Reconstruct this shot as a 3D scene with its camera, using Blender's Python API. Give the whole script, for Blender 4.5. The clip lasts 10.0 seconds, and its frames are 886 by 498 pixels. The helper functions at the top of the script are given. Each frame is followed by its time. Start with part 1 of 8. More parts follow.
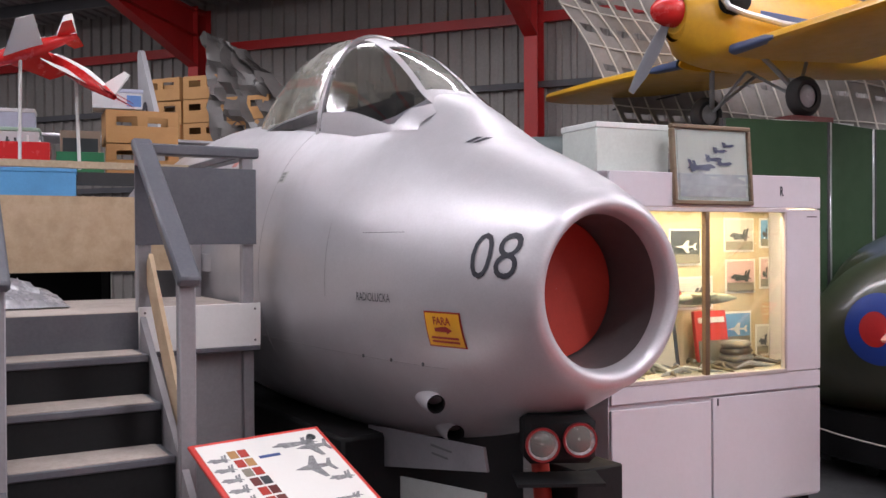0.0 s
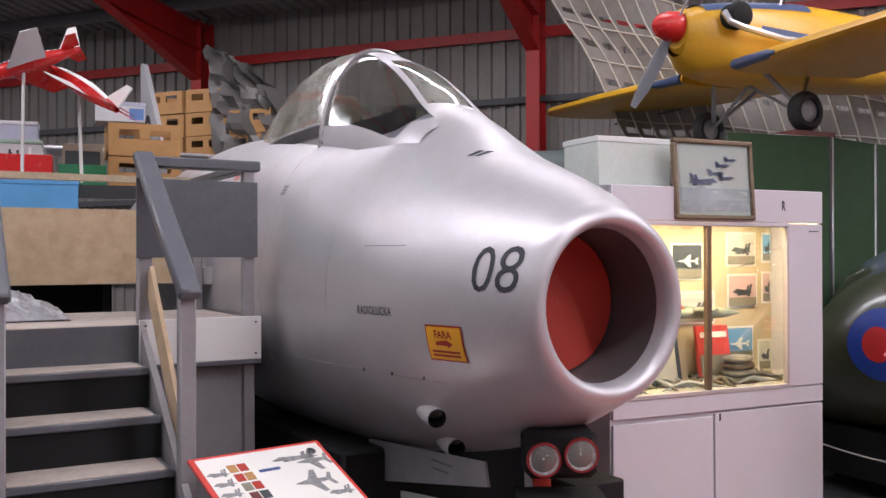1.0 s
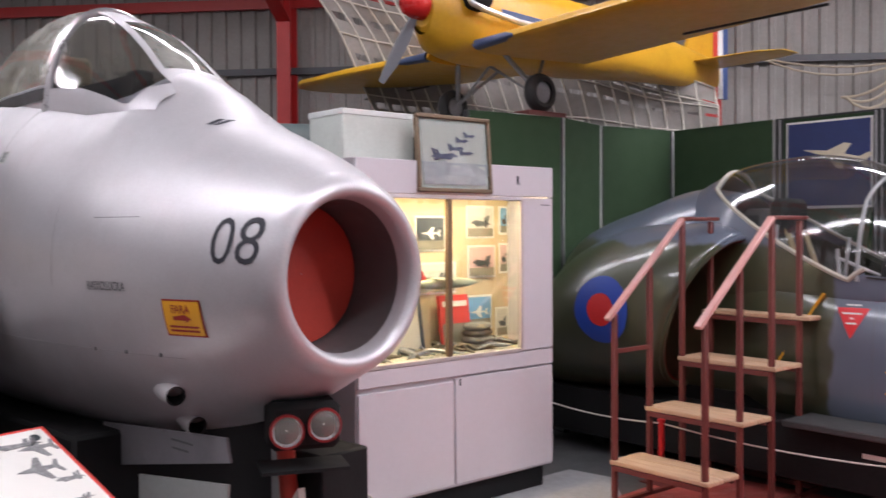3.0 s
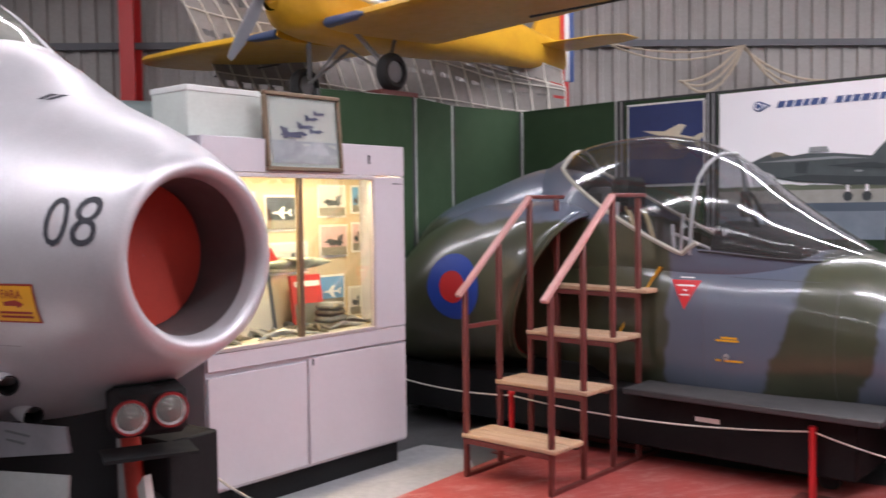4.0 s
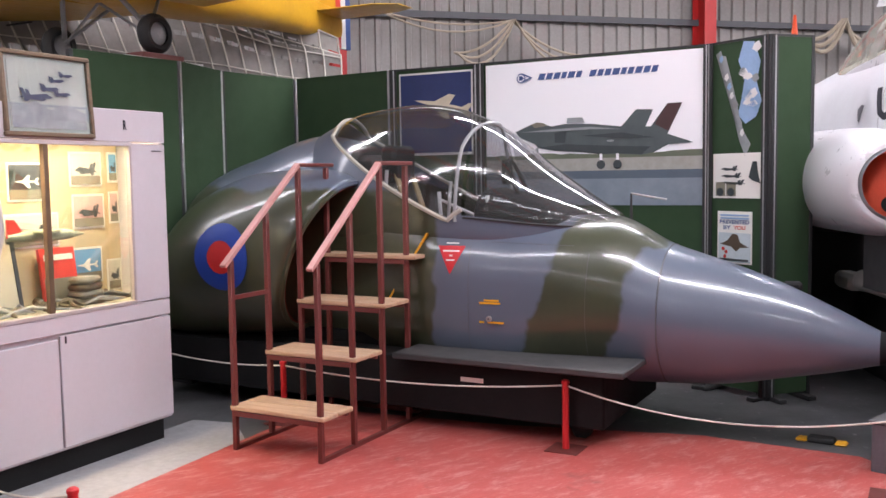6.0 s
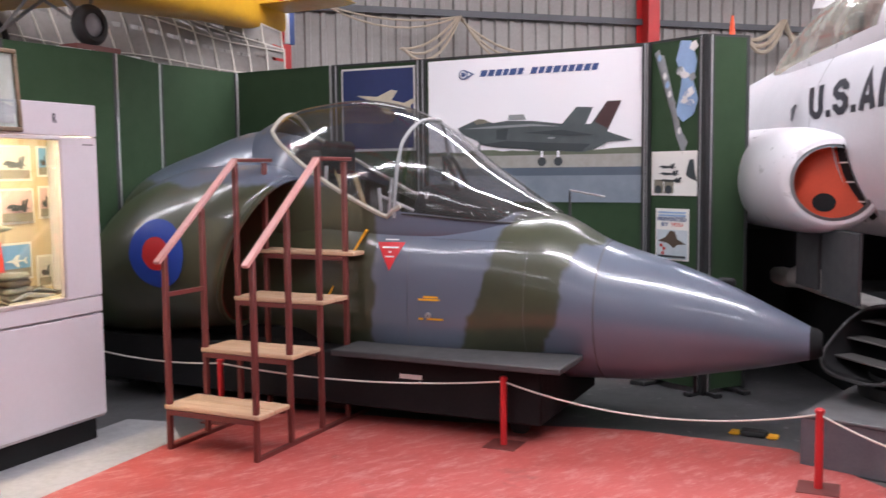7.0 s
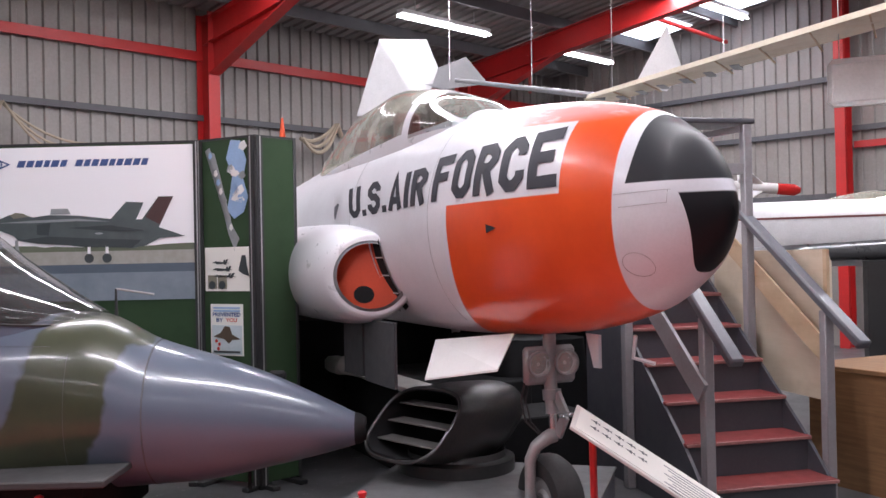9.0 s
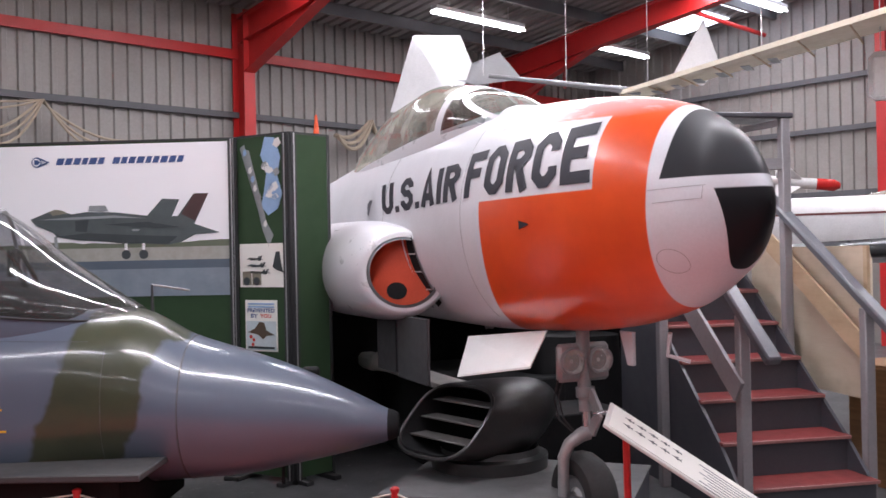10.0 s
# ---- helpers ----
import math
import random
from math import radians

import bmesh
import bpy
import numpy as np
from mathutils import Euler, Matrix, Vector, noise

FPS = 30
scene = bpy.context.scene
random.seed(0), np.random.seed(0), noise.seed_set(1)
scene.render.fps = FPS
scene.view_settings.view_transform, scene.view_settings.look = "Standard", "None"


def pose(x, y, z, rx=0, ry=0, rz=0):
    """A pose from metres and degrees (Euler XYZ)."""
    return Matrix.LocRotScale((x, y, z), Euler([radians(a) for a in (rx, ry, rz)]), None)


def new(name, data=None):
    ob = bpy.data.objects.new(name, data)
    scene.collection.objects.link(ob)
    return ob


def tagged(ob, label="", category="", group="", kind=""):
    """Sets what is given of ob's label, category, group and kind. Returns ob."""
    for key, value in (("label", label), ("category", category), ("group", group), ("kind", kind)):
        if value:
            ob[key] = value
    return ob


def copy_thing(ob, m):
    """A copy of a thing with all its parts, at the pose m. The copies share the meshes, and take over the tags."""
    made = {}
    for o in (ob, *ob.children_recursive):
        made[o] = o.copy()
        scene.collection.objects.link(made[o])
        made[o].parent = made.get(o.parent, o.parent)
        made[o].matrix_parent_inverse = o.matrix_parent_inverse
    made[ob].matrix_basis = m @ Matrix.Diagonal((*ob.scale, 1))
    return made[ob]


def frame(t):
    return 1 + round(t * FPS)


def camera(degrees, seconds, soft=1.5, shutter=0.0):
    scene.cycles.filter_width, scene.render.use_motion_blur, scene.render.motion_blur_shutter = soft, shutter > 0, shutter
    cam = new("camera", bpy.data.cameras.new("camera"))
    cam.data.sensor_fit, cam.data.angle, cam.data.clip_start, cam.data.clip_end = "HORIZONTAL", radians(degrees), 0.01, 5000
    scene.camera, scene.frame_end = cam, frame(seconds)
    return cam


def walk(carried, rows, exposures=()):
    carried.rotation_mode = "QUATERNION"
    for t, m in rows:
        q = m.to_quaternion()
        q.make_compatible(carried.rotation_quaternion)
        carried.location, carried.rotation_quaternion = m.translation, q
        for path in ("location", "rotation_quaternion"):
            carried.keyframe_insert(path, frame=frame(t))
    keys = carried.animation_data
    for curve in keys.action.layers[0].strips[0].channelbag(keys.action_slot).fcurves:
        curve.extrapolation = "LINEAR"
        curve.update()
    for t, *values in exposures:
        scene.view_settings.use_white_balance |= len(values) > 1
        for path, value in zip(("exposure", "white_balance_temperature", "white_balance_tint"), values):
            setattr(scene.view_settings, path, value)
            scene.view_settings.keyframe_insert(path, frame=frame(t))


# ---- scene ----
cam = camera(51.6, 10.0, shutter=0.5)
METRES, EYE, TILT, LEAN, TURN = 0.5, 1.5, 0.0, 0.0, 0.0
ROWS = [
    (0.0, 0.0, 0.0, 0.0, -0.0, -0.49, 0.34),
    (0.5, 0.0012, 0.0065, -0.0021, 0.1, -0.02, 0.26),
    (1.0, 0.0034, 0.0118, -0.0035, 0.11, 0.38, 0.17),
    (1.5, 0.0265, 0.0155, -0.0138, -0.74, 0.28, -0.11),
    (2.0, 0.0593, 0.0155, -0.0165, -5.38, -0.14, -0.44),
    (3.5, 0.1381, -0.0106, -0.0489, -19.27, -1.89, 0.65),
    (4.0, 0.1719, -0.0467, -0.059, -23.84, -2.49, 0.76),
    (4.5, 0.2352, -0.0951, -0.0773, -29.44, -3.2, 1.16),
    (5.0, 0.3414, -0.1286, -0.0797, -34.02, -3.88, 0.68),
    (5.5, 0.3873, -0.1593, -0.0837, -35.99, -4.2, 0.74),
    (7.0, 0.5297, -0.2324, -0.0913, -39.85, -4.8, 0.58),
    (7.5, 0.6635, -0.3286, -0.0827, -45.46, -3.71, 0.27),
    (8.0, 0.6931, -0.4176, -0.053, -56.94, -1.72, 0.26),
    (8.5, 0.6886, -0.4697, -0.0481, -63.78, -0.04, 0.91),
    (9.0, 0.6828, -0.4853, -0.0473, -65.85, 0.54, 1.19),
    (9.5, 0.6991, -0.4955, -0.0452, -65.11, 0.57, 1.3),
    (10.0, 0.7135, -0.4949, -0.0444, -63.68, 0.34, 1.18),
]
walk(cam, [(t, pose(0, 0, EYE, TILT, LEAN, TURN) @ pose(METRES * x, METRES * y, METRES * z, 90 + pitch, roll, yaw)) for t, x, y, z, yaw, pitch, roll in ROWS],
     [(0.0, -0.18), (3.5, -0.10), (5.5, 0.12), (7.0, 0.12), (7.5, 0.10), (8.0, -0.12), (8.5, -0.16), (10.0, -0.18)])

# ---- light: dim daylight leaking in, rows of roof tubes (built with the roof) ----
world = bpy.data.worlds.new("world")
scene.world = world
world.use_nodes = True
wn = world.node_tree
sky = wn.nodes.new("ShaderNodeTexSky")
sky.sky_type, sky.sun_disc, sky.sun_elevation, sky.sun_rotation = "NISHITA", False, radians(35), radians(60)
wn.links.new(sky.outputs[0], wn.nodes["Background"].inputs[0])
wn.nodes["Background"].inputs[1].default_value = 0.08


# ---- materials ----
def nodes_of(name):
    m = bpy.data.materials.new(name)
    m.use_nodes = True
    return m, m.node_tree, m.node_tree.nodes["Principled BSDF"]


def calc(nt, op, a, b=0.0, c=None):
    n = nt.nodes.new("ShaderNodeMath")
    n.operation = op
    for i, v in enumerate((a, b, c)):
        if v is None:
            continue
        if isinstance(v, (int, float)):
            n.inputs[i].default_value = v
        else:
            nt.links.new(v, n.inputs[i])
    return n.outputs[0]


def mixed(nt, fac, a, b):
    n = nt.nodes.new("ShaderNodeMix")
    n.data_type = "RGBA"
    for sock, v in ((n.inputs[0], fac), (n.inputs[6], a), (n.inputs[7], b)):
        if isinstance(v, (int, float)):
            sock.default_value = v
        elif isinstance(v, tuple):
            sock.default_value = (*v[:3], 1)
        else:
            nt.links.new(v, sock)
    return n.outputs[2]


def noise_of(nt, scale, detail=4.0, rough=0.6, stretch=(1, 1, 1)):
    tc = nt.nodes.new("ShaderNodeTexCoord")
    mp = nt.nodes.new("ShaderNodeMapping")
    mp.inputs["Scale"].default_value = stretch
    nt.links.new(tc.outputs["Object"], mp.inputs[0])
    n = nt.nodes.new("ShaderNodeTexNoise")
    n.inputs["Scale"].default_value, n.inputs["Detail"].default_value, n.inputs["Roughness"].default_value = scale, detail, rough
    nt.links.new(mp.outputs[0], n.inputs["Vector"])
    return n.outputs["Fac"]


def step(nt, v, lo, hi):
    n = nt.nodes.new("ShaderNodeMapRange")
    n.inputs[1].default_value, n.inputs[2].default_value = lo, hi
    nt.links.new(v, n.inputs[0])
    return n.outputs[0]


def bumped(nt, bsdf, height, strength, distance=0.01):
    b = nt.nodes.new("ShaderNodeBump")
    b.inputs["Strength"].default_value, b.inputs["Distance"].default_value = strength, distance
    nt.links.new(height, b.inputs["Height"])
    nt.links.new(b.outputs[0], bsdf.inputs["Normal"])


def weather(nt, bsdf, colour, dirt, amount, rough, fine=60.0, coarse=3.0, bump=0.05, spread=0.12):
    """Colour with soft stains and fine grain, uneven gloss and a light relief."""
    stain = step(nt, noise_of(nt, coarse, 6, 0.65), 0.45, 0.8)
    grain = noise_of(nt, fine, 3)
    c = mixed(nt, calc(nt, "MULTIPLY", stain, amount), colour, dirt)
    c = mixed(nt, calc(nt, "MULTIPLY", step(nt, grain, 0.35, 0.75), amount * 0.5), c, dirt)
    nt.links.new(c, bsdf.inputs["Base Color"])
    r = calc(nt, "ADD", calc(nt, "MULTIPLY", noise_of(nt, coarse * 4, 4), spread * 2), rough - spread)
    nt.links.new(r, bsdf.inputs["Roughness"])
    if bump:
        bumped(nt, bsdf, grain, bump)
    return c


def paint(name, colour, rough=0.45, dirt=None, amount=0.35, metal=0.0, fine=60.0, coarse=3.0, bump=0.05, coat=0.0):
    m, nt, b = nodes_of(name)
    dirt = dirt or tuple(v * 0.5 for v in colour)
    weather(nt, b, colour, dirt, amount, rough, fine, coarse, bump)
    b.inputs["Metallic"].default_value = metal
    b.inputs["Coat Weight"].default_value = coat
    b.inputs["Coat Roughness"].default_value = 0.12
    return m


def plain(name, colour, rough=0.6, metal=0.0):
    m, nt, b = nodes_of(name)
    b.inputs["Base Color"].default_value = (*colour, 1)
    b.inputs["Roughness"].default_value, b.inputs["Metallic"].default_value = rough, metal
    return m


def glow(name, colour, strength):
    m, nt, b = nodes_of(name)
    b.inputs["Base Color"].default_value = (*colour, 1)
    b.inputs["Emission Color"].default_value = (*colour, 1)
    b.inputs["Emission Strength"].default_value = strength
    return m


def clear(name, tint=(0.9, 0.95, 0.95), rough=0.02, haze=0.0):
    """Thin glazing: see-through with a mirror-like skin."""
    m, nt, b = nodes_of(name)
    out = nt.nodes["Material Output"]
    tr, gl, mx = nt.nodes.new("ShaderNodeBsdfTransparent"), nt.nodes.new("ShaderNodeBsdfGlossy"), nt.nodes.new("ShaderNodeMixShader")
    lw = nt.nodes.new("ShaderNodeLayerWeight")
    lw.inputs[0].default_value = 0.5
    gloss = calc(nt, "ADD", calc(nt, "MULTIPLY", calc(nt, "POWER", lw.outputs["Facing"], 3.5), 0.75), 0.10)
    tr.inputs[0].default_value = (*tint, 1)
    gl.inputs["Roughness"].default_value = rough
    nt.links.new(gloss, mx.inputs[0])
    nt.links.new(tr.outputs[0], mx.inputs[1])
    nt.links.new(gl.outputs[0], mx.inputs[2])
    last = mx.outputs[0]
    if haze:
        df, mh = nt.nodes.new("ShaderNodeBsdfDiffuse"), nt.nodes.new("ShaderNodeMixShader")
        df.inputs[0].default_value = (0.70, 0.68, 0.62, 1)
        nt.links.new(calc(nt, "MULTIPLY", step(nt, noise_of(nt, 2.5, 5), 0.25, 0.75), haze * 2), mh.inputs[0])
        nt.links.new(last, mh.inputs[1])
        nt.links.new(df.outputs[0], mh.inputs[2])
        last = mh.outputs[0]
    nt.links.new(last, out.inputs[0])
    return m


def wood(name, light, dark, stretch=(2, 30, 30), rough=0.6):
    m, nt, b = nodes_of(name)
    g = noise_of(nt, 1.5, 6, 0.7, stretch)
    c = mixed(nt, step(nt, g, 0.35, 0.7), light, dark)
    c = mixed(nt, calc(nt, "MULTIPLY", step(nt, noise_of(nt, 4.0, 5), 0.5, 0.8), 0.4), c, tuple(v * 0.55 for v in dark))
    nt.links.new(c, b.inputs["Base Color"])
    b.inputs["Roughness"].default_value = rough
    bumped(nt, b, g, 0.12)
    return m


SILVER = paint("silver_paint", (0.52, 0.505, 0.53), 0.38, (0.38, 0.37, 0.385), 0.55, 0.38, 90, 1.6, 0.015)
LIP = paint("lip_paint", (0.52, 0.50, 0.51), 0.30, (0.42, 0.40, 0.41), 0.25, 0.8, 90, 2, 0.01)
DUCT = paint("duct_paint", (0.12, 0.112, 0.115), 0.45, (0.08, 0.075, 0.078), 0.4, 0.4)
COVER_RED = paint("cover_red", (0.42, 0.035, 0.02), 0.5, (0.25, 0.02, 0.015), 0.5)
STEEL_RED = paint("frame_red", (0.50, 0.018, 0.018), 0.42, (0.22, 0.012, 0.012), 0.45, 0, 40, 1.2, 0.05)
RUST_RED = paint("rail_red", (0.145, 0.032, 0.028), 0.45, (0.08, 0.022, 0.02), 0.5)
PINK_RAIL = paint("worn_rail", (0.52, 0.27, 0.25), 0.35, (0.34, 0.12, 0.11), 0.5)
POST_RED = paint("post_red", (0.55, 0.02, 0.025), 0.4, (0.3, 0.02, 0.02), 0.3)
CASE_WHITE = paint("case_white", (0.54, 0.51, 0.55), 0.5, (0.45, 0.42, 0.45), 0.35, 0, 40, 1.5)
BOARD_GREEN = paint("board_green", (0.023, 0.056, 0.021), 0.85, (0.014, 0.036, 0.013), 0.5, 0, 200, 2.0, 0.15)
ALU = paint("aluminium", (0.55, 0.55, 0.56), 0.35, (0.4, 0.4, 0.4), 0.2, 0.8)
DARK_EDGE = paint("dark_edge", (0.03, 0.03, 0.032), 0.5)
GREY_PAINT = paint("stair_grey", (0.29, 0.275, 0.29), 0.55, (0.16, 0.15, 0.16), 0.5)
SLATE = paint("slate_paint", (0.085, 0.088, 0.105), 0.4, (0.17, 0.17, 0.18), 0.45, 0, 60, 4)
TREAD_WORN = paint("worn_tread", (0.42, 0.36, 0.32), 0.75, (0.2, 0.17, 0.15), 0.6, 0, 50, 5, 0.2)
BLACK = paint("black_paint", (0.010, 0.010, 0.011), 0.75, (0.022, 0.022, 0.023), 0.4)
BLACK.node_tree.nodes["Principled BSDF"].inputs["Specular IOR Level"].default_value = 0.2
RUBBER = paint("rubber", (0.02, 0.02, 0.021), 0.7, (0.05, 0.05, 0.05), 0.4)
WOOD_TREAD = wood("tread_wood", (0.55, 0.38, 0.25), (0.42, 0.26, 0.16))
PLY = wood("plywood", (0.55, 0.41, 0.27), (0.44, 0.31, 0.19), (1.2, 8, 8))
CREAM_PLY = wood("cream_ply", (0.62, 0.53, 0.42), (0.55, 0.45, 0.33), (1.2, 8, 8))
PLY_WHITE = paint("white_ply", (0.66, 0.64, 0.62), 0.6, (0.45, 0.42, 0.38), 0.5)
YELLOW = paint("aircraft_yellow", (0.66, 0.36, 0.022), 0.35, (0.42, 0.20, 0.02), 0.45, 0, 30, 2.5, 0.03)
BLUE_TRIM = paint("blue_trim", (0.055, 0.085, 0.18), 0.45, (0.03, 0.05, 0.1), 0.4)
WHITE = paint("white_paint", (0.78, 0.77, 0.76), 0.45, (0.55, 0.54, 0.52), 0.25)
RED_GLOSS = paint("red_gloss", (0.60, 0.02, 0.02), 0.25, (0.4, 0.02, 0.02), 0.3)
CHROME = plain("chrome", (0.85, 0.85, 0.87), 0.22, 1.0)
TUBE_GREY = paint("strut_grey", (0.30, 0.30, 0.31), 0.4, (0.15, 0.15, 0.15), 0.4, 0.4)
GLASS = clear("glazing")
CANOPY_GLASS = clear("canopy_glazing", (0.66, 0.67, 0.70), 0.085, 0.03)
GREEN_GLASS = clear("green_glazing", (0.42, 0.55, 0.51), 0.05, 0.20)
HAZED_GLASS = clear("hazed_glazing", (0.80, 0.77, 0.66), 0.10, 0.24)
LAMP_LENS = clear("lamp_lens", (0.92, 0.93, 0.93), 0.04, 0.22)
PAPER = paint("paper", (0.78, 0.76, 0.72), 0.7, (0.7, 0.68, 0.62), 0.2, bump=0)
INK = plain("ink", (0.02, 0.02, 0.03), 0.6)
ROPE = paint("rope_white", (0.62, 0.58, 0.52), 0.85, (0.4, 0.36, 0.32), 0.4)
CARD = paint("cardboard", (0.46, 0.25, 0.10), 0.8, (0.32, 0.16, 0.06), 0.4, 0, 50, 4)


# ---- mesh helpers ----
def frame_at(x, y, hx, hy, z=0.0):
    """Local x ahead along (hx, hy), y to its left, z up."""
    return Matrix.Translation((x, y, z)) @ Matrix.Rotation(math.atan2(hy, hx), 4, "Z")


def thing(name, m, label, category, group="", kind=""):
    ob = new(name)
    ob.matrix_world = m
    ob.empty_display_size = 0.1
    return tagged(ob, label, category, group, kind)


def finish(bm, name, material, smooth=True):
    bmesh.ops.recalc_face_normals(bm, faces=bm.faces)
    me = bpy.data.meshes.new(name)
    bm.to_mesh(me)
    bm.free()
    mats = material if isinstance(material, (list, tuple)) else [material]
    for mt in mats:
        me.materials.append(mt)
    if smooth:
        me.polygons.foreach_set("use_smooth", [True] * len(me.polygons))
        me.set_sharp_from_angle(angle=radians(38))
    return me


def part(name, bm, material, parent, label="", smooth=True):
    ob = new(name, finish(bm, name, material, smooth))
    ob.parent = parent
    return tagged(ob, label)


def whole(name, bm, material, m, label, category, group="", kind="", smooth=True):
    ob = new(name, finish(bm, name, material, smooth))
    ob.matrix_world = m
    return tagged(ob, label, category, group, kind)


def box(bm, x0, x1, y0, y1, z0, z1, m=None, bevel=0.0):
    r = bmesh.ops.create_cube(bm, size=1.0)
    vs = r["verts"]
    for v in vs:
        v.co = Vector(((x0 + x1) / 2 + v.co.x * (x1 - x0), (y0 + y1) / 2 + v.co.y * (y1 - y0), (z0 + z1) / 2 + v.co.z * (z1 - z0)))
    if bevel:
        es = list({e for v in vs for e in v.link_edges})
        g = bmesh.ops.bevel(bm, geom=es, offset=bevel, segments=1, affect="EDGES", profile=0.5)
        vs = list({v for f in g["faces"] for v in f.verts} | {v for v in vs if v.is_valid})
    if m is not None:
        bmesh.ops.transform(bm, matrix=m, verts=vs)
    return bm


def boxed(*a, **k):
    return box(bmesh.new(), *a, **k)


def beam(bm, p, q, w, h, up=(0, 0, 1), bevel=0.0):
    """A bar from p to q, w wide and h deep."""
    p, q = Vector(p), Vector(q)
    x = (q - p).normalized()
    y = Vector(up).cross(x).normalized()
    z = x.cross(y)
    m = Matrix((x, y, z)).transposed().to_4x4()
    m.translation = p
    return box(bm, 0, (q - p).length, -w / 2, w / 2, -h / 2, h / 2, m, bevel)


def tube(bm, pts, r, seg=8, cap=True):
    """A round bar along pts; r is one radius or one for each point."""
    pts = [Vector(p) for p in pts]
    rs = [r] * len(pts) if isinstance(r, (int, float)) else r
    rings, last = [], None
    for i, p in enumerate(pts):
        d = (pts[min(i + 1, len(pts) - 1)] - pts[max(i - 1, 0)]).normalized()
        if last is None:
            last = d.orthogonal().normalized()
        a = (last - d * last.dot(d)).normalized()
        b = d.cross(a)
        last = a
        rings.append([bm.verts.new(p + (a * math.cos(k * math.tau / seg) + b * math.sin(k * math.tau / seg)) * rs[i]) for k in range(seg)])
    for a, b in zip(rings, rings[1:]):
        for k in range(seg):
            bm.faces.new((a[k], a[(k + 1) % seg], b[(k + 1) % seg], b[k]))
    if cap:
        bm.faces.new(rings[0][::-1])
        bm.faces.new(rings[-1])
    return bm


def lathe(bm, profile, m=None, seg=32, close=False):
    """Turns (along, radius) pairs about local x."""
    rings = []
    for s, r in profile:
        rings.append([bm.verts.new((s, r * math.sin(k * math.tau / seg), r * math.cos(k * math.tau / seg))) for k in range(seg)])
    for a, b in zip(rings, rings[1:]):
        for k in range(seg):
            bm.faces.new((a[k], a[(k + 1) % seg], b[(k + 1) % seg], b[k]))
    if close:
        bm.faces.new(rings[0])
        bm.faces.new(rings[-1])
    if m is not None:
        bmesh.ops.transform(bm, matrix=m, verts=[v for r in rings for v in r])
    return bm


def slab(bm, outline, z0, z1, m=None):
    """A flat plate of any outline in x, y."""
    lo = [bm.verts.new((x, y, z0)) for x, y in outline]
    hi = [bm.verts.new((x, y, z1)) for x, y in outline]
    n = len(lo)
    bm.faces.new(lo[::-1])
    bm.faces.new(hi)
    for i in range(n):
        bm.faces.new((lo[i], lo[(i + 1) % n], hi[(i + 1) % n], hi[i]))
    if m is not None:
        bmesh.ops.transform(bm, matrix=m, verts=lo + hi)
    return bm


def hermite(xs, ys, x):
    i = int(np.clip(np.searchsorted(xs, x) - 1, 0, len(xs) - 2))
    d = np.diff(ys) / np.diff(xs)

    def slope(k):
        if k == 0:
            return d[0]
        if k == len(xs) - 1:
            return d[-1]
        return 0.0 if d[k - 1] * d[k] <= 0 else 2 * d[k - 1] * d[k] / (d[k - 1] + d[k])
    h = xs[i + 1] - xs[i]
    u = min(max((x - xs[i]) / h, 0.0), 1.0)
    return float((1 + 2 * u) * (1 - u) ** 2 * ys[i] + u * (1 - u) ** 2 * h * slope(i) + u * u * (3 - 2 * u) * ys[i + 1] + u * u * (u - 1) * h * slope(i + 1))


class Loft:
    """A body along -x: stations of (distance back, middle height, half width, height above, depth below, squareness)."""

    def __init__(self, stations, y=0.0, rake=0.0):
        self.t = np.array(stations, float)
        self.y, self.rake = y, rake

    def at(self, s):
        return [hermite(self.t[:, 0], self.t[:, k], s) for k in range(1, 6)]

    def p(self, s, deg, off=0.0):
        zc, w, up, dn, n = self.at(s)
        a = radians(deg)
        sn, cs = math.sin(a), math.cos(a)
        y = math.copysign(abs(sn) ** (2 / n), sn) * (w + off)
        dz = math.copysign(abs(cs) ** (2 / n), cs) * ((up if cs > 0 else dn) + off)
        return Vector((-s - self.rake * dz, self.y + y, zc + dz))

    def grid(self, bm, ss, degs, off=0.0, keep=None, close=False):
        vs = [[bm.verts.new(self.p(s, d, off)) for d in degs] for s in ss]
        for i in range(len(ss) - 1):
            for k in range(len(degs) - (0 if close else 1)):
                k2 = (k + 1) % len(degs)
                if keep is None or keep((ss[i] + ss[i + 1]) / 2, degs[k] if not close else degs[k] + (degs[1] - degs[0]) / 2):
                    bm.faces.new((vs[i][k], vs[i][k2], vs[i + 1][k2], vs[i + 1][k]))
        bmesh.ops.delete(bm, geom=[v for v in bm.verts if not v.link_faces], context="VERTS")
        return bm

    def side(self, s, z, sign, off=0.0):
        zc, w, up, dn, n = self.at(s)
        h = up if z > zc else dn
        q = min(abs((z - zc) / max(h, 1e-6)), 0.999)
        y = w * (1 - q ** n) ** (1 / n)
        g = Vector((0, y / w ** 2, (z - zc) / h ** 2)).normalized()
        return Vector((-s, self.y + sign * (y + off * abs(g.y)), z + off * g.z))


def span(a, b, n):
    return [a + (b - a) * i / n for i in range(n + 1)]


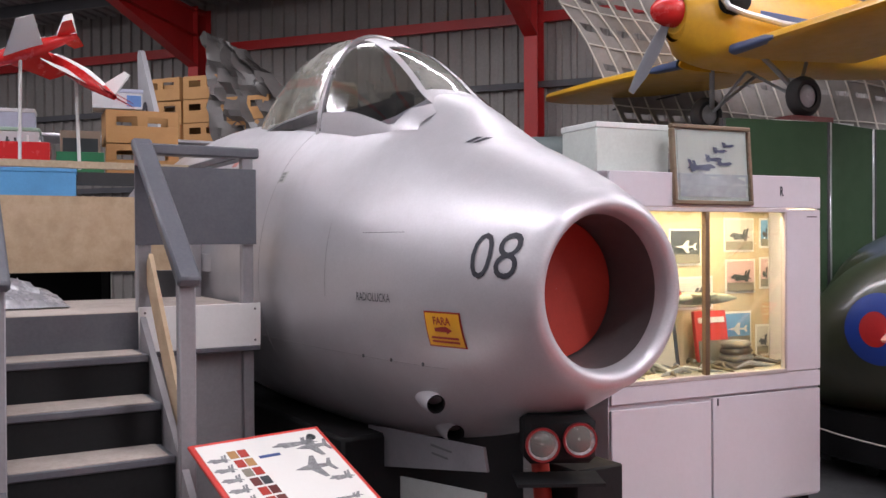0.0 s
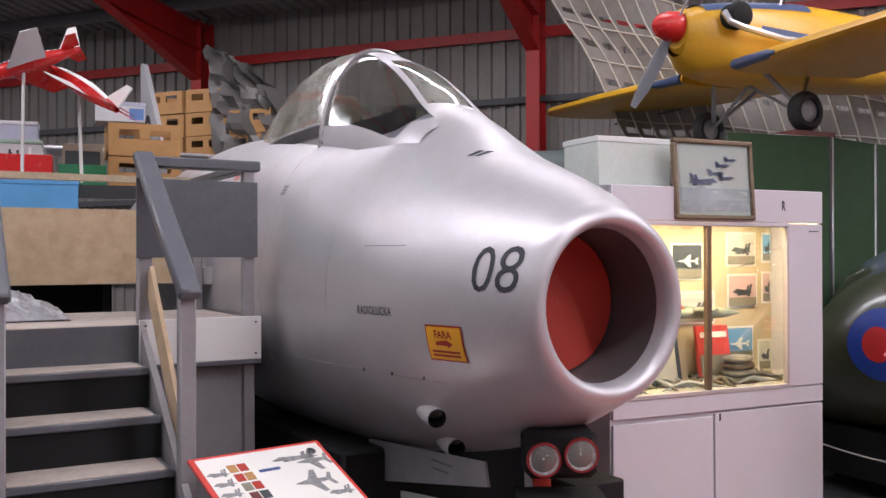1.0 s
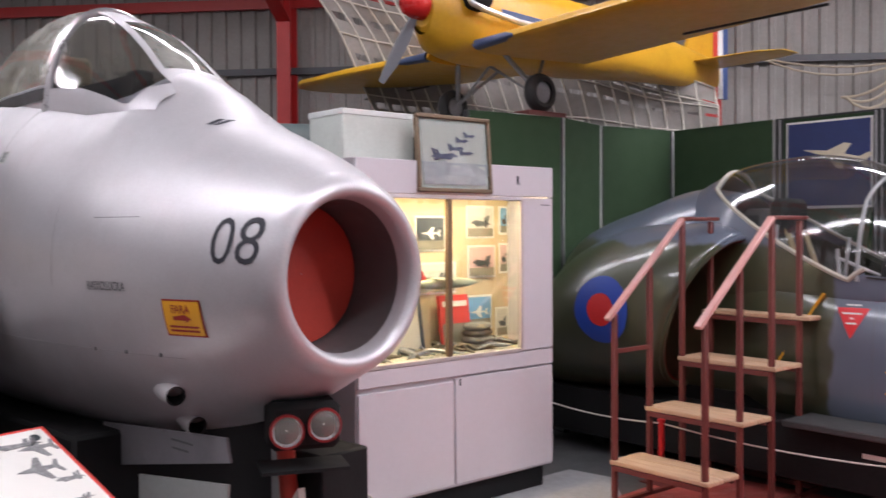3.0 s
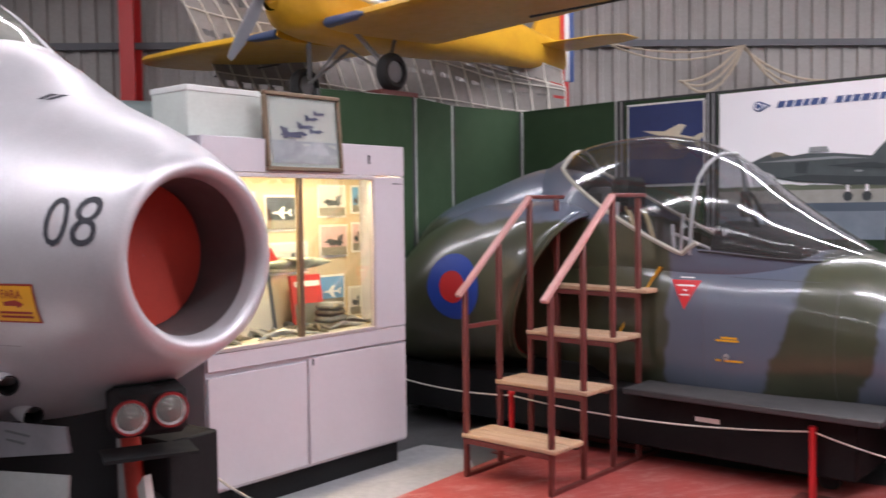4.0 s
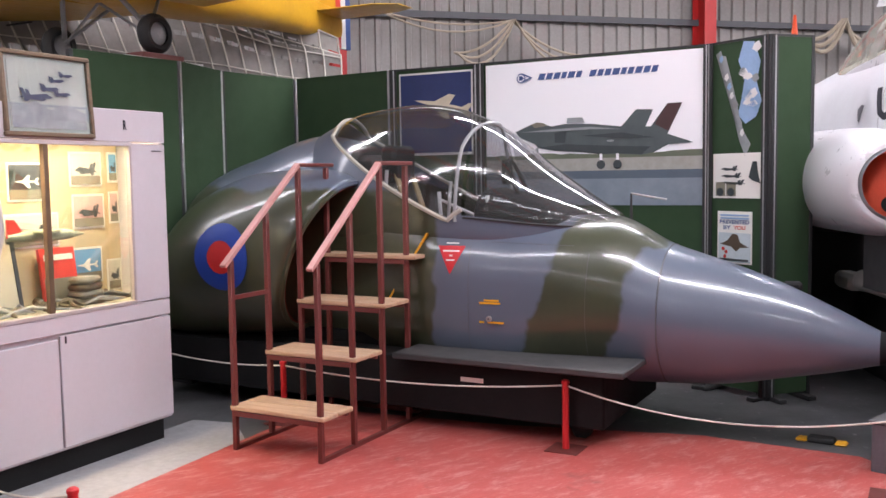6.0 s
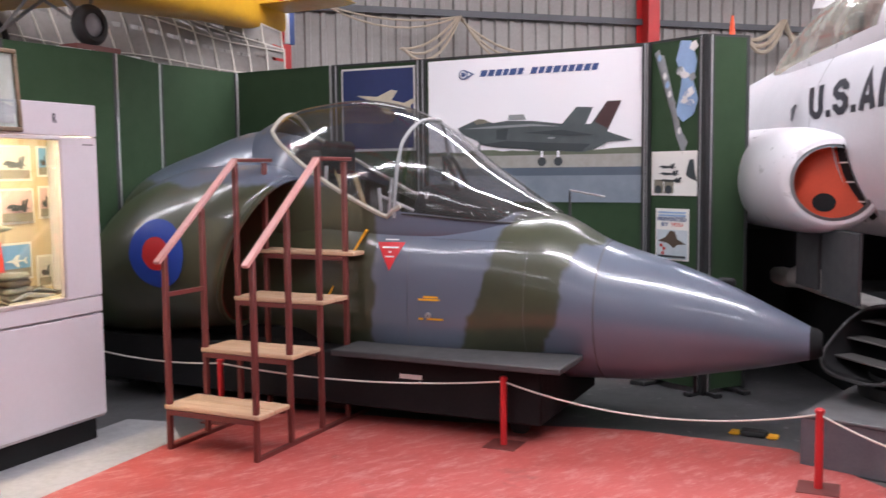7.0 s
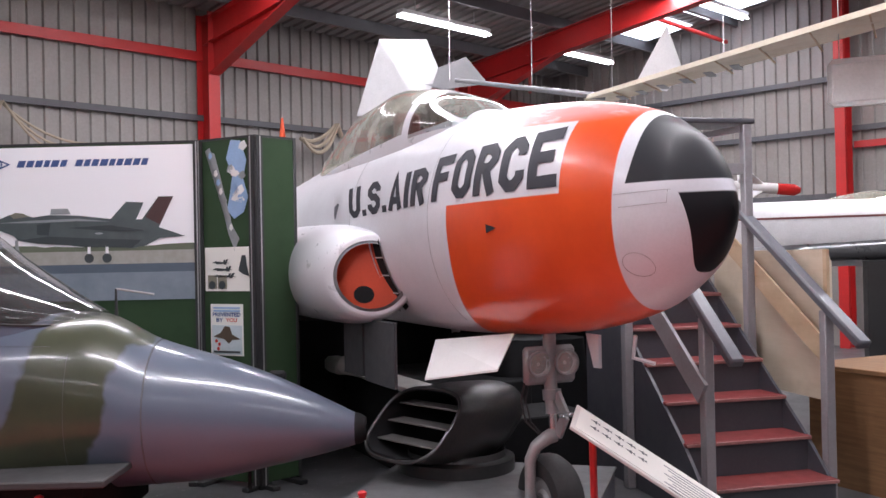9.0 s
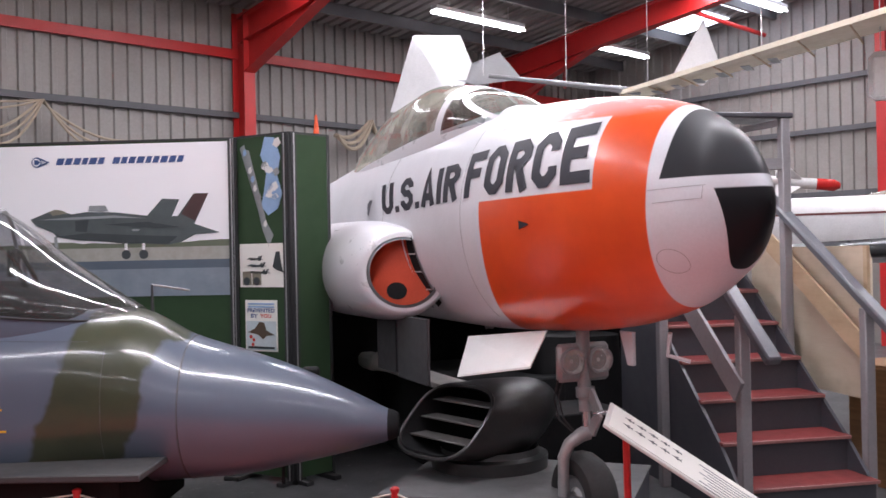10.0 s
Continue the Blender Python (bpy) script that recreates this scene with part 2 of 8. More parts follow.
def lettering(text, size, bold=0.0, shear=0.0):
    """Flat letters as a mesh: x along, y up."""
    cu = bpy.data.curves.new("letters", "FONT")
    cu.body, cu.size, cu.offset, cu.shear, cu.resolution_u = text, size, bold, shear, 3
    tmp = new("letters", cu)
    me = bpy.data.meshes.new_from_object(tmp.evaluated_get(bpy.context.evaluated_depsgraph_get()))
    bpy.data.objects.remove(tmp)
    bm = bmesh.new()
    bm.from_mesh(me)
    bpy.data.meshes.remove(me)
    return bm


def fitted(bm, width, height):
    xs, ys = [v.co.x for v in bm.verts], [v.co.y for v in bm.verts]
    for v in bm.verts:
        v.co.x = (v.co.x - min(xs)) / (max(xs) - min(xs)) * width
        v.co.y = (v.co.y - min(ys)) / (max(ys) - min(ys)) * height
    return bm


def diced(bm, cell):
    """Cuts a flat mesh along a lattice, so that it can bend."""
    bmesh.ops.triangulate(bm, faces=bm.faces)
    for k in (0, 1):
        vals = [v.co[k] for v in bm.verts]
        lo, hi = min(vals), max(vals)
        x = lo + cell
        while x < hi:
            co, no = [0, 0, 0], [0, 0, 0]
            co[k], no[k] = x, 1
            bmesh.ops.bisect_plane(bm, geom=bm.verts[:] + bm.edges[:] + bm.faces[:], plane_co=co, plane_no=no, dist=1e-5)
            x += cell
    return bm


def wrap(bm, loft, s_left, z_low, sign, off=0.003, cell=0.04, slope=0.0):
    """Lays a flat mesh (x to the right as seen, y up) on a loft's side; s_left is the distance back at x = 0."""
    diced(bm, cell)
    for v in bm.verts:
        s = s_left + sign * v.co.x
        v.co = loft.side(s, z_low + v.co.y + slope * v.co.x, sign, off)
    return bm


def rect(w, h, x=0.0, y=0.0):
    bm = bmesh.new()
    bm.faces.new([bm.verts.new(c) for c in ((x, y, 0), (x + w, y, 0), (x + w, y + h, 0), (x, y + h, 0))])
    return bm


def disc(r0, r1, seg=40):
    bm = bmesh.new()
    a = [bm.verts.new((r1 * math.cos(k * math.tau / seg), r1 * math.sin(k * math.tau / seg), 0)) for k in range(seg)]
    if r0 <= 0:
        bm.faces.new(a)
    else:
        b = [bm.verts.new((r0 * math.cos(k * math.tau / seg), r0 * math.sin(k * math.tau / seg), 0)) for k in range(seg)]
        for k in range(seg):
            bm.faces.new((a[k], a[(k + 1) % seg], b[(k + 1) % seg], b[k]))
    return bm


def poly(pts):
    bm = bmesh.new()
    bm.faces.new([bm.verts.new((x, y, 0)) for x, y in pts])
    return bm


def panel(parent, name, material, w, h, x, y, z, label="", thick=0.004):
    """A thin sheet facing local -y."""
    return part(name, boxed(x, x + w, y - thick, y, z, z + h), material, parent, label, False)


# ---- the shed: wall frame, u along the long wall, v away from it ----
WALL_N = Vector((math.sin(radians(21.5)), math.cos(radians(21.5)), 0))
SHED = Matrix.Rotation(radians(-21.5), 4, "Z")  # local x along the long wall, y towards it
WALL_V, U0, U1, V0 = 11.2, -14.0, 14.6, -12.0
BAYS = (-8.06, -3.1, 1.95, 6.85, 11.85)
EAVE, SLOPE = 4.95, 0.11


def sheeting(bm, length, height, pitch=0.19, deep=0.035, run=0):
    """Box-rib sheet in x, z with ribs towards -y."""
    prof, x = [], 0.0
    while x < length:
        prof += [(x, 0), (x + pitch * 0.55, 0), (x + pitch * 0.62, -deep), (x + pitch * 0.93, -deep)]
        x += pitch
    lo = [bm.verts.new((a, b, 0)) for a, b in prof]
    hi = [bm.verts.new((a, b, height)) for a, b in prof]
    for i in range(len(lo) - 1):
        bm.faces.new((lo[i], lo[i + 1], hi[i + 1], hi[i]))
    return bm


SHEET = paint("wall_sheet", (0.305, 0.283, 0.27), 0.6, (0.17, 0.15, 0.138), 0.6, 0, 25, 0.8, 0.05)
ROOF_SHEET = paint("roof_sheet", (0.27, 0.25, 0.245), 0.65, (0.2, 0.18, 0.17), 0.5, 0, 25, 0.8, 0.05)
GIRT = paint("girt_grey", (0.10, 0.10, 0.11), 0.6)


def floor_material():
    m, nt, b = nodes_of("floor_paint")
    c = weather(nt, b, (0.10, 0.10, 0.104), (0.045, 0.045, 0.05), 0.8, 0.42, 30, 0.9, 0.06)
    scuff = step(nt, noise_of(nt, 9.0, 8, 0.75), 0.60, 0.70)
    nt.links.new(mixed(nt, calc(nt, "MULTIPLY", scuff, 0.6), c, (0.55, 0.54, 0.53)), b.inputs["Base Color"])
    return m


def red_floor_material():
    m, nt, b = nodes_of("red_floor_paint")
    c = weather(nt, b, (0.44, 0.085, 0.075), (0.30, 0.05, 0.045), 0.6, 0.42, 40, 1.2, 0.05)
    scuff = step(nt, noise_of(nt, 5.0, 9, 0.8, (1, 2.5, 1)), 0.50, 0.66)
    c = mixed(nt, calc(nt, "MULTIPLY", scuff, 0.6), c, (0.60, 0.34, 0.31))
    scratch = step(nt, noise_of(nt, 7.0, 6, 0.8, (1, 14, 1)), 0.58, 0.66)
    c = mixed(nt, calc(nt, "MULTIPLY", scratch, 0.55), c, (0.66, 0.52, 0.48))
    spill = step(nt, noise_of(nt, 2.2, 5, 0.7), 0.60, 0.70)
    nt.links.new(mixed(nt, calc(nt, "MULTIPLY", spill, 0.5), c, (0.13, 0.045, 0.04)), b.inputs["Base Color"])
    return m


bm = boxed(U0, U1, V0, WALL_V, -0.2, 0.0)
whole("floor", bm, floor_material(), SHED, "worn grey painted concrete floor of the shed", "floor", kind="structure")
bm = slab(bmesh.new(), [(-0.3, -3.0), (0.15, 2.1), (1.2, 4.02), (2.2, 4.56), (2.62, 4.78), (2.95, 4.98), (3.62, 3.9), (4.3, 3.05), (4.6, 2.3), (4.2, 1.2), (3.2, -0.8), (2.4, -3.0)], 0.0, 0.008)
whole("floor_paint", bm, red_floor_material(), Matrix(), "scuffed red painted walkway on the concrete floor", "floor paint", kind="structure")

bm = slab(bmesh.new(), [(0.3, 4.5), (1.03, 4.95), (1.49, 4.95), (2.05, 5.12), (2.25, 5.22), (2.42, 4.98), (2.30, 4.58), (1.2, 4.0), (0.6, 2.8)], 0.0, 0.004)
whole("floor_patch", bm, paint("pale_floor", (0.40, 0.40, 0.41), 0.5, (0.20, 0.20, 0.21), 0.6, 0, 25, 2.0, 0.06), Matrix(), "pale worn concrete beside the red walkway", "floor patch", kind="structure")

bm = sheeting(bmesh.new(), U1 - U0, EAVE + 0.1)
box(bm, 0, U1 - U0, 0.02, 0.1, 0, EAVE + 0.1)
whole("wall_north", bm, SHEET, SHED @ pose(U0, WALL_V, 0), "ribbed grey steel sheet long wall", "wall", kind="structure", smooth=False)
bm = sheeting(bmesh.new(), WALL_V - V0, 7.2)
box(bm, 0, WALL_V - V0, 0.02, 0.1, 0, 7.2)
whole("wall_east", bm, SHEET, SHED @ pose(U1, WALL_V, 0, 0, 0, -90), "ribbed pale steel sheet end wall", "wall", kind="structure", smooth=False)
bm = boxed(U0 - 0.1, U0, V0, WALL_V, 0, 7.2)
whole("wall_west", bm, SHEET, SHED, "plain steel sheet end wall", "wall", kind="structure", smooth=False)
bm = boxed(U0, U1, V0 - 0.1, V0, 0, EAVE + 0.3)
whole("wall_south", bm, SHEET, SHED, "plain steel sheet long wall", "wall", kind="structure", smooth=False)

RIDGE_V = (WALL_V + V0) / 2
RISE = SLOPE * (WALL_V - RIDGE_V)


def roof_z(v):
    return EAVE + SLOPE * (WALL_V - v if v > RIDGE_V else v - V0)


bm = bmesh.new()
prof, x = [], U0
while x < U1:
    prof += [(x, 0), (x + 0.11, 0), (x + 0.13, 0.035), (x + 0.19, 0.035)]
    x += 0.2
vs = [[bm.verts.new((u, v, roof_z(v) + h)) for v in (WALL_V, RIDGE_V, V0)] for u, h in prof]
for a, b in zip(vs, vs[1:]):
    for k in (0, 1):
        bm.faces.new((a[k], a[k + 1], b[k + 1], b[k]))
for v in np.arange(V0 + 0.7, WALL_V, 1.55):
    beam(bm, (U0, v, roof_z(v) - 0.09), (U1, v, roof_z(v) - 0.09), 0.06, 0.17)
whole("ceiling", bm, [ROOF_SHEET, GIRT], SHED, "ribbed steel roof sheets on grey purlins", "roof", kind="structure", smooth=False)
me = bpy.data.objects["ceiling"].data
for f in me.polygons:
    f.material_index = 1 if abs(f.normal.z) < 0.5 and f.area > 1 else 0


def i_section(bm, p, q, depth, width, up):
    p, q, up = Vector(p), Vector(q), Vector(up)
    d = (q - p).normalized()
    out = (up - d * up.dot(d)).normalized()
    for k in (-1, 1):
        beam(bm, p + out * k * depth / 2, q + out * k * depth / 2, width, 0.016, out)
    beam(bm, p, q, 0.012, depth, out)


for u in BAYS:
    t = thing("portal_frame", SHED @ pose(u, 0, 0), "red painted steel portal column and rafter", "steel frame", "portal frames", "structure")
    bm = bmesh.new()
    i_section(bm, (0, WALL_V - 0.22, 0), (0, WALL_V - 0.22, EAVE - 0.1), 0.30, 0.17, (0, 1, 0))
    part("column", bm, STEEL_RED, t)
    bm = bmesh.new()
    i_section(bm, (0, WALL_V - 0.2, roof_z(WALL_V) - 0.36), (0, RIDGE_V, roof_z(RIDGE_V) - 0.36), 0.34, 0.17, (0, 0, 1))
    i_section(bm, (0, RIDGE_V, roof_z(RIDGE_V) - 0.36), (0, V0, roof_z(V0) - 0.36), 0.34, 0.17, (0, 0, 1))
    part("rafter", bm, STEEL_RED, t)
    bm = bmesh.new()
    hv = [(WALL_V - 0.36, EAVE - 0.95), (WALL_V - 0.36, EAVE - 0.5), (WALL_V - 2.3, EAVE - 0.28)]
    m = Matrix(((0, 0, 1, 0), (1, 0, 0, 0), (0, 1, 0, 0), (0, 0, 0, 1)))
    slab(bm, hv, -0.006, 0.006, m)
    beam(bm, (0, WALL_V - 0.36, EAVE - 0.95), (0, WALL_V - 2.3, EAVE - 0.30), 0.17, 0.016)
    part("haunch", bm, STEEL_RED, t)
for z, mat, w in ((4.29, STEEL_RED, 0.13), (3.45, GIRT, 0.08), (2.3, GIRT, 0.08), (1.1, GIRT, 0.08)):
    bm = boxed(U0, U1, WALL_V - 0.1, WALL_V - 0.045, z - w / 2, z + w / 2)
    whole("wall_rail", bm, mat, SHED, ("red" if mat is STEEL_RED else "dark grey") + " steel rail along the wall sheets", "wall rail", "wall rails", "structure")
for z in (4.1, 3.3, 2.3):
    bm = boxed(U1 - 0.1, U1 - 0.045, V0, WALL_V, z - 0.04, z + 0.04)
    whole("wall_rail", bm, GIRT, SHED, "dark grey steel rail along the wall sheets", "wall rail", "wall rails", "structure")
for v in (5.5, 0.2, -5.0):
    bm = bmesh.new()
    i_section(bm, (U1 - 0.25, v, 0), (U1 - 0.25, v, roof_z(v) - 0.1), 0.25, 0.15, (1, 0, 0))
    whole("wall_column", bm, STEEL_RED, SHED, "red painted steel column of the end wall", "column", "wall columns", "structure")
bm = boxed(U1 - 0.12, U1 - 0.045, V0, 5.4, 3.0, 3.1)
whole("wall_rail", bm, STEEL_RED, SHED, "red steel rail along the end wall sheets", "wall rail", "wall rails", "structure")

# ---- roof tubes ----
TUBE_GLOW = glow("lamp_tube", (0.95, 0.93, 1.0), 14.0)
FIX_WHITE = paint("fitting_white", (0.7, 0.7, 0.7), 0.4)


def roof_light(u, v, length=1.8, along=0.0):
    z = roof_z(v) - 0.30
    t = thing("ceiling_light", SHED @ pose(u, v, z, 0, 0, along), "twin-tube fluorescent batten hung under the roof", "ceiling light", "roof tubes")
    part("body", boxed(-length / 2, length / 2, -0.07, 0.07, 0.03, 0.09, bevel=0.01), FIX_WHITE, t)
    for k in (-1, 1):
        part("tube", tube(bmesh.new(), [(-length / 2, k * 0.045, 0), (length / 2, k * 0.045, 0)], 0.019, 8), TUBE_GLOW, t)
    for k in (-1, 1):
        part("hanger", tube(bmesh.new(), [(k * length / 3, 0, 0.09), (k * length / 3, 0, 0.30)], 0.006, 5), ALU, t)
    return t


LIGHT_ROWS = [(u, v) for v in (9.35, 6.8, 2.2, -2.4, -7.0) for u in (-11, -7.5, -4.2, -0.8, 2.6, 6.0, 9.8, 13.0) if not (v > 6 and u < -3)]
first = None
for u, v in LIGHT_ROWS:
    m = SHED @ pose(u, v, roof_z(v) - 0.30)
    if first is None:
        first = roof_light(u, v)
    else:
        copy_thing(first, m)
# strip lamps along the rows; west at v 6.8 is added, without tubes
for v, west, east in ((6.8, 270.0, 630.0), (2.2, 460.0, 860.0), (-2.4, 130.0, 210.0), (-7.0, 60.0, 100.0)):
    for u, watts in ((-7.0, west), (7.0, east)):
        la = bpy.data.lights.new("row_lamp", "AREA")
        la.shape, la.size, la.size_y, la.energy, la.color = "RECTANGLE", 12.6, 0.14, watts, (0.95, 0.925, 1.0)
        ob = new("row_lamp", la)
        ob.matrix_world = SHED @ pose(u, v, roof_z(v) - 0.35)

SKYLIGHT = glow("roof_light", (0.80, 0.84, 1.0), 5.0)
for v0, v1 in ((6.3, 7.6), (7.9, 8.8)):
    t = thing("roof_light_sheet", SHED, "translucent roof sheet glowing with daylight", "roof light", "roof light sheets", "structure")
    bm = bmesh.new()
    bm.faces.new([bm.verts.new((u, v, roof_z(v) - 0.02)) for u, v in ((13.3, v0), (14.2, v0), (14.2, v1), (13.3, v1))])
    part("sheet", bm, SKYLIGHT, t)
for p, q in (((11.85, 7.4, 5.0), (14.4, 7.4, 4.95)), ((11.85, 10.6, 3.9), (13.2, 10.9, 4.7)), ((11.85, 9.5, 4.75), (13.4, 10.8, 4.5))):
    whole("tie_bar", tube(bmesh.new(), [p, q], 0.035, 8), STEEL_RED, SHED, "red steel tie bar under the roof", "tie bar", "tie bars", "structure")

# ---- aircraft ----
def patch(loft, ss, lo, hi, n=12, off=0.0):
    """A strip of a loft between two angles that may change along it."""
    bm = bmesh.new()
    vs = [[bm.verts.new(loft.p(s, lo(s) + (hi(s) - lo(s)) * k / n, off)) for k in range(n + 1)] for s in ss]
    for a, b in zip(vs, vs[1:]):
        for k in range(n):
            bm.faces.new((a[k], a[k + 1], b[k + 1], b[k]))
    return bm


def band(nt, v, lo, hi, soft=0.004):
    return calc(nt, "MULTIPLY", step(nt, v, lo - soft, lo + soft), calc(nt, "SUBTRACT", 1.0, step(nt, v, hi - soft, hi + soft)))


def local_axes(nt):
    tc = nt.nodes.new("ShaderNodeTexCoord")
    sp = nt.nodes.new("ShaderNodeSeparateXYZ")
    nt.links.new(tc.outputs["Object"], sp.inputs[0])
    return calc(nt, "MULTIPLY", sp.outputs[0], -1.0), sp.outputs[1], sp.outputs[2]


def dish_material():
    m, nt, b = nodes_of("lamp_dish")
    b.inputs["Base Color"].default_value = (0.9, 0.9, 0.92, 1)
    b.inputs["Metallic"].default_value, b.inputs["Roughness"].default_value = 0.15, 0.12
    vo = nt.nodes.new("ShaderNodeTexVoronoi")
    vo.inputs["Scale"].default_value = 45.0
    tc = nt.nodes.new("ShaderNodeTexCoord")
    nt.links.new(tc.outputs["Object"], vo.inputs["Vector"])
    bumped(nt, b, vo.outputs["Distance"], 0.9, 0.02)
    return m


DISH = dish_material()


def lamp_round(parent, name, m, r, rim):
    """A headlamp facing local +x: rim, dish and glass."""
    ob = part(name, lathe(bmesh.new(), [(-r * 0.9, r * 0.55), (-r * 0.2, r * 1.05), (0.0, r * 1.1), (0.02, r * 1.08), (0.02, r * 0.95)], m, 28), rim, parent)
    part("reflector", lathe(bmesh.new(), [(-r * 0.6, 0.004), (-r * 0.5, r * 0.4), (-r * 0.1, r * 0.9), (0.012, r * 0.96)], m, 28), DISH, ob, "bright dish")
    part("bulb", lathe(bmesh.new(), [(-r * 0.6, r * 0.16), (-r * 0.2, r * 0.16), (-r * 0.12, 0.003)], m, 12), WHITE, ob)
    part("lens", lathe(bmesh.new(), [(0.014, r * 0.97), (0.03, r * 0.6), (0.036, 0.003)], m, 28), LAMP_LENS, ob)
    return ob


# silver jet
EYE_AT = Matrix.Translation((0, 0, 1.5))
NEARER = EYE_AT @ Matrix.Scale(0.84, 4) @ EYE_AT.inverted()
FLOOR_S = 1.5 - 1.5 / 0.84  # the floor in the jet's own frame
JET_S = frame_at(0.75, 4.05, 0.52, -0.855)
saab = Loft([(0.09, 1.27, 0.470, 0.470, 0.470, 2.0), (0.2, 1.27, 0.515, 0.535, 0.53, 2.0), (0.4, 1.27, 0.575, 0.625, 0.63, 2.0), (0.8, 1.28, 0.665, 0.765, 0.78, 2.0), (1.3, 1.29, 0.74, 0.89, 0.89, 2.0),
             (2.0, 1.30, 0.80, 1.0, 0.97, 2.0), (3.0, 1.32, 0.82, 1.10, 1.0, 2.0), (4.2, 1.36, 0.80, 1.10, 0.98, 2.0), (6.0, 1.5, 0.62, 0.90, 0.75, 2.0), (8.0, 1.7, 0.34, 0.6, 0.45, 2.0), (9.2, 1.8, 0.16, 0.3, 0.2, 2.0)])
jet = thing("jet_aircraft", NEARER @ JET_S, "silver jet fighter with a round open nose intake, on its wheels", "aircraft")
RING = [k * 5 for k in range(72)]


def s_hull(s, d):
    d = (d + 180) % 360 - 180
    return not (1.36 < s < 3.3 and abs(d) < 17.5)


def fairing(s, y):
    """The hull swells up to the foot of the windscreen."""
    q = max(0.0, min(1.0, (s - 0.70) / 0.62))
    rise = 0.150 * q * q * (3 - 2 * q) * max(0.0, min(1.0, 1.0 - (s - 1.32) / 0.40))
    return rise / (1 + (abs(y) / 0.32) ** 3.0)


bm = saab.grid(bmesh.new(), span(0.09, 0.7, 10) + span(0.7, 1.75, 30)[1:] + span(1.75, 4.0, 22)[1:] + span(4.0, 9.2, 18)[1:], [k * 4 for k in range(90)], keep=s_hull, close=True)
for v in bm.verts:
    if v.co.z > 1.6:
        v.co.z += fairing(-v.co.x, v.co.y)
part("fuselage", bm, SILVER, jet)
LIPM = pose(0, 0, 1.27)
part("intake_lip", lathe(bmesh.new(), [(-0.09, 0.4705), (-0.06, 0.457), (-0.03, 0.438), (-0.01, 0.418), (0.0, 0.398), (-0.003, 0.382), (-0.015, 0.368), (-0.04, 0.357), (-0.10, 0.35)], LIPM, 72), SILVER, jet, "smooth silver intake lip")
part("duct", lathe(bmesh.new(), [(-0.10, 0.35), (-0.25, 0.345), (-0.6, 0.345)], LIPM, 48), DUCT, jet)
cov = part("intake_cover", lathe(bmesh.new(), [(-0.40, 0.002), (-0.40, 0.335), (-0.43, 0.343), (-0.46, 0.343)], LIPM, 48), COVER_RED, jet, "red blanking disc in the intake")
part("handle", tube(bmesh.new(), [(-0.40, -0.12, 1.22), (-0.36, -0.12, 1.22), (-0.355, -0.12, 1.25), (-0.355, -0.12, 1.33), (-0.36, -0.12, 1.36), (-0.40, -0.12, 1.36)], 0.012, 8), COVER_RED, cov)
SEAM = plain("seam", (0.10, 0.10, 0.105), 0.6)
SEAM_SOFT = plain("soft_seam", (0.30, 0.29, 0.30), 0.6)
for s, a, b in ((1.42, -95, -20), (2.28, -120, -25)):
    part("panel_seam", tube(bmesh.new(), [saab.p(s, d, 0.0005) for d in span(a, b, 24)], 0.0012, 4), SEAM_SOFT, jet)
part("panel_seam", tube(bmesh.new(), [saab.side(s, 0.90 + 0.01 * s, -1, 0.0005) for s in span(0.55, 2.4, 24)], 0.0012, 4), SEAM_SOFT, jet)
for s in (1.16, 0.93, 0.70):
    part("fastener", lathe(bmesh.new(), [(0, 0.010), (0.004, 0.010), (0.006, 0.002)], Matrix.Translation(saab.side(s, 0.915, -1, 0.001)) @ Matrix.Rotation(radians(-90), 4, "Z"), 8), SEAM, jet)
part("rivets", tube(bmesh.new(), [saab.side(s, 1.545, -1, 0.0005) for s in span(0.78, 1.10, 6)], 0.0018, 4), SEAM, jet)

bm = fitted(lettering("08", 0.2, -0.001), 0.235, 0.20)
part("number", wrap(bm, saab, 0.325, 1.335, -1, 0.003), INK, jet, "black painted number 08")
part("lettering", wrap(fitted(lettering("RADIOLUCKA", 0.06), 0.275, 0.042), saab, 1.11, 1.205, -1, 0.003), INK, jet, "black stencilled word")
LABEL_YEL = plain("placard_yellow", (0.80, 0.40, 0.02), 0.45)
LABEL_RED = plain("placard_red", (0.32, 0.02, 0.015), 0.5)
plac = part("placard", wrap(rect(0.225, 0.165), saab, 0.60, 1.015, -1, 0.003), LABEL_RED, jet, "yellow warning placard with a dark red border")
part("face", wrap(rect(0.209, 0.149, 0.008, 0.008), saab, 0.60, 1.015, -1, 0.005), LABEL_YEL, plac)
bm = fitted(lettering("FARA", 0.05, 0.001), 0.105, 0.036)
bmesh.ops.translate(bm, vec=(0.058, 0.105, 0), verts=bm.verts)
part("word", wrap(bm, saab, 0.60, 1.015, -1, 0.007), LABEL_RED, plac)
part("arrow", wrap(poly([(0.06, 0.073), (0.13, 0.073), (0.13, 0.063), (0.165, 0.081), (0.13, 0.099), (0.13, 0.089), (0.06, 0.089)]), saab, 0.60, 1.015, -1, 0.007), LABEL_RED, plac)
for y in (0.022, 0.040):
    part("text_line", wrap(rect(0.165, 0.010, 0.03, y), saab, 0.60, 1.015, -1, 0.007), LABEL_RED, plac)
part("stencil", wrap(rect(0.085, 0.07), saab, 2.27, 1.86, -1, 0.003), plain("stencil_grey", (0.42, 0.42, 0.40), 0.6), jet)
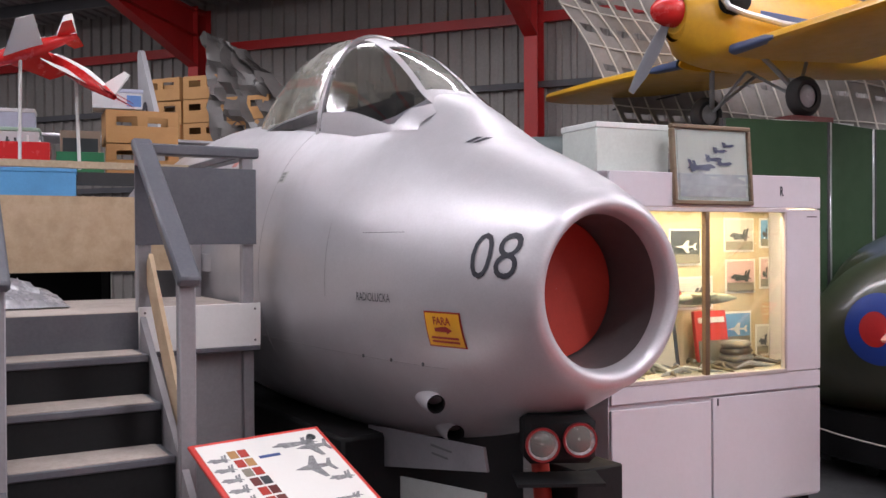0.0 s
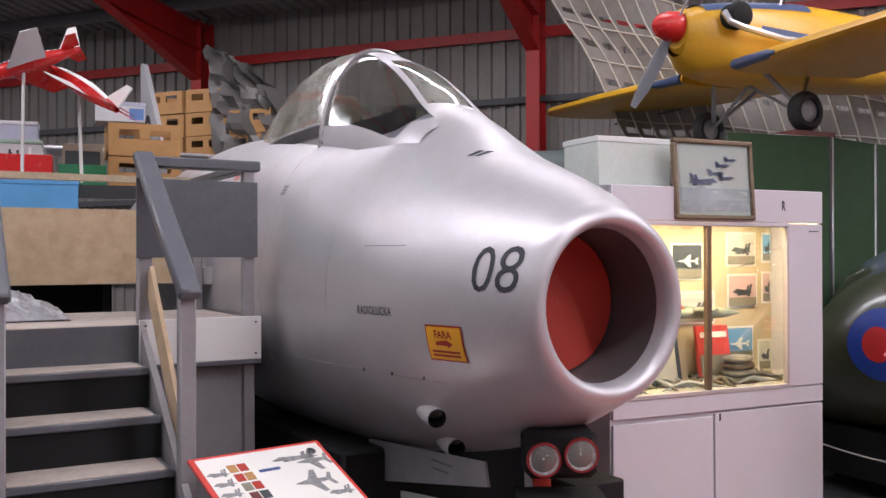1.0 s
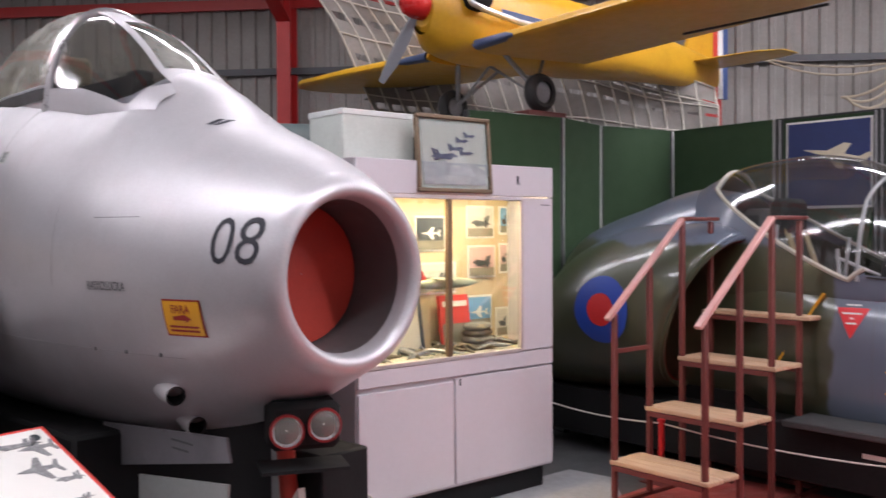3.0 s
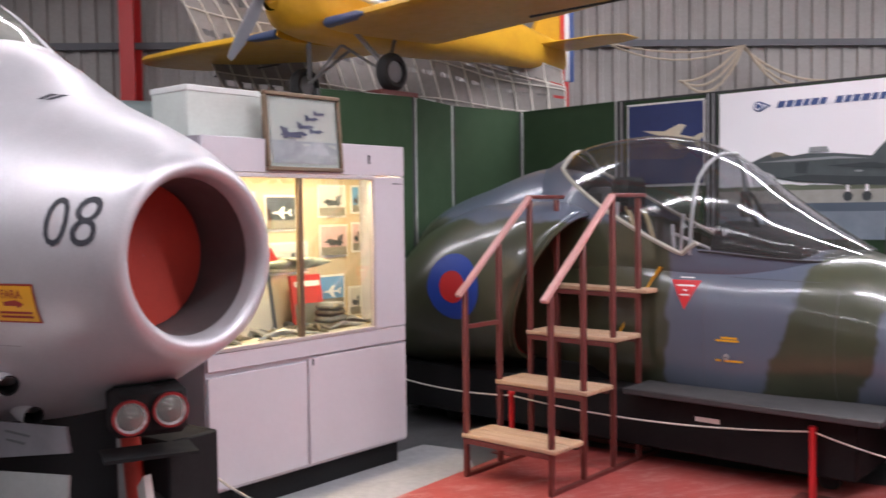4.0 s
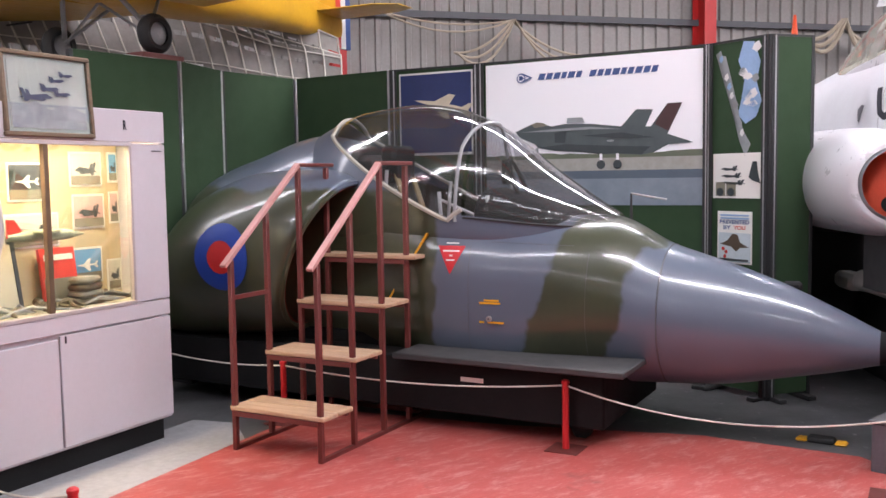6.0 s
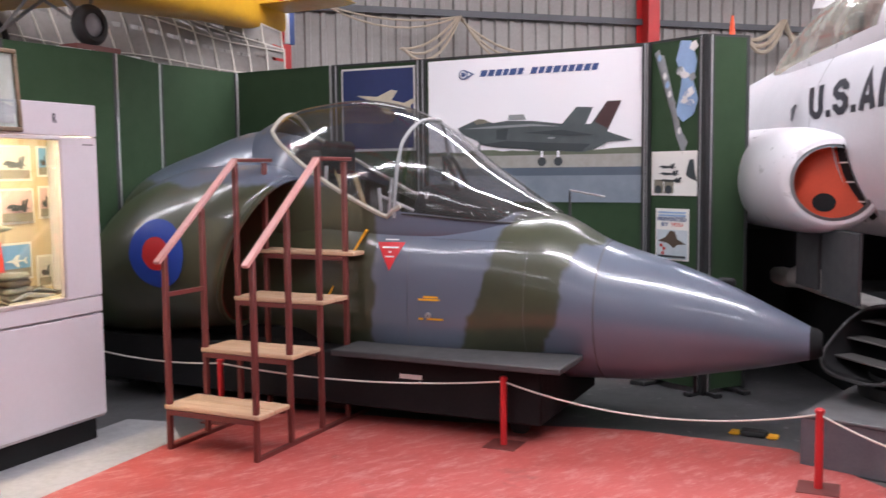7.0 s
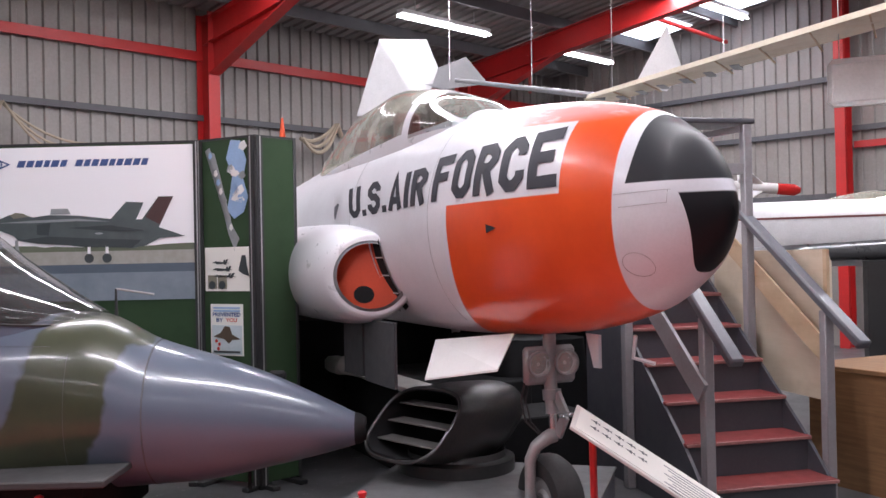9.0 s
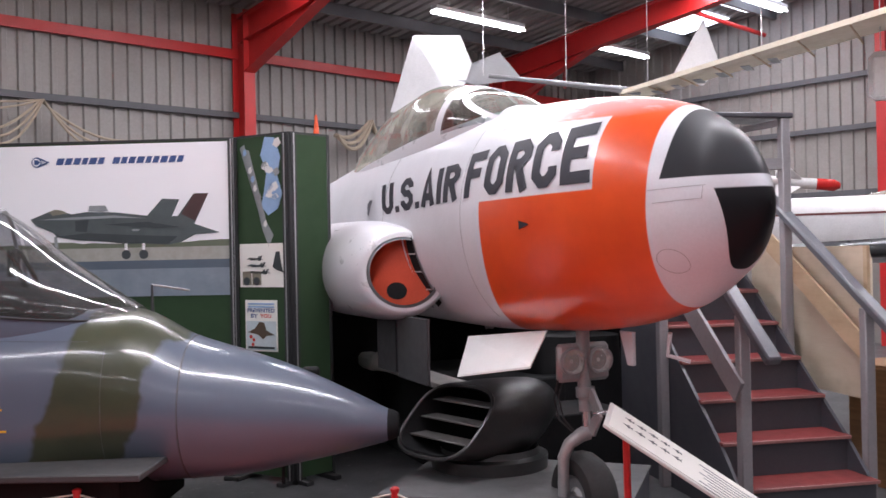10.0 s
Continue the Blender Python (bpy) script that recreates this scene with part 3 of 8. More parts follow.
for k in range(3):
    part("stencil_mark", wrap(rect(0.05, 0.016, 0.015, 0.008 + k * 0.02), saab, 2.27, 1.86, -1, 0.005), plain("stencil_dark", (0.2, 0.2, 0.2), 0.6), jet)
for x in (0.0, 0.03):
    bm = wrap(rect(0.022, 0.03, x, 0), saab, 0.80, 1.985, -1, 0.004)
    for v in bm.verts:
        v.co.z += fairing(-v.co.x, v.co.y)
    part("small_mark", bm, INK, jet)
for dx, z in ((0.0, 2.03), (0.22, 2.05), (0.25, 1.99)):
    part("red_mark", wrap(rect(0.10, 0.05), saab, 3.3 - dx, z, -1, 0.003), plain("faded_red", (0.55, 0.22, 0.2), 0.6), jet)

# gun ports in their blisters
for s, z, deg in ((0.74, 0.745, -135), (0.86, 0.60, -155)):
    c = saab.p(s, deg, 0.03)
    bm = lathe(bmesh.new(), [(0.035, 0.046), (0.0, 0.053), (-0.10, 0.056), (-0.3, 0.04), (-0.5, 0.008)], Matrix.Translation(c) @ pose(0, 0, 0, 0, 5, -14), 24)
    port = part("gun_blister", bm, SILVER, jet)
    part("gun_port", lathe(bmesh.new(), [(0.035, 0.046), (0.030, 0.039), (-0.1, 0.036), (-0.1, 0.002)], Matrix.Translation(c) @ pose(0, 0, 0, 0, 5, -14), 24), BLACK, port, "dark open gun port")

can = Loft([(1.13, 2.03, 0.35, 0.18, 0.3, 2.4), (1.33, 2.03, 0.40, 0.30, 0.3, 2.4), (1.54, 2.04, 0.41, 0.45, 0.3, 2.4), (1.8, 2.05, 0.42, 0.60, 0.3, 2.4), (1.95, 2.05, 0.42, 0.665, 0.3, 2.3), (2.15, 2.05, 0.42, 0.74, 0.3, 2.2), (2.4, 2.05, 0.42, 0.80, 0.3, 2.1), (2.7, 2.05, 0.42, 0.825, 0.3, 2.0), (3.1, 2.05, 0.40, 0.79, 0.3, 2.0), (3.6, 2.05, 0.34, 0.63, 0.3, 2.0), (4.1, 2.05, 0.2, 0.30, 0.3, 2.0)])


def bar_at(s):
    return max(19 - 13.5 * (s - 1.33), 9)


def pane_low(s):
    return max(75 - 3 * (s - 1.27) - 560 * max(0.0, 1.32 - s), bar_at(s) + 5)


part("front_glass", patch(can, span(1.36, 1.92, 16), lambda s: -bar_at(s), bar_at), GREEN_GLASS, jet, "thick green-tinted front pane")
for k in (-1, 1):
    part("side_glass", patch(can, span(1.24, 2.21, 22), lambda s: k * (bar_at(s) + 5), lambda s: k * pane_low(s)), CANOPY_GLASS, jet)
    part("screen_bar", patch(can, span(1.13, 2.21, 20), lambda s: k * (bar_at(s) - 0.5), lambda s: k * (bar_at(s) + 5.5), 4, 0.005), SILVER, jet)
    part("screen_base", patch(can, span(1.13, 2.25, 24), lambda s: k * pane_low(s), lambda s: k * 112, 12, 0.003), SILVER, jet)
part("screen_foot", patch(can, span(1.13, 1.37, 6), lambda s: -bar_at(s) - 5, lambda s: bar_at(s) + 5, 14, 0.003), SILVER, jet)
part("screen_top", patch(can, span(1.91, 2.25, 8), lambda s: -bar_at(s) - 5, lambda s: bar_at(s) + 5, 12, 0.003), SILVER, jet)
part("canopy_arch", tube(bmesh.new(), [can.p(2.24, d, 0.004) for d in span(-84, 84, 30)], 0.022, 6), LIP, jet)
part("canopy", patch(can, span(2.26, 4.1, 26), lambda s: -72, lambda s: 72, 30), HAZED_GLASS, jet, "yellowed clear bubble canopy")
for k in (-1, 1):
    part("canopy_rail", patch(can, span(2.27, 3.9, 20), lambda s: k * 71, lambda s: k * 77, 3, 0.014), DARK_EDGE, jet)
    part("canopy_rail", tube(bmesh.new(), [can.p(s, k * 71, 0.008) for s in span(2.27, 3.9, 20)], 0.010, 6), ALU, jet, "bright canopy rail strip")
    part("canopy_sill", patch(can, span(2.25, 4.1, 18), lambda s: k * 76, lambda s: k * 118, 8, 0.004), SILVER, jet)
tub = part("cockpit_tub", box(bmesh.new(), -3.25, -1.5, -0.26, 0.26, 1.75, 1.8), BLACK, jet)
for a in ((-3.25, -1.5, -0.27, -0.25, 1.75, 2.32), (-3.25, -1.5, 0.25, 0.27, 1.75, 2.32), (-3.27, -3.22, -0.27, 0.27, 1.75, 2.36), (-1.7, -1.5, -0.27, 0.27, 1.75, 2.28)):
    part("tub_wall", boxed(*a), BLACK, tub)
seat = part("seat", boxed(-3.0, -2.82, -0.18, 0.18, 1.8, 2.5, bevel=0.03), DARK_EDGE, jet)
part("headrest", boxed(-2.86, -2.76, -0.12, 0.12, 2.42, 2.62, bevel=0.03), paint("headrest_tan", (0.25, 0.2, 0.14), 0.7), seat)
part("gunsight", boxed(-1.98, -1.86, -0.06, 0.06, 2.26, 2.42, bevel=0.015), BLACK, jet)

# tail, wing stub and legs of the silver jet
bm = slab(bmesh.new(), [(-7.7, 2.2), (-9.2, 2.0), (-9.30, 3.97), (-9.24, 4.02), (-9.12, 3.98)], 0.10, 0.16, Matrix(((1, 0, 0, 0), (0, 0, 1, 0), (0, 1, 0, 0), (0, 0, 0, 1))))
part("tail_fin", bm, SILVER, jet)
bm = fitted(lettering("8", 0.5, 0.01), 0.32, 0.55)
bmesh.ops.transform(bm, matrix=Matrix(((1, 0, 0, -9.05), (0, 0, 1, 0.092), (0, 1, 0, 2.75), (0, 0, 0, 1))), verts=bm.verts)
part("fin_number", bm, INK, jet)
part("tailplane", boxed(-9.3, -8.5, -1.3, 1.3, 2.75, 2.80, bevel=0.02), SILVER, jet)
for k in (-1, 1):
    bm = slab(bmesh.new(), [(-3.0, k * 0.7), (-5.2, k * 0.7), (-5.9, k * 1.9), (-5.0, k * 1.9)], 1.30, 1.42)
    part("wing", bm, SILVER, jet)
leg = part("nose_leg", tube(bmesh.new(), [(-0.55, -0.02, 0.75), (-0.45, -0.02, FLOOR_S + 0.22)], 0.045, 12), COVER_RED, jet, "red nose gear leg")
part("nose_wheel", lathe(bmesh.new(), [(-0.07, 0.10), (-0.075, 0.17), (-0.05, 0.21), (0.0, 0.22), (0.05, 0.21), (0.075, 0.17), (0.07, 0.10)], pose(-0.45, 0.06, FLOOR_S + 0.22, 0, 0, 90), 28, True), RUBBER, leg)
part("torque_link", slab(bmesh.new(), [(-0.36, 0.22), (-0.30, -0.1), (-0.24, -0.1), (-0.31, 0.28)], -0.10, -0.06, Matrix(((1, 0, 0, 0), (0, 0, 1, 0), (0, 1, 0, 0), (0, 0, 0, 1)))), PLY_WHITE, leg)
door = part("gear_door", slab(bmesh.new(), [(-0.47, 0.42), (-1.70, 0.20), (-1.70, 0.44), (-0.50, 0.53)], -0.36, -0.345, Matrix(((1, 0, 0, 0), (0, 0, 1, 0), (0, 1, 0, 0), (0, 0, 0, 1)))), paint("door_grey", (0.21, 0.20, 0.22), 0.5), jet)
part("inner_door", slab(bmesh.new(), [(-0.54, 0.30), (-1.38, 0.20), (-1.38, -0.20), (-0.60, -0.24)], -0.325, -0.312, Matrix(((1, 0, 0, 0), (0, 0, 1, 0), (0, 1, 0, 0), (0, 0, 0, 1)))), paint("inner_door_pale", (0.46, 0.47, 0.46), 0.5, (0.30, 0.30, 0.29), 0.5), jet, "pale inner gear door")
for z, x, w in ((0.45, -0.98, 0.20), (0.41, -0.97, 0.15)):
    part("text_line", boxed(x, x + w, -0.364, -0.3605, z, z + 0.010), SEAM, door)
for k in (-1, 1):
    wl = part("main_leg", tube(bmesh.new(), [(-4.3, k * 0.55, 0.8), (-4.4, k * 0.85, FLOOR_S + 0.33)], 0.05, 10), TUBE_GREY, jet)
    part("main_wheel", lathe(bmesh.new(), [(-0.08, 0.14), (-0.085, 0.26), (-0.05, 0.32), (0.05, 0.32), (0.085, 0.26), (0.08, 0.14)], pose(-4.4, k * 0.9, FLOOR_S + 0.322, 0, 0, 90), 28, True), RUBBER, wl)
lm = JET_S.inverted() @ frame_at(0.56, 4.16, 0.04, -1.0) @ pose(0, -0.03, 0)
hous = part("lamp_housing", boxed(-0.22, 0.0, -0.165, 0.165, 0.48, 0.70, lm, 0.03), BLACK, jet, "black landing lamp box under the nose")
part("housing_flap", boxed(-0.2, 0.03, -0.20, 0.20, 0.385, 0.40, lm), BLACK, hous)
for y, z in ((-0.085, 0.575), (0.085, 0.595)):
    lamp_round(hous, "landing_lamp", lm @ pose(0.01, y, z), 0.072, paint("lamp_rim_red", (0.26, 0.015, 0.018), 0.45))
# black boxes put in for the dark space under belly and nose
part("belly_void", boxed(-4.2, -1.5, -0.62, 0.62, FLOOR_S, 0.42, None, 0.02), BLACK, jet, "black box standing in for the dark under the belly")
part("dark_box", boxed(-0.62, -0.32, 0.05, 0.35, FLOOR_S, 0.40, None, 0.01), BLACK, jet)

# camouflaged nose section
JET_H = frame_at(4.313, 3.307, 0.42, -0.9075)


def camo_material():
    m, nt, b = nodes_of("camo_paint")
    s, y, z = local_axes(nt)
    wob = calc(nt, "MULTIPLY", calc(nt, "SUBTRACT", noise_of(nt, 3.0, 3), 0.5), 0.22)
    sw, zw = calc(nt, "ADD", s, wob), calc(nt, "ADD", z, wob)
    lean = calc(nt, "ADD", sw, calc(nt, "MULTIPLY", calc(nt, "SUBTRACT", z, 0.80), 0.30))
    a = calc(nt, "MULTIPLY", band(nt, lean, 0.14, 0.60, 0.012), calc(nt, "SUBTRACT", 1.0, step(nt, z, 1.40, 1.42)))
    a2 = calc(nt, "MULTIPLY", band(nt, sw, -0.02, 0.40, 0.012), step(nt, zw, 1.03, 1.05))
    c = calc(nt, "MULTIPLY", step(nt, sw, 1.22, 1.25), calc(nt, "SUBTRACT", 1.0, step(nt, zw, 1.38, 1.41)))
    green = calc(nt, "MAXIMUM", calc(nt, "MAXIMUM", a, a2), c)
    base = weather(nt, b, (0.105, 0.125, 0.170), (0.085, 0.10, 0.135), 0.25, 0.30, 80, 2.5, 0.0, 0.03)
    gcol = mixed(nt, step(nt, noise_of(nt, 6, 5), 0.4, 0.8), (0.050, 0.056, 0.030), (0.035, 0.040, 0.024))
    nt.links.new(mixed(nt, green, base, gcol), b.inputs["Base Color"])
    b.inputs["Coat Weight"].default_value, b.inputs["Coat Roughness"].default_value = 0.55, 0.10
    return m


CAMO = camo_material()
hz = [(-1.11, 0.54, 0.088, 0.088, 0.088, 2.0), (-0.9, 0.565, 0.165, 0.168, 0.165, 2.0), (-0.62, 0.60, 0.255, 0.262, 0.258, 2.0), (-0.35, 0.625, 0.325, 0.335, 0.335, 2.0), (-0.05, 0.66, 0.39, 0.395, 0.39, 2.0), (0.30, 0.695, 0.435, 0.52, 0.44, 2.15),
      (0.6, 0.71, 0.455, 0.50, 0.46, 2.7), (0.8, 0.71, 0.465, 0.49, 0.46, 3.0), (1.1, 0.72, 0.48, 0.52, 0.47, 3.0), (1.6, 0.75, 0.47, 0.72, 0.50, 2.6), (1.95, 0.78, 0.43, 0.88, 0.52, 2.3), (2.3, 0.80, 0.43, 0.94, 0.55, 2.2), (2.8, 0.82, 0.55, 0.80, 0.57, 2.0), (3.2, 0.82, 0.55, 0.66, 0.57, 2.0), (3.36, 0.82, 0.45, 0.45, 0.45, 2.0), (3.42, 0.82, 0.05, 0.05, 0.05, 2.0)]
harr = Loft(hz)
nosejet = thing("cockpit_section", JET_H, "grey and green camouflaged jet cockpit section with a pointed nose", "aircraft")


def h_hull(s, d):
    d = (d + 180) % 360 - 180
    return not (0.75 < s < 2.0 and abs(d) < 35)


part("fuselage", harr.grid(bmesh.new(), span(-0.044, 3.3, 54) + [3.34, 3.38, 3.42], RING, keep=h_hull, close=True), CAMO, nosejet)
part("nose_cone", harr.grid(bmesh.new(), span(-1.11, -0.052, 22), RING, close=True), CAMO, nosejet, "blue-grey pointed nose cone")
part("nose_cap", lathe(bmesh.new(), [(1.105, 0.089), (1.14, 0.082), (1.17, 0.062), (1.17, 0.03), (1.12, 0.026), (1.12, 0.001)], pose(0, 0, 0.54), 24), BLACK, nosejet)
part("joint_ring", tube(bmesh.new(), [harr.p(-0.048, d, 0.0) for d in RING + [360]], 0.004, 4, False), SEAM, nosejet)
hcan = Loft([(0.24, 1.14, 0.10, 0.075, 0.2, 2.2), (0.32, 1.135, 0.15, 0.125, 0.2, 2.2), (0.67, 1.13, 0.34, 0.36, 0.2, 2.2), (1.03, 1.13, 0.41, 0.63, 0.2, 2.2), (1.3, 1.13, 0.43, 0.745, 0.2, 2.2), (1.58, 1.13, 0.435, 0.785, 0.2, 2.1), (1.95, 1.13, 0.42, 0.755, 0.2, 2.0), (2.25, 1.13, 0.36, 0.655, 0.2, 2.0), (2.6, 1.13, 0.25, 0.46, 0.2, 2.0)])


def rim_deg(s):
    zc, w, up, dn, n = hcan.at(s)
    q = max(0.0, s - 1.12)
    zl = 1.17 + 0.42 * q + 0.13 * q * q + 0.09 * max(0.0, 1 - q / 0.07) ** 2
    return math.degrees(math.acos(min(max((zl - zc) / up, 0.0), 0.999) ** (n / 2)))


part("windscreen", patch(hcan, span(0.26, 1.07, 18), lambda s: -84, lambda s: 84, 32), CANOPY_GLASS, nosejet, "clear wrap-round windscreen")
part("canopy", patch(hcan, span(1.09, 2.12, 24), lambda s: -rim_deg(s), rim_deg, 30), CANOPY_GLASS, nosejet, "clear bubble canopy with a pale rim")
RIM = paint("rim_cream", (0.42, 0.40, 0.34), 0.5)
for k in (-1, 1):
    part("canopy_skirt", patch(hcan, span(1.09, 2.6, 24), lambda s: k * (rim_deg(s) if s < 2.12 else 1), lambda s: k * 112, 14, 0.001), CAMO, nosejet)
    part("canopy_rim", tube(bmesh.new(), [hcan.p(s, k * rim_deg(s), 0.004) for s in span(1.09, 2.12, 24)], 0.014, 6), RIM, nosejet)
    part("screen_sill", patch(hcan, span(0.26, 1.12, 14), lambda s: k * 83, lambda s: k * 125, 8, 0.002), CAMO, nosejet)
    part("sill_line", tube(bmesh.new(), [hcan.p(s, k * 84, 0.004) for s in span(0.32, 1.08, 14)], 0.007, 5), DARK_EDGE, nosejet)
part("canopy_arch", tube(bmesh.new(), [hcan.p(1.05 + 0.08 * min(1.0, abs(d) / 45), d, 0.002) for d in span(-86, 86, 30)], 0.011, 6), paint("arch_grey", (0.30, 0.31, 0.32), 0.35), nosejet)
part("rear_rim", tube(bmesh.new(), [hcan.p(2.12, d, 0.004) for d in span(-rim_deg(2.12), rim_deg(2.12), 20)], 0.014, 6), RIM, nosejet)
tub = part("cockpit_tub", boxed(-2.05, -0.80, -0.36, 0.36, 0.55, 0.60), BLACK, nosejet)
for a in ((-2.05, -0.80, -0.34, -0.32, 0.55, 1.10), (-2.05, -0.80, 0.32, 0.34, 0.55, 1.10), (-2.08, -2.03, -0.34, 0.34, 0.55, 1.5)):
    part("tub_wall", boxed(*a), BLACK, tub)
coam = Loft([(0.40, 1.10, 0.16, 0.05, 0.10, 2.2), (0.60, 1.12, 0.27, 0.14, 0.14, 2.6), (0.85, 1.14, 0.33, 0.20, 0.16, 3.0), (1.04, 1.15, 0.35, 0.23, 0.16, 3.0)])
hood = part("instrument_coaming", coam.grid(bmesh.new(), span(0.40, 1.04, 12), [k * 10 for k in range(36)], close=True), BLACK, nosejet, "matt black instrument hood")
bm = bmesh.new()
bm.faces.new([bm.verts.new(coam.p(1.04, k * 10)) for k in range(36)])
part("instrument_panel", bm, DARK_EDGE, hood)
for y, z, r in ((-0.2, 1.20, 0.035), (-0.1, 1.22, 0.04), (0.02, 1.22, 0.045), (0.13, 1.21, 0.035), (-0.15, 1.10, 0.03), (0.08, 1.10, 0.03)):
    part("dial", lathe(bmesh.new(), [(0.0, r), (-0.006, r), (-0.006, r * 0.8), (-0.004, 0.001)], pose(-1.043, y, z), 16), ALU, hood)
for a, b in (((-1.30, -0.26, 1.12), (-1.34, -0.22, 1.36)), ((-1.52, 0.22, 1.10), (-1.48, 0.2, 1.42)), ((-1.72, -0.26, 1.15), (-1.70, -0.24, 1.50)), ((-1.15, 0.28, 1.12), (-1.60, 0.27, 1.30))):
    part("cockpit_tube", tube(bmesh.new(), [a, b], 0.012, 6), PLY_WHITE, nosejet)
sight = part("gunsight", boxed(-0.95, -0.82, -0.05, 0.05, 1.2, 1.28, bevel=0.01), BLACK, nosejet)
part("sight_hoop", tube(bmesh.new(), [(-0.84, -0.07, 1.26), (-0.90, -0.075, 1.40), (-0.96, -0.05, 1.53), (-0.97, 0.0, 1.55), (-0.96, 0.05, 1.53), (-0.90, 0.075, 1.40), (-0.84, 0.07, 1.26)], 0.014, 6), BLACK, sight)
part("sight_plate", boxed(-0.99, -0.97, -0.06, 0.06, 1.40, 1.55, bevel=0.004), BLACK, sight)
seat = part("ejection_seat", boxed(-1.98, -1.80, -0.2, 0.2, 0.7, 1.6, bevel=0.04), DARK_EDGE, nosejet, "dark ejection seat with tan straps")
part("headrest", boxed(-1.82, -1.70, -0.14, 0.14, 1.42, 1.66, bevel=0.03), BLACK, seat)
part("seat_pan", boxed(-1.85, -1.42, -0.2, 0.2, 0.8, 1.0, bevel=0.03), paint("seat_khaki", (0.14, 0.12, 0.07), 0.8), seat)
for y in (-0.10, 0.10):
    part("strap", beam(bmesh.new(), (-1.72, y, 1.48), (-1.55, y, 1.02), 0.05, 0.012), paint("strap_tan", (0.36, 0.26, 0.12), 0.8), seat)
part("side_console", boxed(-1.75, -1.0, -0.34, -0.24, 0.95, 1.14, bevel=0.015), paint("console_dark", (0.06, 0.06, 0.065), 0.5), nosejet)
for i in range(6):
    part("console_knob", boxed(-1.68 + 0.11 * i, -1.64 + 0.11 * i, -0.32, -0.28, 1.14, 1.175), (WHITE if i % 3 == 0 else DARK_EDGE), nosejet)
part("white_tag", boxed(-0.985, -0.975, -0.30, -0.27, 1.27, 1.34), WHITE, nosejet)

cowl = Loft([(2.02, 0.98, 0.43, 0.44, 0.47, 2.0), (2.06, 0.98, 0.465, 0.475, 0.50, 2.0), (2.3, 0.98, 0.50, 0.53, 0.53, 2.0), (2.75, 0.96, 0.51, 0.54, 0.56, 2.0), (3.05, 0.93, 0.46, 0.47, 0.52, 2.0), (3.25, 0.9, 0.33, 0.32, 0.38, 2.0)], y=-0.40, rake=-0.45)
part("intake_cowl", cowl.grid(bmesh.new(), [2.02, 2.03, 2.045, 2.06] + span(2.1, 3.25, 20), RING, close=True), CAMO, nosejet, "dark green rounded air intake")
part("intake_throat", patch(cowl, span(2.02, 2.5, 8), lambda s: 0, lambda s: 360, 72, -0.02), paint("throat_red", (0.30, 0.03, 0.03), 0.6), nosejet)
part("intake_lip", tube(bmesh.new(), [cowl.p(2.025, d, 0.0) for d in RING + [360]], 0.018, 6, False), CAMO, nosejet)
bm = bmesh.new()
bm.faces.new([bm.verts.new(cowl.p(2.40, d, -0.02)) for d in RING])
part("intake_blank", bm, COVER_RED, nosejet, "red intake blanking plate")


def flat_on_cowl(bm, s0, z0, off):
    diced(bm, 0.04)
    for v in bm.verts:
        z = z0 + v.co.y
        s = s0 - v.co.x
        p = cowl.side(s, z, -1, off)
        v.co = Vector((-s, p.y, p.z))
    return bm


ROUNDEL_BLUE, ROUNDEL_RED = paint("roundel_blue", (0.02, 0.06, 0.34), 0.35), paint("roundel_red", (0.50, 0.025, 0.025), 0.35)
rd = part("roundel", flat_on_cowl(disc(0, 0.205), 2.49, 0.985, 0.006), ROUNDEL_BLUE, nosejet, "blue and red painted roundel")
part("roundel_centre", flat_on_cowl(disc(0, 0.10), 2.49, 0.985, 0.010), ROUNDEL_RED, rd)
tri = part("warning_triangle", wrap(poly([(0, 0.165), (0.175, 0.165), (0.0875, 0.0)]), harr, 1.225, 0.885, -1, 0.004), paint("triangle_red", (0.6, 0.02, 0.03), 0.4), nosejet, "red ejection seat warning triangle")
for y, x, w in ((0.130, 0.035, 0.105), (0.104, 0.078, 0.02), (0.078, 0.06, 0.055)):
    part("text_line", wrap(rect(w, 0.009, x, y), harr, 1.225, 0.885, -1, 0.006), WHITE, tri)
part("text_line", wrap(rect(0.08, 0.006, 0.05, 0.176), harr, 1.225, 0.885, -1, 0.005), WHITE, tri)
for x, y, w in ((0.0, 0.035, 0.13), (0.03, 0.05, 0.09), (0.0, -0.075, 0.03), (0.05, -0.075, 0.10)):
    part("yellow_stencil", wrap(rect(w, 0.011, x, y), harr, 0.95, 0.69, -1, 0.004), LABEL_YEL, nosejet)
part("socket", lathe(bmesh.new(), [(0, 0.018), (0.012, 0.016), (0.014, 0.006)], Matrix.Translation(harr.side(0.89, 0.64, -1)) @ Matrix.Rotation(radians(-90), 4, "Z"), 12), ALU, nosejet)
for s0, z0, s1, z1 in ((0.90, 1.075, 0.42, 1.06), (0.33, 0.45, 0.33, 1.02), (1.02, 0.42, 1.02, 1.10)):
    part("panel_seam", tube(bmesh.new(), [harr.side(s0 + (s1 - s0) * k / 12, z0 + (z1 - z0) * k / 12, -1, 0.0004) for k in range(13)], 0.0015, 4), SEAM, nosejet)
part("yaw_vane", tube(bmesh.new(), [(-0.22, 0.06, 1.18), (-0.22, 0.06, 1.34)], [0.012, 0.006], 6), DARK_EDGE, nosejet)
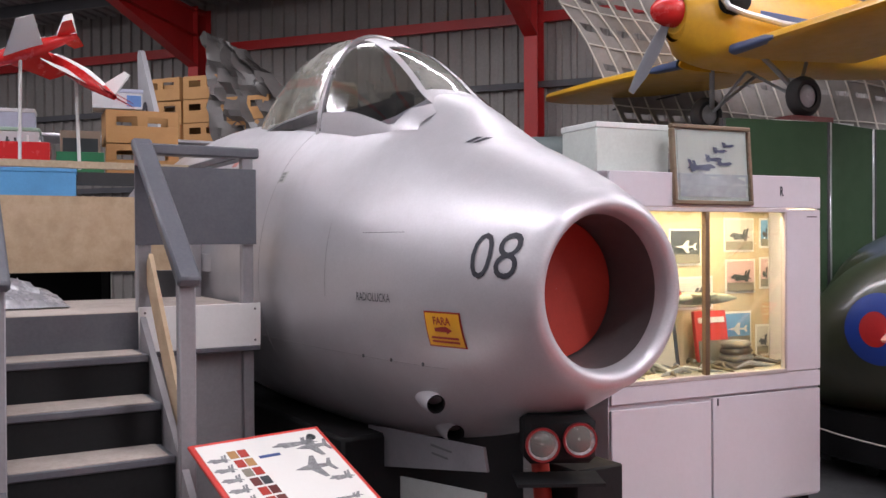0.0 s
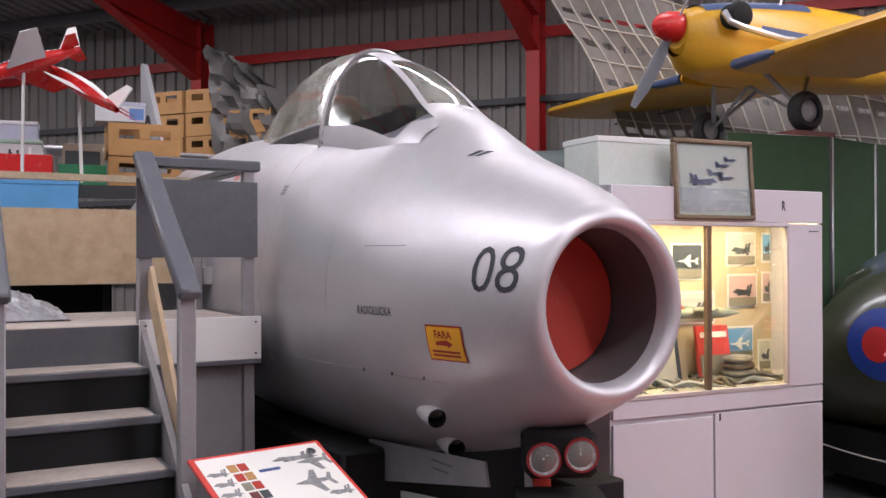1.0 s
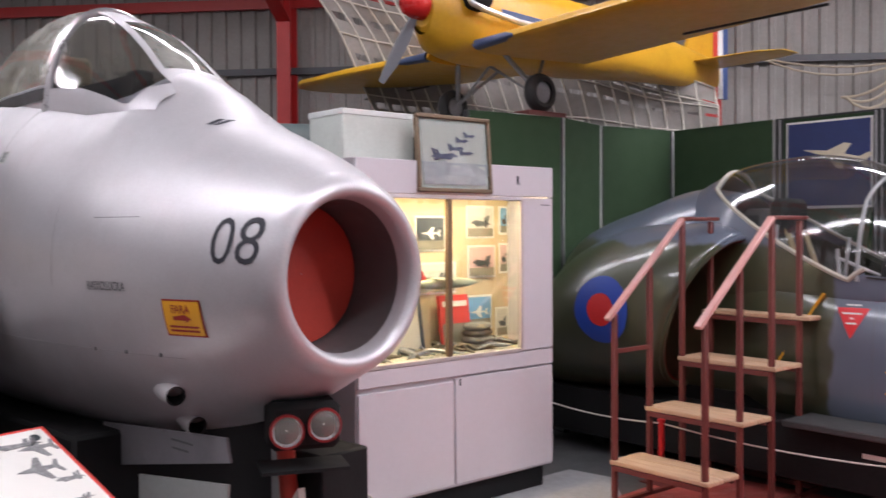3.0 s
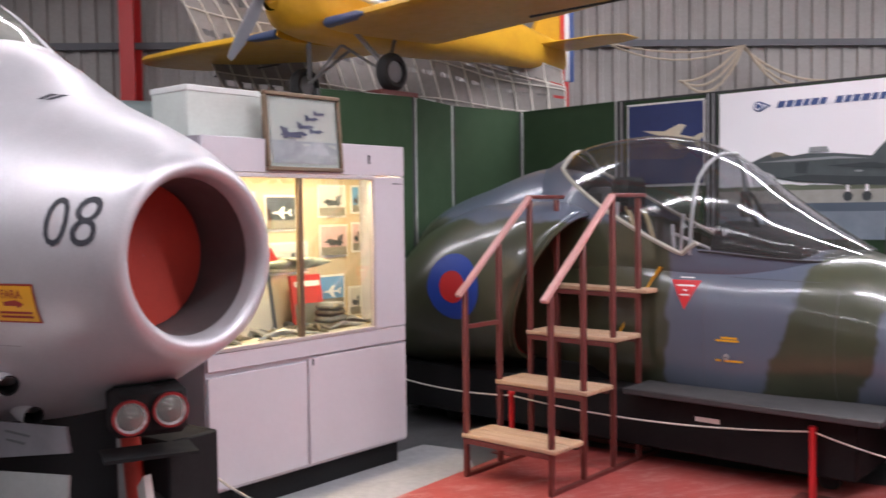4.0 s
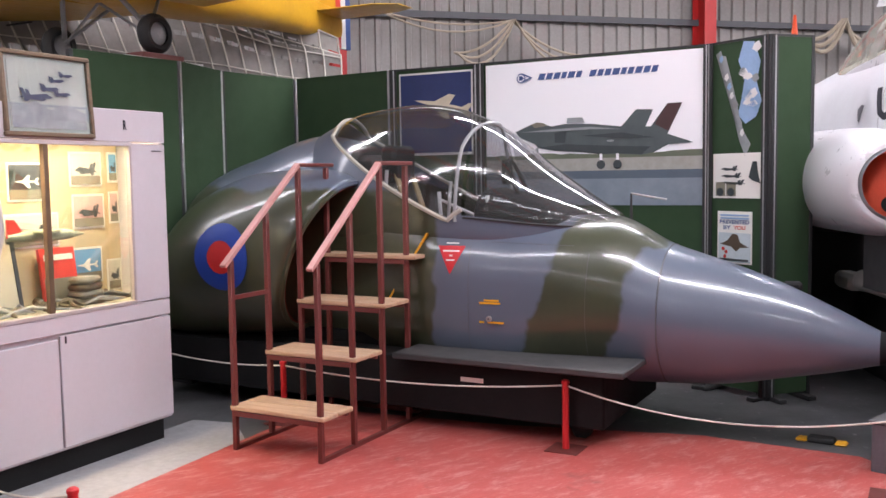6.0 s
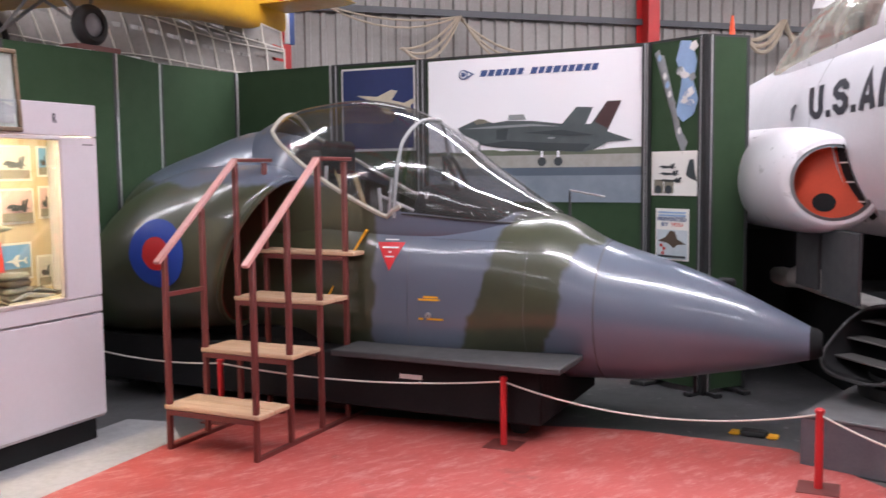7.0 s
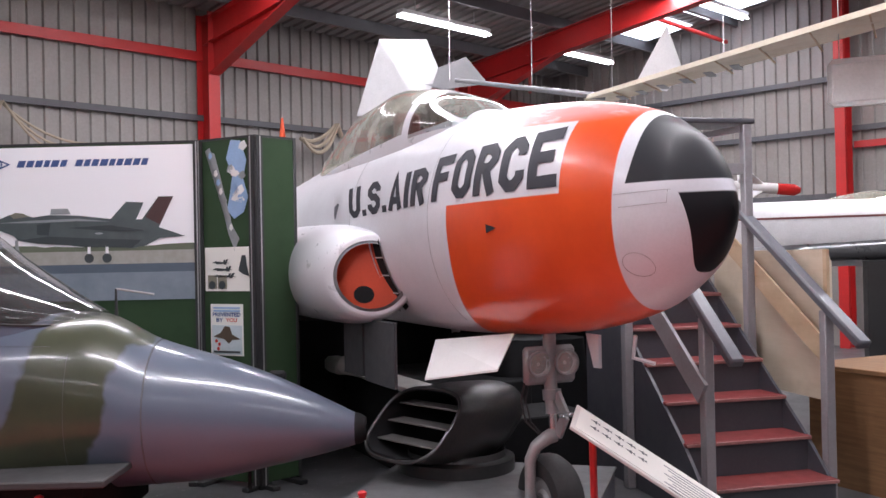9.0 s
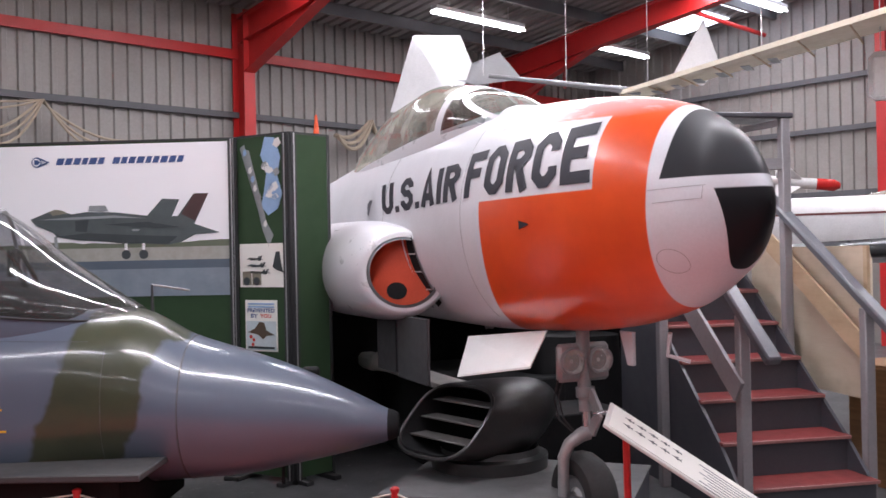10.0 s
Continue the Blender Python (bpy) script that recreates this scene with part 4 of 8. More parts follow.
part("pitot_probe", tube(bmesh.new(), [(-0.22, 0.06, 1.34), (-0.05, 0.20, 1.30)], 0.006, 6), ALU, nosejet)
part("air_scoop", boxed(0.62, 0.72, 0.03, 0.10, 0.80, 0.86, bevel=0.015), BLACK, nosejet)
for x in (0.52,):
    part("belly_mast", tube(bmesh.new(), [(x, 0, 0.33), (x, 0, 0.22)], 0.012, 6), BLACK, nosejet)
stand = thing("trolley", JET_H, "dark wooden trolley with a grey top board under the cockpit section", "trolley")
part("deck", boxed(-1.38, -0.02, -0.74, 0.42, 0.42, 0.455, bevel=0.006), paint("deck_grey", (0.05, 0.048, 0.05), 0.7), stand)
part("frame_box", boxed(-3.3, -0.16, -0.62, 0.4, 0.11, 0.42, bevel=0.01), BLACK, stand)
part("cradle", boxed(-3.3, -1.42, -0.40, 0.4, 0.12, 0.50, bevel=0.01), BLACK, stand)
for x, y in ((-0.35, -0.42), (-0.35, 0.3), (-2.9, -0.42), (-2.9, 0.3)):
    part("castor", lathe(bmesh.new(), [(-0.025, 0.03), (-0.025, 0.055), (0.025, 0.055), (0.025, 0.03)], pose(x, y, 0.055, 0, 0, 90), 16, True), RUBBER, stand)
part("white_mark", boxed(-1.0, -0.86, -0.624, -0.62, 0.30, 0.325), PAPER, stand)

# white and orange trainer
JET_T = frame_at(4.52, 0.30, -0.6546, -0.7560)


def trainer_material():
    m, nt, b = nodes_of("trainer_paint")
    s, y, z = local_axes(nt)
    base = weather(nt, b, (0.65, 0.65, 0.69), (0.45, 0.44, 0.47), 0.4, 0.3, 70, 2.0, 0.0, 0.08)
    bow = calc(nt, "MULTIPLY", calc(nt, "POWER", calc(nt, "ABSOLUTE", calc(nt, "SUBTRACT", z, 1.72)), 2.0), 0.17)
    front = calc(nt, "SUBTRACT", s, calc(nt, "ADD", 0.368, bow))
    low = calc(nt, "POWER", calc(nt, "MAXIMUM", calc(nt, "SUBTRACT", 1.62, z), 0.0001), 2.0)
    tail_s = calc(nt, "SUBTRACT", s, calc(nt, "MULTIPLY", low, 0.55))
    o1 = calc(nt, "MULTIPLY", step(nt, front, -0.004, 0.004), calc(nt, "SUBTRACT", 1.0, step(nt, tail_s, 1.741, 1.749)))
    over = calc(nt, "SUBTRACT", z, calc(nt, "MULTIPLY", calc(nt, "SUBTRACT", s, 0.74), 0.05))
    text_box = calc(nt, "MULTIPLY", calc(nt, "MULTIPLY", step(nt, z, 1.778, 1.786), calc(nt, "SUBTRACT", 1.0, step(nt, over, 2.148, 2.156))), step(nt, calc(nt, "SUBTRACT", s, calc(nt, "MULTIPLY", calc(nt, "SUBTRACT", z, 1.78), 0.10)), 0.700, 0.706))
    orange = calc(nt, "MULTIPLY", o1, calc(nt, "SUBTRACT", 1.0, text_box))
    ocol = mixed(nt, step(nt, noise_of(nt, 3.5, 5), 0.35, 0.8), (0.72, 0.085, 0.015), (0.60, 0.06, 0.012))
    ocol = mixed(nt, calc(nt, "MULTIPLY", step(nt, z, 2.13, 2.20), 0.75), ocol, (0.66, 0.33, 0.33))
    streak = step(nt, noise_of(nt, 2.5, 4, 0.6, (1, 5, 5)), 0.52, 0.60)
    ocol = mixed(nt, calc(nt, "MULTIPLY", calc(nt, "MULTIPLY", streak, step(nt, z, 2.14, 2.20)), 0.8), ocol, (0.60, 0.56, 0.58))
    c = mixed(nt, orange, base, ocol)
    edge = calc(nt, "MULTIPLY", calc(nt, "POWER", calc(nt, "ABSOLUTE", calc(nt, "SUBTRACT", z, 1.92)), 2.0), 0.8)
    k1 = calc(nt, "MULTIPLY", step(nt, z, 1.796, 1.802), calc(nt, "SUBTRACT", 1.0, step(nt, calc(nt, "SUBTRACT", s, edge), 0.288, 0.294)))
    zz = calc(nt, "DIVIDE", calc(nt, "SUBTRACT", z, 1.385), 0.357)
    wide = calc(nt, "MULTIPLY", calc(nt, "POWER", calc(nt, "MAXIMUM", zz, 0.0001), 0.36), 0.166)
    k2 = calc(nt, "MULTIPLY", calc(nt, "LESS_THAN", calc(nt, "ABSOLUTE", y), wide), calc(nt, "MULTIPLY", band(nt, z, 1.385, 1.742), calc(nt, "LESS_THAN", s, 0.3)))
    black = calc(nt, "MAXIMUM", k1, k2)
    c = mixed(nt, black, c, (0.012, 0.012, 0.014))
    # upper panel mixed to a paler black, the light on it painted in
    c = mixed(nt, k1, c, (0.030, 0.030, 0.034))
    nt.links.new(c, b.inputs["Base Color"])
    nt.links.new(calc(nt, "SUBTRACT", 0.35, calc(nt, "MULTIPLY", black, 0.33)), b.inputs["Coat Weight"])
    nt.links.new(calc(nt, "ADD", 0.30, calc(nt, "MULTIPLY", black, 0.12)), b.inputs["Roughness"])
    nt.links.new(calc(nt, "SUBTRACT", 0.5, calc(nt, "MULTIPLY", black, 0.38)), b.inputs["Specular IOR Level"])
    b.inputs["Coat Roughness"].default_value = 0.12
    return m


TRAINER = trainer_material()
T_BODY = paint("trainer_silver", (0.64, 0.63, 0.66), 0.3, (0.50, 0.49, 0.52), 0.3, 0.15, 70, 1.2, 0.0)
trn = Loft([(-0.10, 1.667, 0.0005, 0.0005, 0.0005, 2.0), (-0.085, 1.667, 0.040, 0.066, 0.066, 2.0), (-0.05, 1.668, 0.074, 0.126, 0.124, 2.0), (0.02, 1.669, 0.138, 0.218, 0.216, 2.0), (0.15, 1.671, 0.231, 0.354, 0.327, 2.0), (0.45, 1.676, 0.325, 0.505, 0.487, 2.0), (1.05, 1.685, 0.446, 0.626, 0.625, 2.0),
            (1.75, 1.697, 0.506, 0.685, 0.697, 2.0), (2.6, 1.699, 0.535, 0.730, 0.728, 2.0), (4.0, 1.70, 0.58, 0.70, 0.72, 2.0), (6.0, 1.68, 0.53, 0.58, 0.64, 2.0), (8.5, 1.66, 0.3, 0.3, 0.35, 2.0)])
T_EYE = Matrix.Translation((0.357, -0.247, 1.478))
FLOOR_T = 1.478 - 1.478 / 0.87  # the floor in the trainer's own frame
trainer = thing("jet_trainer", T_EYE @ Matrix.Scale(0.87, 4) @ T_EYE.inverted() @ JET_T, "white and orange jet trainer with black nose panels, on its wheels", "aircraft")


def t_hull(s, d):
    d = (d + 180) % 360 - 180
    return not (2.45 < s < 5.0 and abs(d) < 22)


part("fuselage", trn.grid(bmesh.new(), [-0.10, -0.0995, -0.098, -0.095, -0.09, -0.08, -0.07, -0.06, -0.05, -0.04, -0.025] + span(0.0, 1.0, 30) + span(1.0, 8.5, 44)[1:], [k * 4 for k in range(90)], keep=t_hull, close=True), TRAINER, trainer)


def block_word(text, w=0.62, t=0.21, c=0.17, gap=0.09):
    """Angular block letters one unit high, drawn as mitred strokes with cut corners."""
    h = t / 2
    L, R, B, T, M = h, w - h, h, 1 - h, 0.52
    k = c * 0.8
    bowl = [(L, B), (L, T), (R - k, T), (R, T - k), (R, M + k), (R - k, M), (L, M)]
    forms = {"U": [[(L, 1), (L, B + k), (L + k, B), (R - k, B), (R, B + k), (R, 1)]],
             "S": [[(R, T - 1.6 * k), (R, T - k), (R - k, T), (L + k, T), (L, T - k), (L, M + k), (L + k, M), (R - k, M), (R, M - k), (R, B + k), (R - k, B), (L + k, B), (L, B + k), (L, B + 1.6 * k)]],
             "A": [[(h * 0.9, 0), (w / 2, T + 0.02), (w - h * 0.9, 0)], [(L + 0.06, 0.27), (R - 0.06, 0.27)]],
             "I": [[(h, 0), (h, 1)]],
             "R": [[(L, 0), (L, T), (R - k, T), (R, T - k), (R, M + k), (R - k, M), (L, M)], [(L + 0.2, M), (R, 0)]],
             "F": [[(L, 0), (L, T), (w, T)], [(L, M), (w * 0.86, M)]],
             "O": [[(w / 2, B), (L + k, B), (L, B + k), (L, T - k), (L + k, T), (R - k, T), (R, T - k), (R, B + k), (R - k, B), (w / 2, B)]],
             "C": [[(R, T - 1.9 * k), (R, T - k), (R - k, T), (L + k, T), (L, T - k), (L, B + k), (L + k, B), (R - k, B), (R, B + k), (R, B + 1.9 * k)]],
             "E": [[(w, T), (L, T), (L, B), (w, B)], [(L, M), (w * 0.86, M)]],
             ".": [[(h, 0), (h, t * 0.95)]], " ": []}
    wide = {"I": t, ".": t, " ": 0.10}
    bm, x = bmesh.new(), 0.0
    for ch in text:
        for n, line in enumerate(forms[ch]):
            pts = [Vector((x + a, b + 0.0004 * n, 0)) for a, b in line]
            rows = []
            for i, p in enumerate(pts):
                d0 = (p - pts[i - 1]).normalized() if i else (pts[1] - p).normalized()
                d1 = (pts[i + 1] - p).normalized() if i + 1 < len(pts) else d0
                n0, n1 = Vector((-d0.y, d0.x, 0)), Vector((-d1.y, d1.x, 0))
                m = (n0 + n1).normalized()
                m *= h / max(m.dot(n0), 0.45)
                rows.append((bm.verts.new(p + m), bm.verts.new(p - m)))
            for a, b in zip(rows, rows[1:]):
                bm.faces.new((a[0], b[0], b[1], a[1]))
        x += wide.get(ch, w) + gap
    return bm


def side_word(text, s_left, s_right, lean_left, lean_right):
    """A word along the trainer's flank, tapering and leaning with the painted panel."""
    bm = diced(fitted(block_word(text), 1.0, 1.0), 0.03)
    for v in bm.verts:
        u, h = v.co.x, v.co.y
        s = s_left + (s_right - s_left) * u + (lean_left + (lean_right - lean_left) * u) * h
        top = 2.150 - 0.032 * s
        base = 1.804 - 0.026 * max(0.0, s - 1.9)
        v.co = trn.side(s, base + (top - base) * h, -1, 0.004)
    return bm


part("lettering", side_word("U.S.AIR", 3.28, 2.03, 0.16, 0.03), INK, trainer, "large black block letters U.S. AIR")
part("lettering", side_word("FORCE", 1.945, 0.716, 0.02, 0.06), INK, trainer, "large black block letters FORCE")
part("small_insignia", wrap(poly([(0, 0.10), (0.05, 0.13), (0.10, 0.12), (0.06, 0.0), (0.03, 0.02)]), trn, 3.66, 1.78, -1, 0.004), plain("insignia_grey", (0.12, 0.12, 0.14), 0.5), trainer)
for s, lo, hi in ((1.99, -150, -15), (3.3, -140, -40)):
    part("panel_seam", tube(bmesh.new(), [trn.p(s, d, 0.0004) for d in span(lo, hi, 30)], 0.0016, 4), SEAM_SOFT, trainer)
for a, b in (((0.09, 1.758), (0.36, 1.750)), ((0.10, 1.70), (0.33, 1.69)), ((0.10, 1.758), (0.10, 1.70))):
    part("panel_seam", tube(bmesh.new(), [trn.side(a[0] + (b[0] - a[0]) * k / 8, a[1] + (b[1] - a[1]) * k / 8, -1, 0.0006) for k in range(9)], 0.0014, 4), SEAM_SOFT, trainer)
part("hatch", tube(bmesh.new(), [trn.side(0.285 + 0.075 * math.cos(a), 1.426 + 0.055 * math.sin(a), -1, 0.0006) for a in span(0, math.tau, 24)], 0.0015, 4), SEAM_SOFT, trainer)
part("vent", wrap(poly([(0, 0), (0.10, 0.025), (0, 0.05)]), trn, 1.30, 1.605, -1, 0.004), INK, trainer)
tcan = Loft([(1.9, 2.30, 0.14, 0.06, 0.2, 2.2), (2.05, 2.28, 0.23, 0.145, 0.2, 2.3), (2.25, 2.26, 0.30, 0.265, 0.2, 2.4), (2.65, 2.22, 0.36, 0.42, 0.2, 2.3), (3.0, 2.18, 0.385, 0.54, 0.2, 2.1), (3.5, 2.12, 0.41, 0.655, 0.2, 2.0), (4.0, 2.08, 0.42, 0.655, 0.2, 2.0), (4.45, 2.06, 0.40, 0.56, 0.2, 2.0), (4.9, 2.05, 0.33, 0.38, 0.2, 2.0), (5.3, 2.04, 0.2, 0.1, 0.2, 2.0)])


def oval(s):
    return 12 + 56 * math.sqrt(max(0.0, (2.60 - s) / 0.6))


part("front_glass", patch(tcan, span(2.03, 2.56, 14), lambda s: -oval(s), oval, 16), GREEN_GLASS, trainer, "oval green-tinted front pane")
part("screen_foot", patch(tcan, span(1.9, 2.04, 4), lambda s: -100, lambda s: 100, 16, 0.003), T_BODY, trainer)
part("screen_top", patch(tcan, span(2.55, 2.80, 6), lambda s: -42, lambda s: 42, 12, 0.003), T_BODY, trainer)
for k in (-1, 1):
    part("side_glass", patch(tcan, span(2.14, 2.66, 12), lambda s: k * (oval(s) + 9), lambda s: k * max(83, oval(s) + 10), 10), CANOPY_GLASS, trainer)
    part("screen_bar", patch(tcan, span(2.03, 2.66, 14), lambda s: k * (oval(s) - 1), lambda s: k * (oval(s) + 9), 5, 0.005), T_BODY, trainer)
    part("screen_base", patch(tcan, span(2.0, 2.75, 12), lambda s: k * (oval(s) if s < 2.12 else 82), lambda s: k * 118, 10, 0.003), T_BODY, trainer)
    part("canopy_sill", patch(tcan, span(2.70, 5.3, 18), lambda s: k * 76, lambda s: k * 124, 8, 0.003), T_BODY, trainer)
part("canopy_arch", patch(tcan, span(2.64, 2.74, 3), lambda s: -86, lambda s: 86, 30, 0.007), T_BODY, trainer)
part("canopy", patch(tcan, span(2.74, 5.3, 26), lambda s: -78, lambda s: 78, 28), HAZED_GLASS, trainer, "yellowed clear bubble canopy")
tub = part("cockpit_tub", boxed(-5.0, -2.5, -0.28, 0.28, 1.75, 1.8), BLACK, trainer)
for a in ((-5.0, -2.5, -0.29, -0.27, 1.75, 2.25), (-5.0, -2.5, 0.27, 0.29, 1.75, 2.25), (-2.52, -2.48, -0.28, 0.28, 1.75, 2.33), (-5.03, -4.98, -0.28, 0.28, 1.75, 2.2)):
    part("tub_wall", boxed(*a), BLACK, tub)
for x in (-3.55, -4.55):
    seat = part("seat", boxed(x - 0.12, x + 0.03, -0.18, 0.18, 1.8, 2.55, bevel=0.03), DARK_EDGE, trainer)
    part("headrest", boxed(x + 0.0, x + 0.09, -0.11, 0.11, 2.40, 2.62, bevel=0.03), RUST_RED, seat)

pod = Loft([(2.78, 1.36, 0.215, 0.245, 0.245, 2.0), (2.785, 1.36, 0.235, 0.268, 0.27, 2.0), (2.82, 1.36, 0.265, 0.295, 0.30, 2.0), (3.0, 1.36, 0.30, 0.335, 0.335, 2.0), (3.4, 1.37, 0.32, 0.37, 0.36, 2.0), (4.2, 1.38, 0.30, 0.38, 0.37, 2.0), (5.8, 1.4, 0.12, 0.25, 0.25, 2.0)], y=-0.60, rake=0.06)
SKEW = 0.75


def skewed(bm):
    for v in bm.verts:
        v.co.x += SKEW * (v.co.y + 0.60)
    return bm


part("intake_cowl", skewed(pod.grid(bmesh.new(), [2.78, 2.781, 2.783, 2.785, 2.79, 2.8] + span(2.82, 5.8, 28), RING, close=True)), T_BODY, trainer, "bulged side air intake")
part("intake_throat", skewed(patch(pod, span(2.78, 3.1, 6), lambda s: 0, lambda s: 360, 60, -0.02)), TUBE_GREY, trainer)
bm = bmesh.new()
bm.faces.new([bm.verts.new(pod.p(2.90, d, -0.02)) for d in RING])
blank = part("intake_blank", skewed(bm), paint("blank_orange", (0.55, 0.06, 0.02), 0.5), trainer, "orange intake blanking plate with a dark hole")
bm = disc(0.0, 0.06, 24)
for v in bm.verts:
    v.co = Vector((-2.892 + SKEW * (v.co.x - 0.01) - 0.06 * (v.co.y - 0.13), -0.61 + v.co.x, 1.23 + v.co.y))
part("blank_hole", bm, BLACK, blank)
slot = part("bleed_slot", wrap(poly([(0, 0.485), (0.115, 0.495), (0.20, 0.035), (0.07, 0.0)]), trn, 2.865, 1.12, -1, 0.012), BLACK, trainer, "dark bleed slot with pale dividers")
for k in (1, 2, 3):
    f = k / 4
    part("divider", wrap(rect(0.125, 0.010, 0.075 * (1 - f), 0.485 * f), trn, 2.865, 1.12, -1, 0.016), WHITE, slot)
part("splitter_plate", wrap(poly([(-0.10, 0.48), (0, 0.485), (0.07, 0.0), (-0.05, -0.01)]), trn, 2.865, 1.12, -1, 0.03), T_BODY, trainer, "pale splitter plate beside the slot")
bm = bmesh.new()
for o in (0.0, 0.012):
    bm.faces.new([bm.verts.new((-s, y, z - o)) for s, y, z in ((2.38, -0.30, 0.935), (1.495, -0.20, 1.03), (1.243, -0.45, 0.865), (2.115, -0.50, 0.722))])
bmesh.ops.bridge_loops(bm, edges=bm.edges[:])
part("gear_door", bm, WHITE, trainer, "white open nose gear door")
LEG_GREY = paint("leg_grey", (0.34, 0.335, 0.34), 0.4, (0.20, 0.195, 0.20), 0.5, 0.25, 60, 8)
br = part("lamp_bracket", boxed(-1.42, -1.36, -0.17, 0.17, 0.76, 0.98, bevel=0.02), LEG_GREY, trainer)
for y in (-0.09, 0.09):
    lamp_round(br, "taxi_lamp", pose(-1.345, y, 0.88), 0.072, LEG_GREY)
leg = part("nose_leg", tube(bmesh.new(), [(-1.46, 0, 1.28), (-1.46, 0, 1.0), (-1.44, 0, 0.78)], 0.040, 12), LEG_GREY, trainer, "grey nose gear leg")
part("oleo", tube(bmesh.new(), [(-1.44, 0, 0.80), (-1.43, 0, 0.66)], 0.028, 12), CHROME, leg, "bright sliding strut")
part("collar", tube(bmesh.new(), [(-1.445, 0, 0.92), (-1.44, 0, 0.86)], 0.056, 14), TUBE_GREY, leg)
part("yoke", tube(bmesh.new(), [(-1.43, 0.0, 0.66), (-1.43, -0.05, 0.645), (-1.45, -0.11, 0.60), (-1.475, -0.135, 0.52), (-1.48, -0.135, 0.40), (-1.48, -0.135, 0.27)], [0.045, 0.040, 0.036, 0.034, 0.032, 0.034], 10), LEG_GREY, leg, "curved single-sided fork")
part("axle", tube(bmesh.new(), [(-1.48, -0.16, 0.27), (-1.48, 0.06, 0.27)], 0.026, 10), TUBE_GREY, leg)
for x0, z0, x1, z1 in ((-1.39, 0.90, -1.30, 0.79), (-1.30, 0.79, -1.385, 0.665)):
    part("torque_link", beam(bmesh.new(), (x0, 0, z0), (x1, 0, z1), 0.07, 0.022, (0, 1, 0), 0.004), LEG_GREY, leg)
part("link_bolt", tube(bmesh.new(), [(-1.30, -0.05, 0.79), (-1.30, 0.05, 0.79)], 0.014, 8), CHROME, leg)
for y in (-0.16, -0.13):
    part("brake_hose", tube(bmesh.new(), [(-1.47, y, 0.98), (-1.49, y - 0.02, 0.86), (-1.47, y, 0.74), (-1.45, y * 0.5, 0.66)], 0.006, 6), RUBBER, leg)
wh = part("nose_wheel", lathe(bmesh.new(), [(-0.075, 0.14), (-0.095, 0.19), (-0.085, 0.235), (-0.05, 0.262), (-0.02, 0.27), (0.02, 0.27), (0.05, 0.262), (0.085, 0.235), (0.095, 0.19), (0.075, 0.14)], pose(-1.48, 0, 0.27, 0, 0, 90), 40), RUBBER, leg)
part("hub", lathe(bmesh.new(), [(-0.065, 0.001), (-0.07, 0.05), (-0.05, 0.07), (-0.05, 0.12), (-0.07, 0.142), (0.07, 0.142), (0.05, 0.12), (0.065, 0.06), (0.06, 0.001)], pose(-1.48, 0, 0.27, 0, 0, 90), 28), LEG_GREY, wh)
leg.location, br.location = (0.02, 0, FLOOR_T), (-0.06, 0, -0.03)
part("belly_step", tube(bmesh.new(), [(-0.75, 0.1, 1.05), (-0.80, 0.12, 0.93), (-0.72, 0.2, 0.90)], 0.012, 6), T_BODY, trainer)
part("belly_aerial", slab(bmesh.new(), [(-1.0, 1.04), (-1.12, 1.04), (-1.05, 0.86), (-1.0, 0.86)], -0.01, 0.01, Matrix(((1, 0, 0, 0), (0, 0, 1, 0.05), (0, 1, 0, 0), (0, 0, 0, 1)))), T_BODY, trainer)
for k in (-1, 1):
    part("wing", slab(bmesh.new(), [(-3.9, k * 0.5), (-6.3, k * 0.5), (-6.0, k * 2.2), (-4.6, k * 2.2)], 1.05, 1.2), T_BODY, trainer)
    wl = part("main_leg", tube(bmesh.new(), [(-5.2, k * 1.2, 1.1), (-5.2, k * 1.2, FLOOR_T + 0.3)], 0.05, 10), T_BODY, trainer)
    part("main_wheel", lathe(bmesh.new(), [(-0.08, 0.14), (-0.085, 0.24), (-0.05, 0.30), (0.05, 0.30), (0.085, 0.24), (0.08, 0.14)], pose(-5.2, k * 1.2, FLOOR_T + 0.30, 0, 0, 90), 28, True), RUBBER, wl)
for x0, x1, y in ((-2.45, -3.0, -0.55), (-3.2, -3.6, -0.5)):
    part("wheel_door", boxed(x0, x1, y - 0.02, y, 0.62, 1.05, bevel=0.006), paint("door_dark", (0.05, 0.05, 0.055), 0.6), trainer, "dark grey hanging door")

# black boxes stand in for the dark shelf and gloom under the trainer
ob = thing("dark_block", JET_T, "near-black boxes standing in for the dark clutter under the trainer", "crate")
part("block_body", boxed(-3.9, -2.5, -0.45, 0.5, 0.0, 0.60, bevel=0.01), BLACK, ob)
part("block_body", boxed(-2.4, -1.9, -0.1, 0.6, 0.0, 0.45, bevel=0.01), BLACK, ob)
part("cream_plank", boxed(-3.6, -2.2, -0.52, -0.30, 0.60, 0.635, bevel=0.005), PLY_WHITE, ob)
part("white_roll", tube(bmesh.new(), [(-3.3, -0.6, 0.70), (-2.95, -0.58, 0.72)], 0.075, 14), PLY_WHITE, ob)

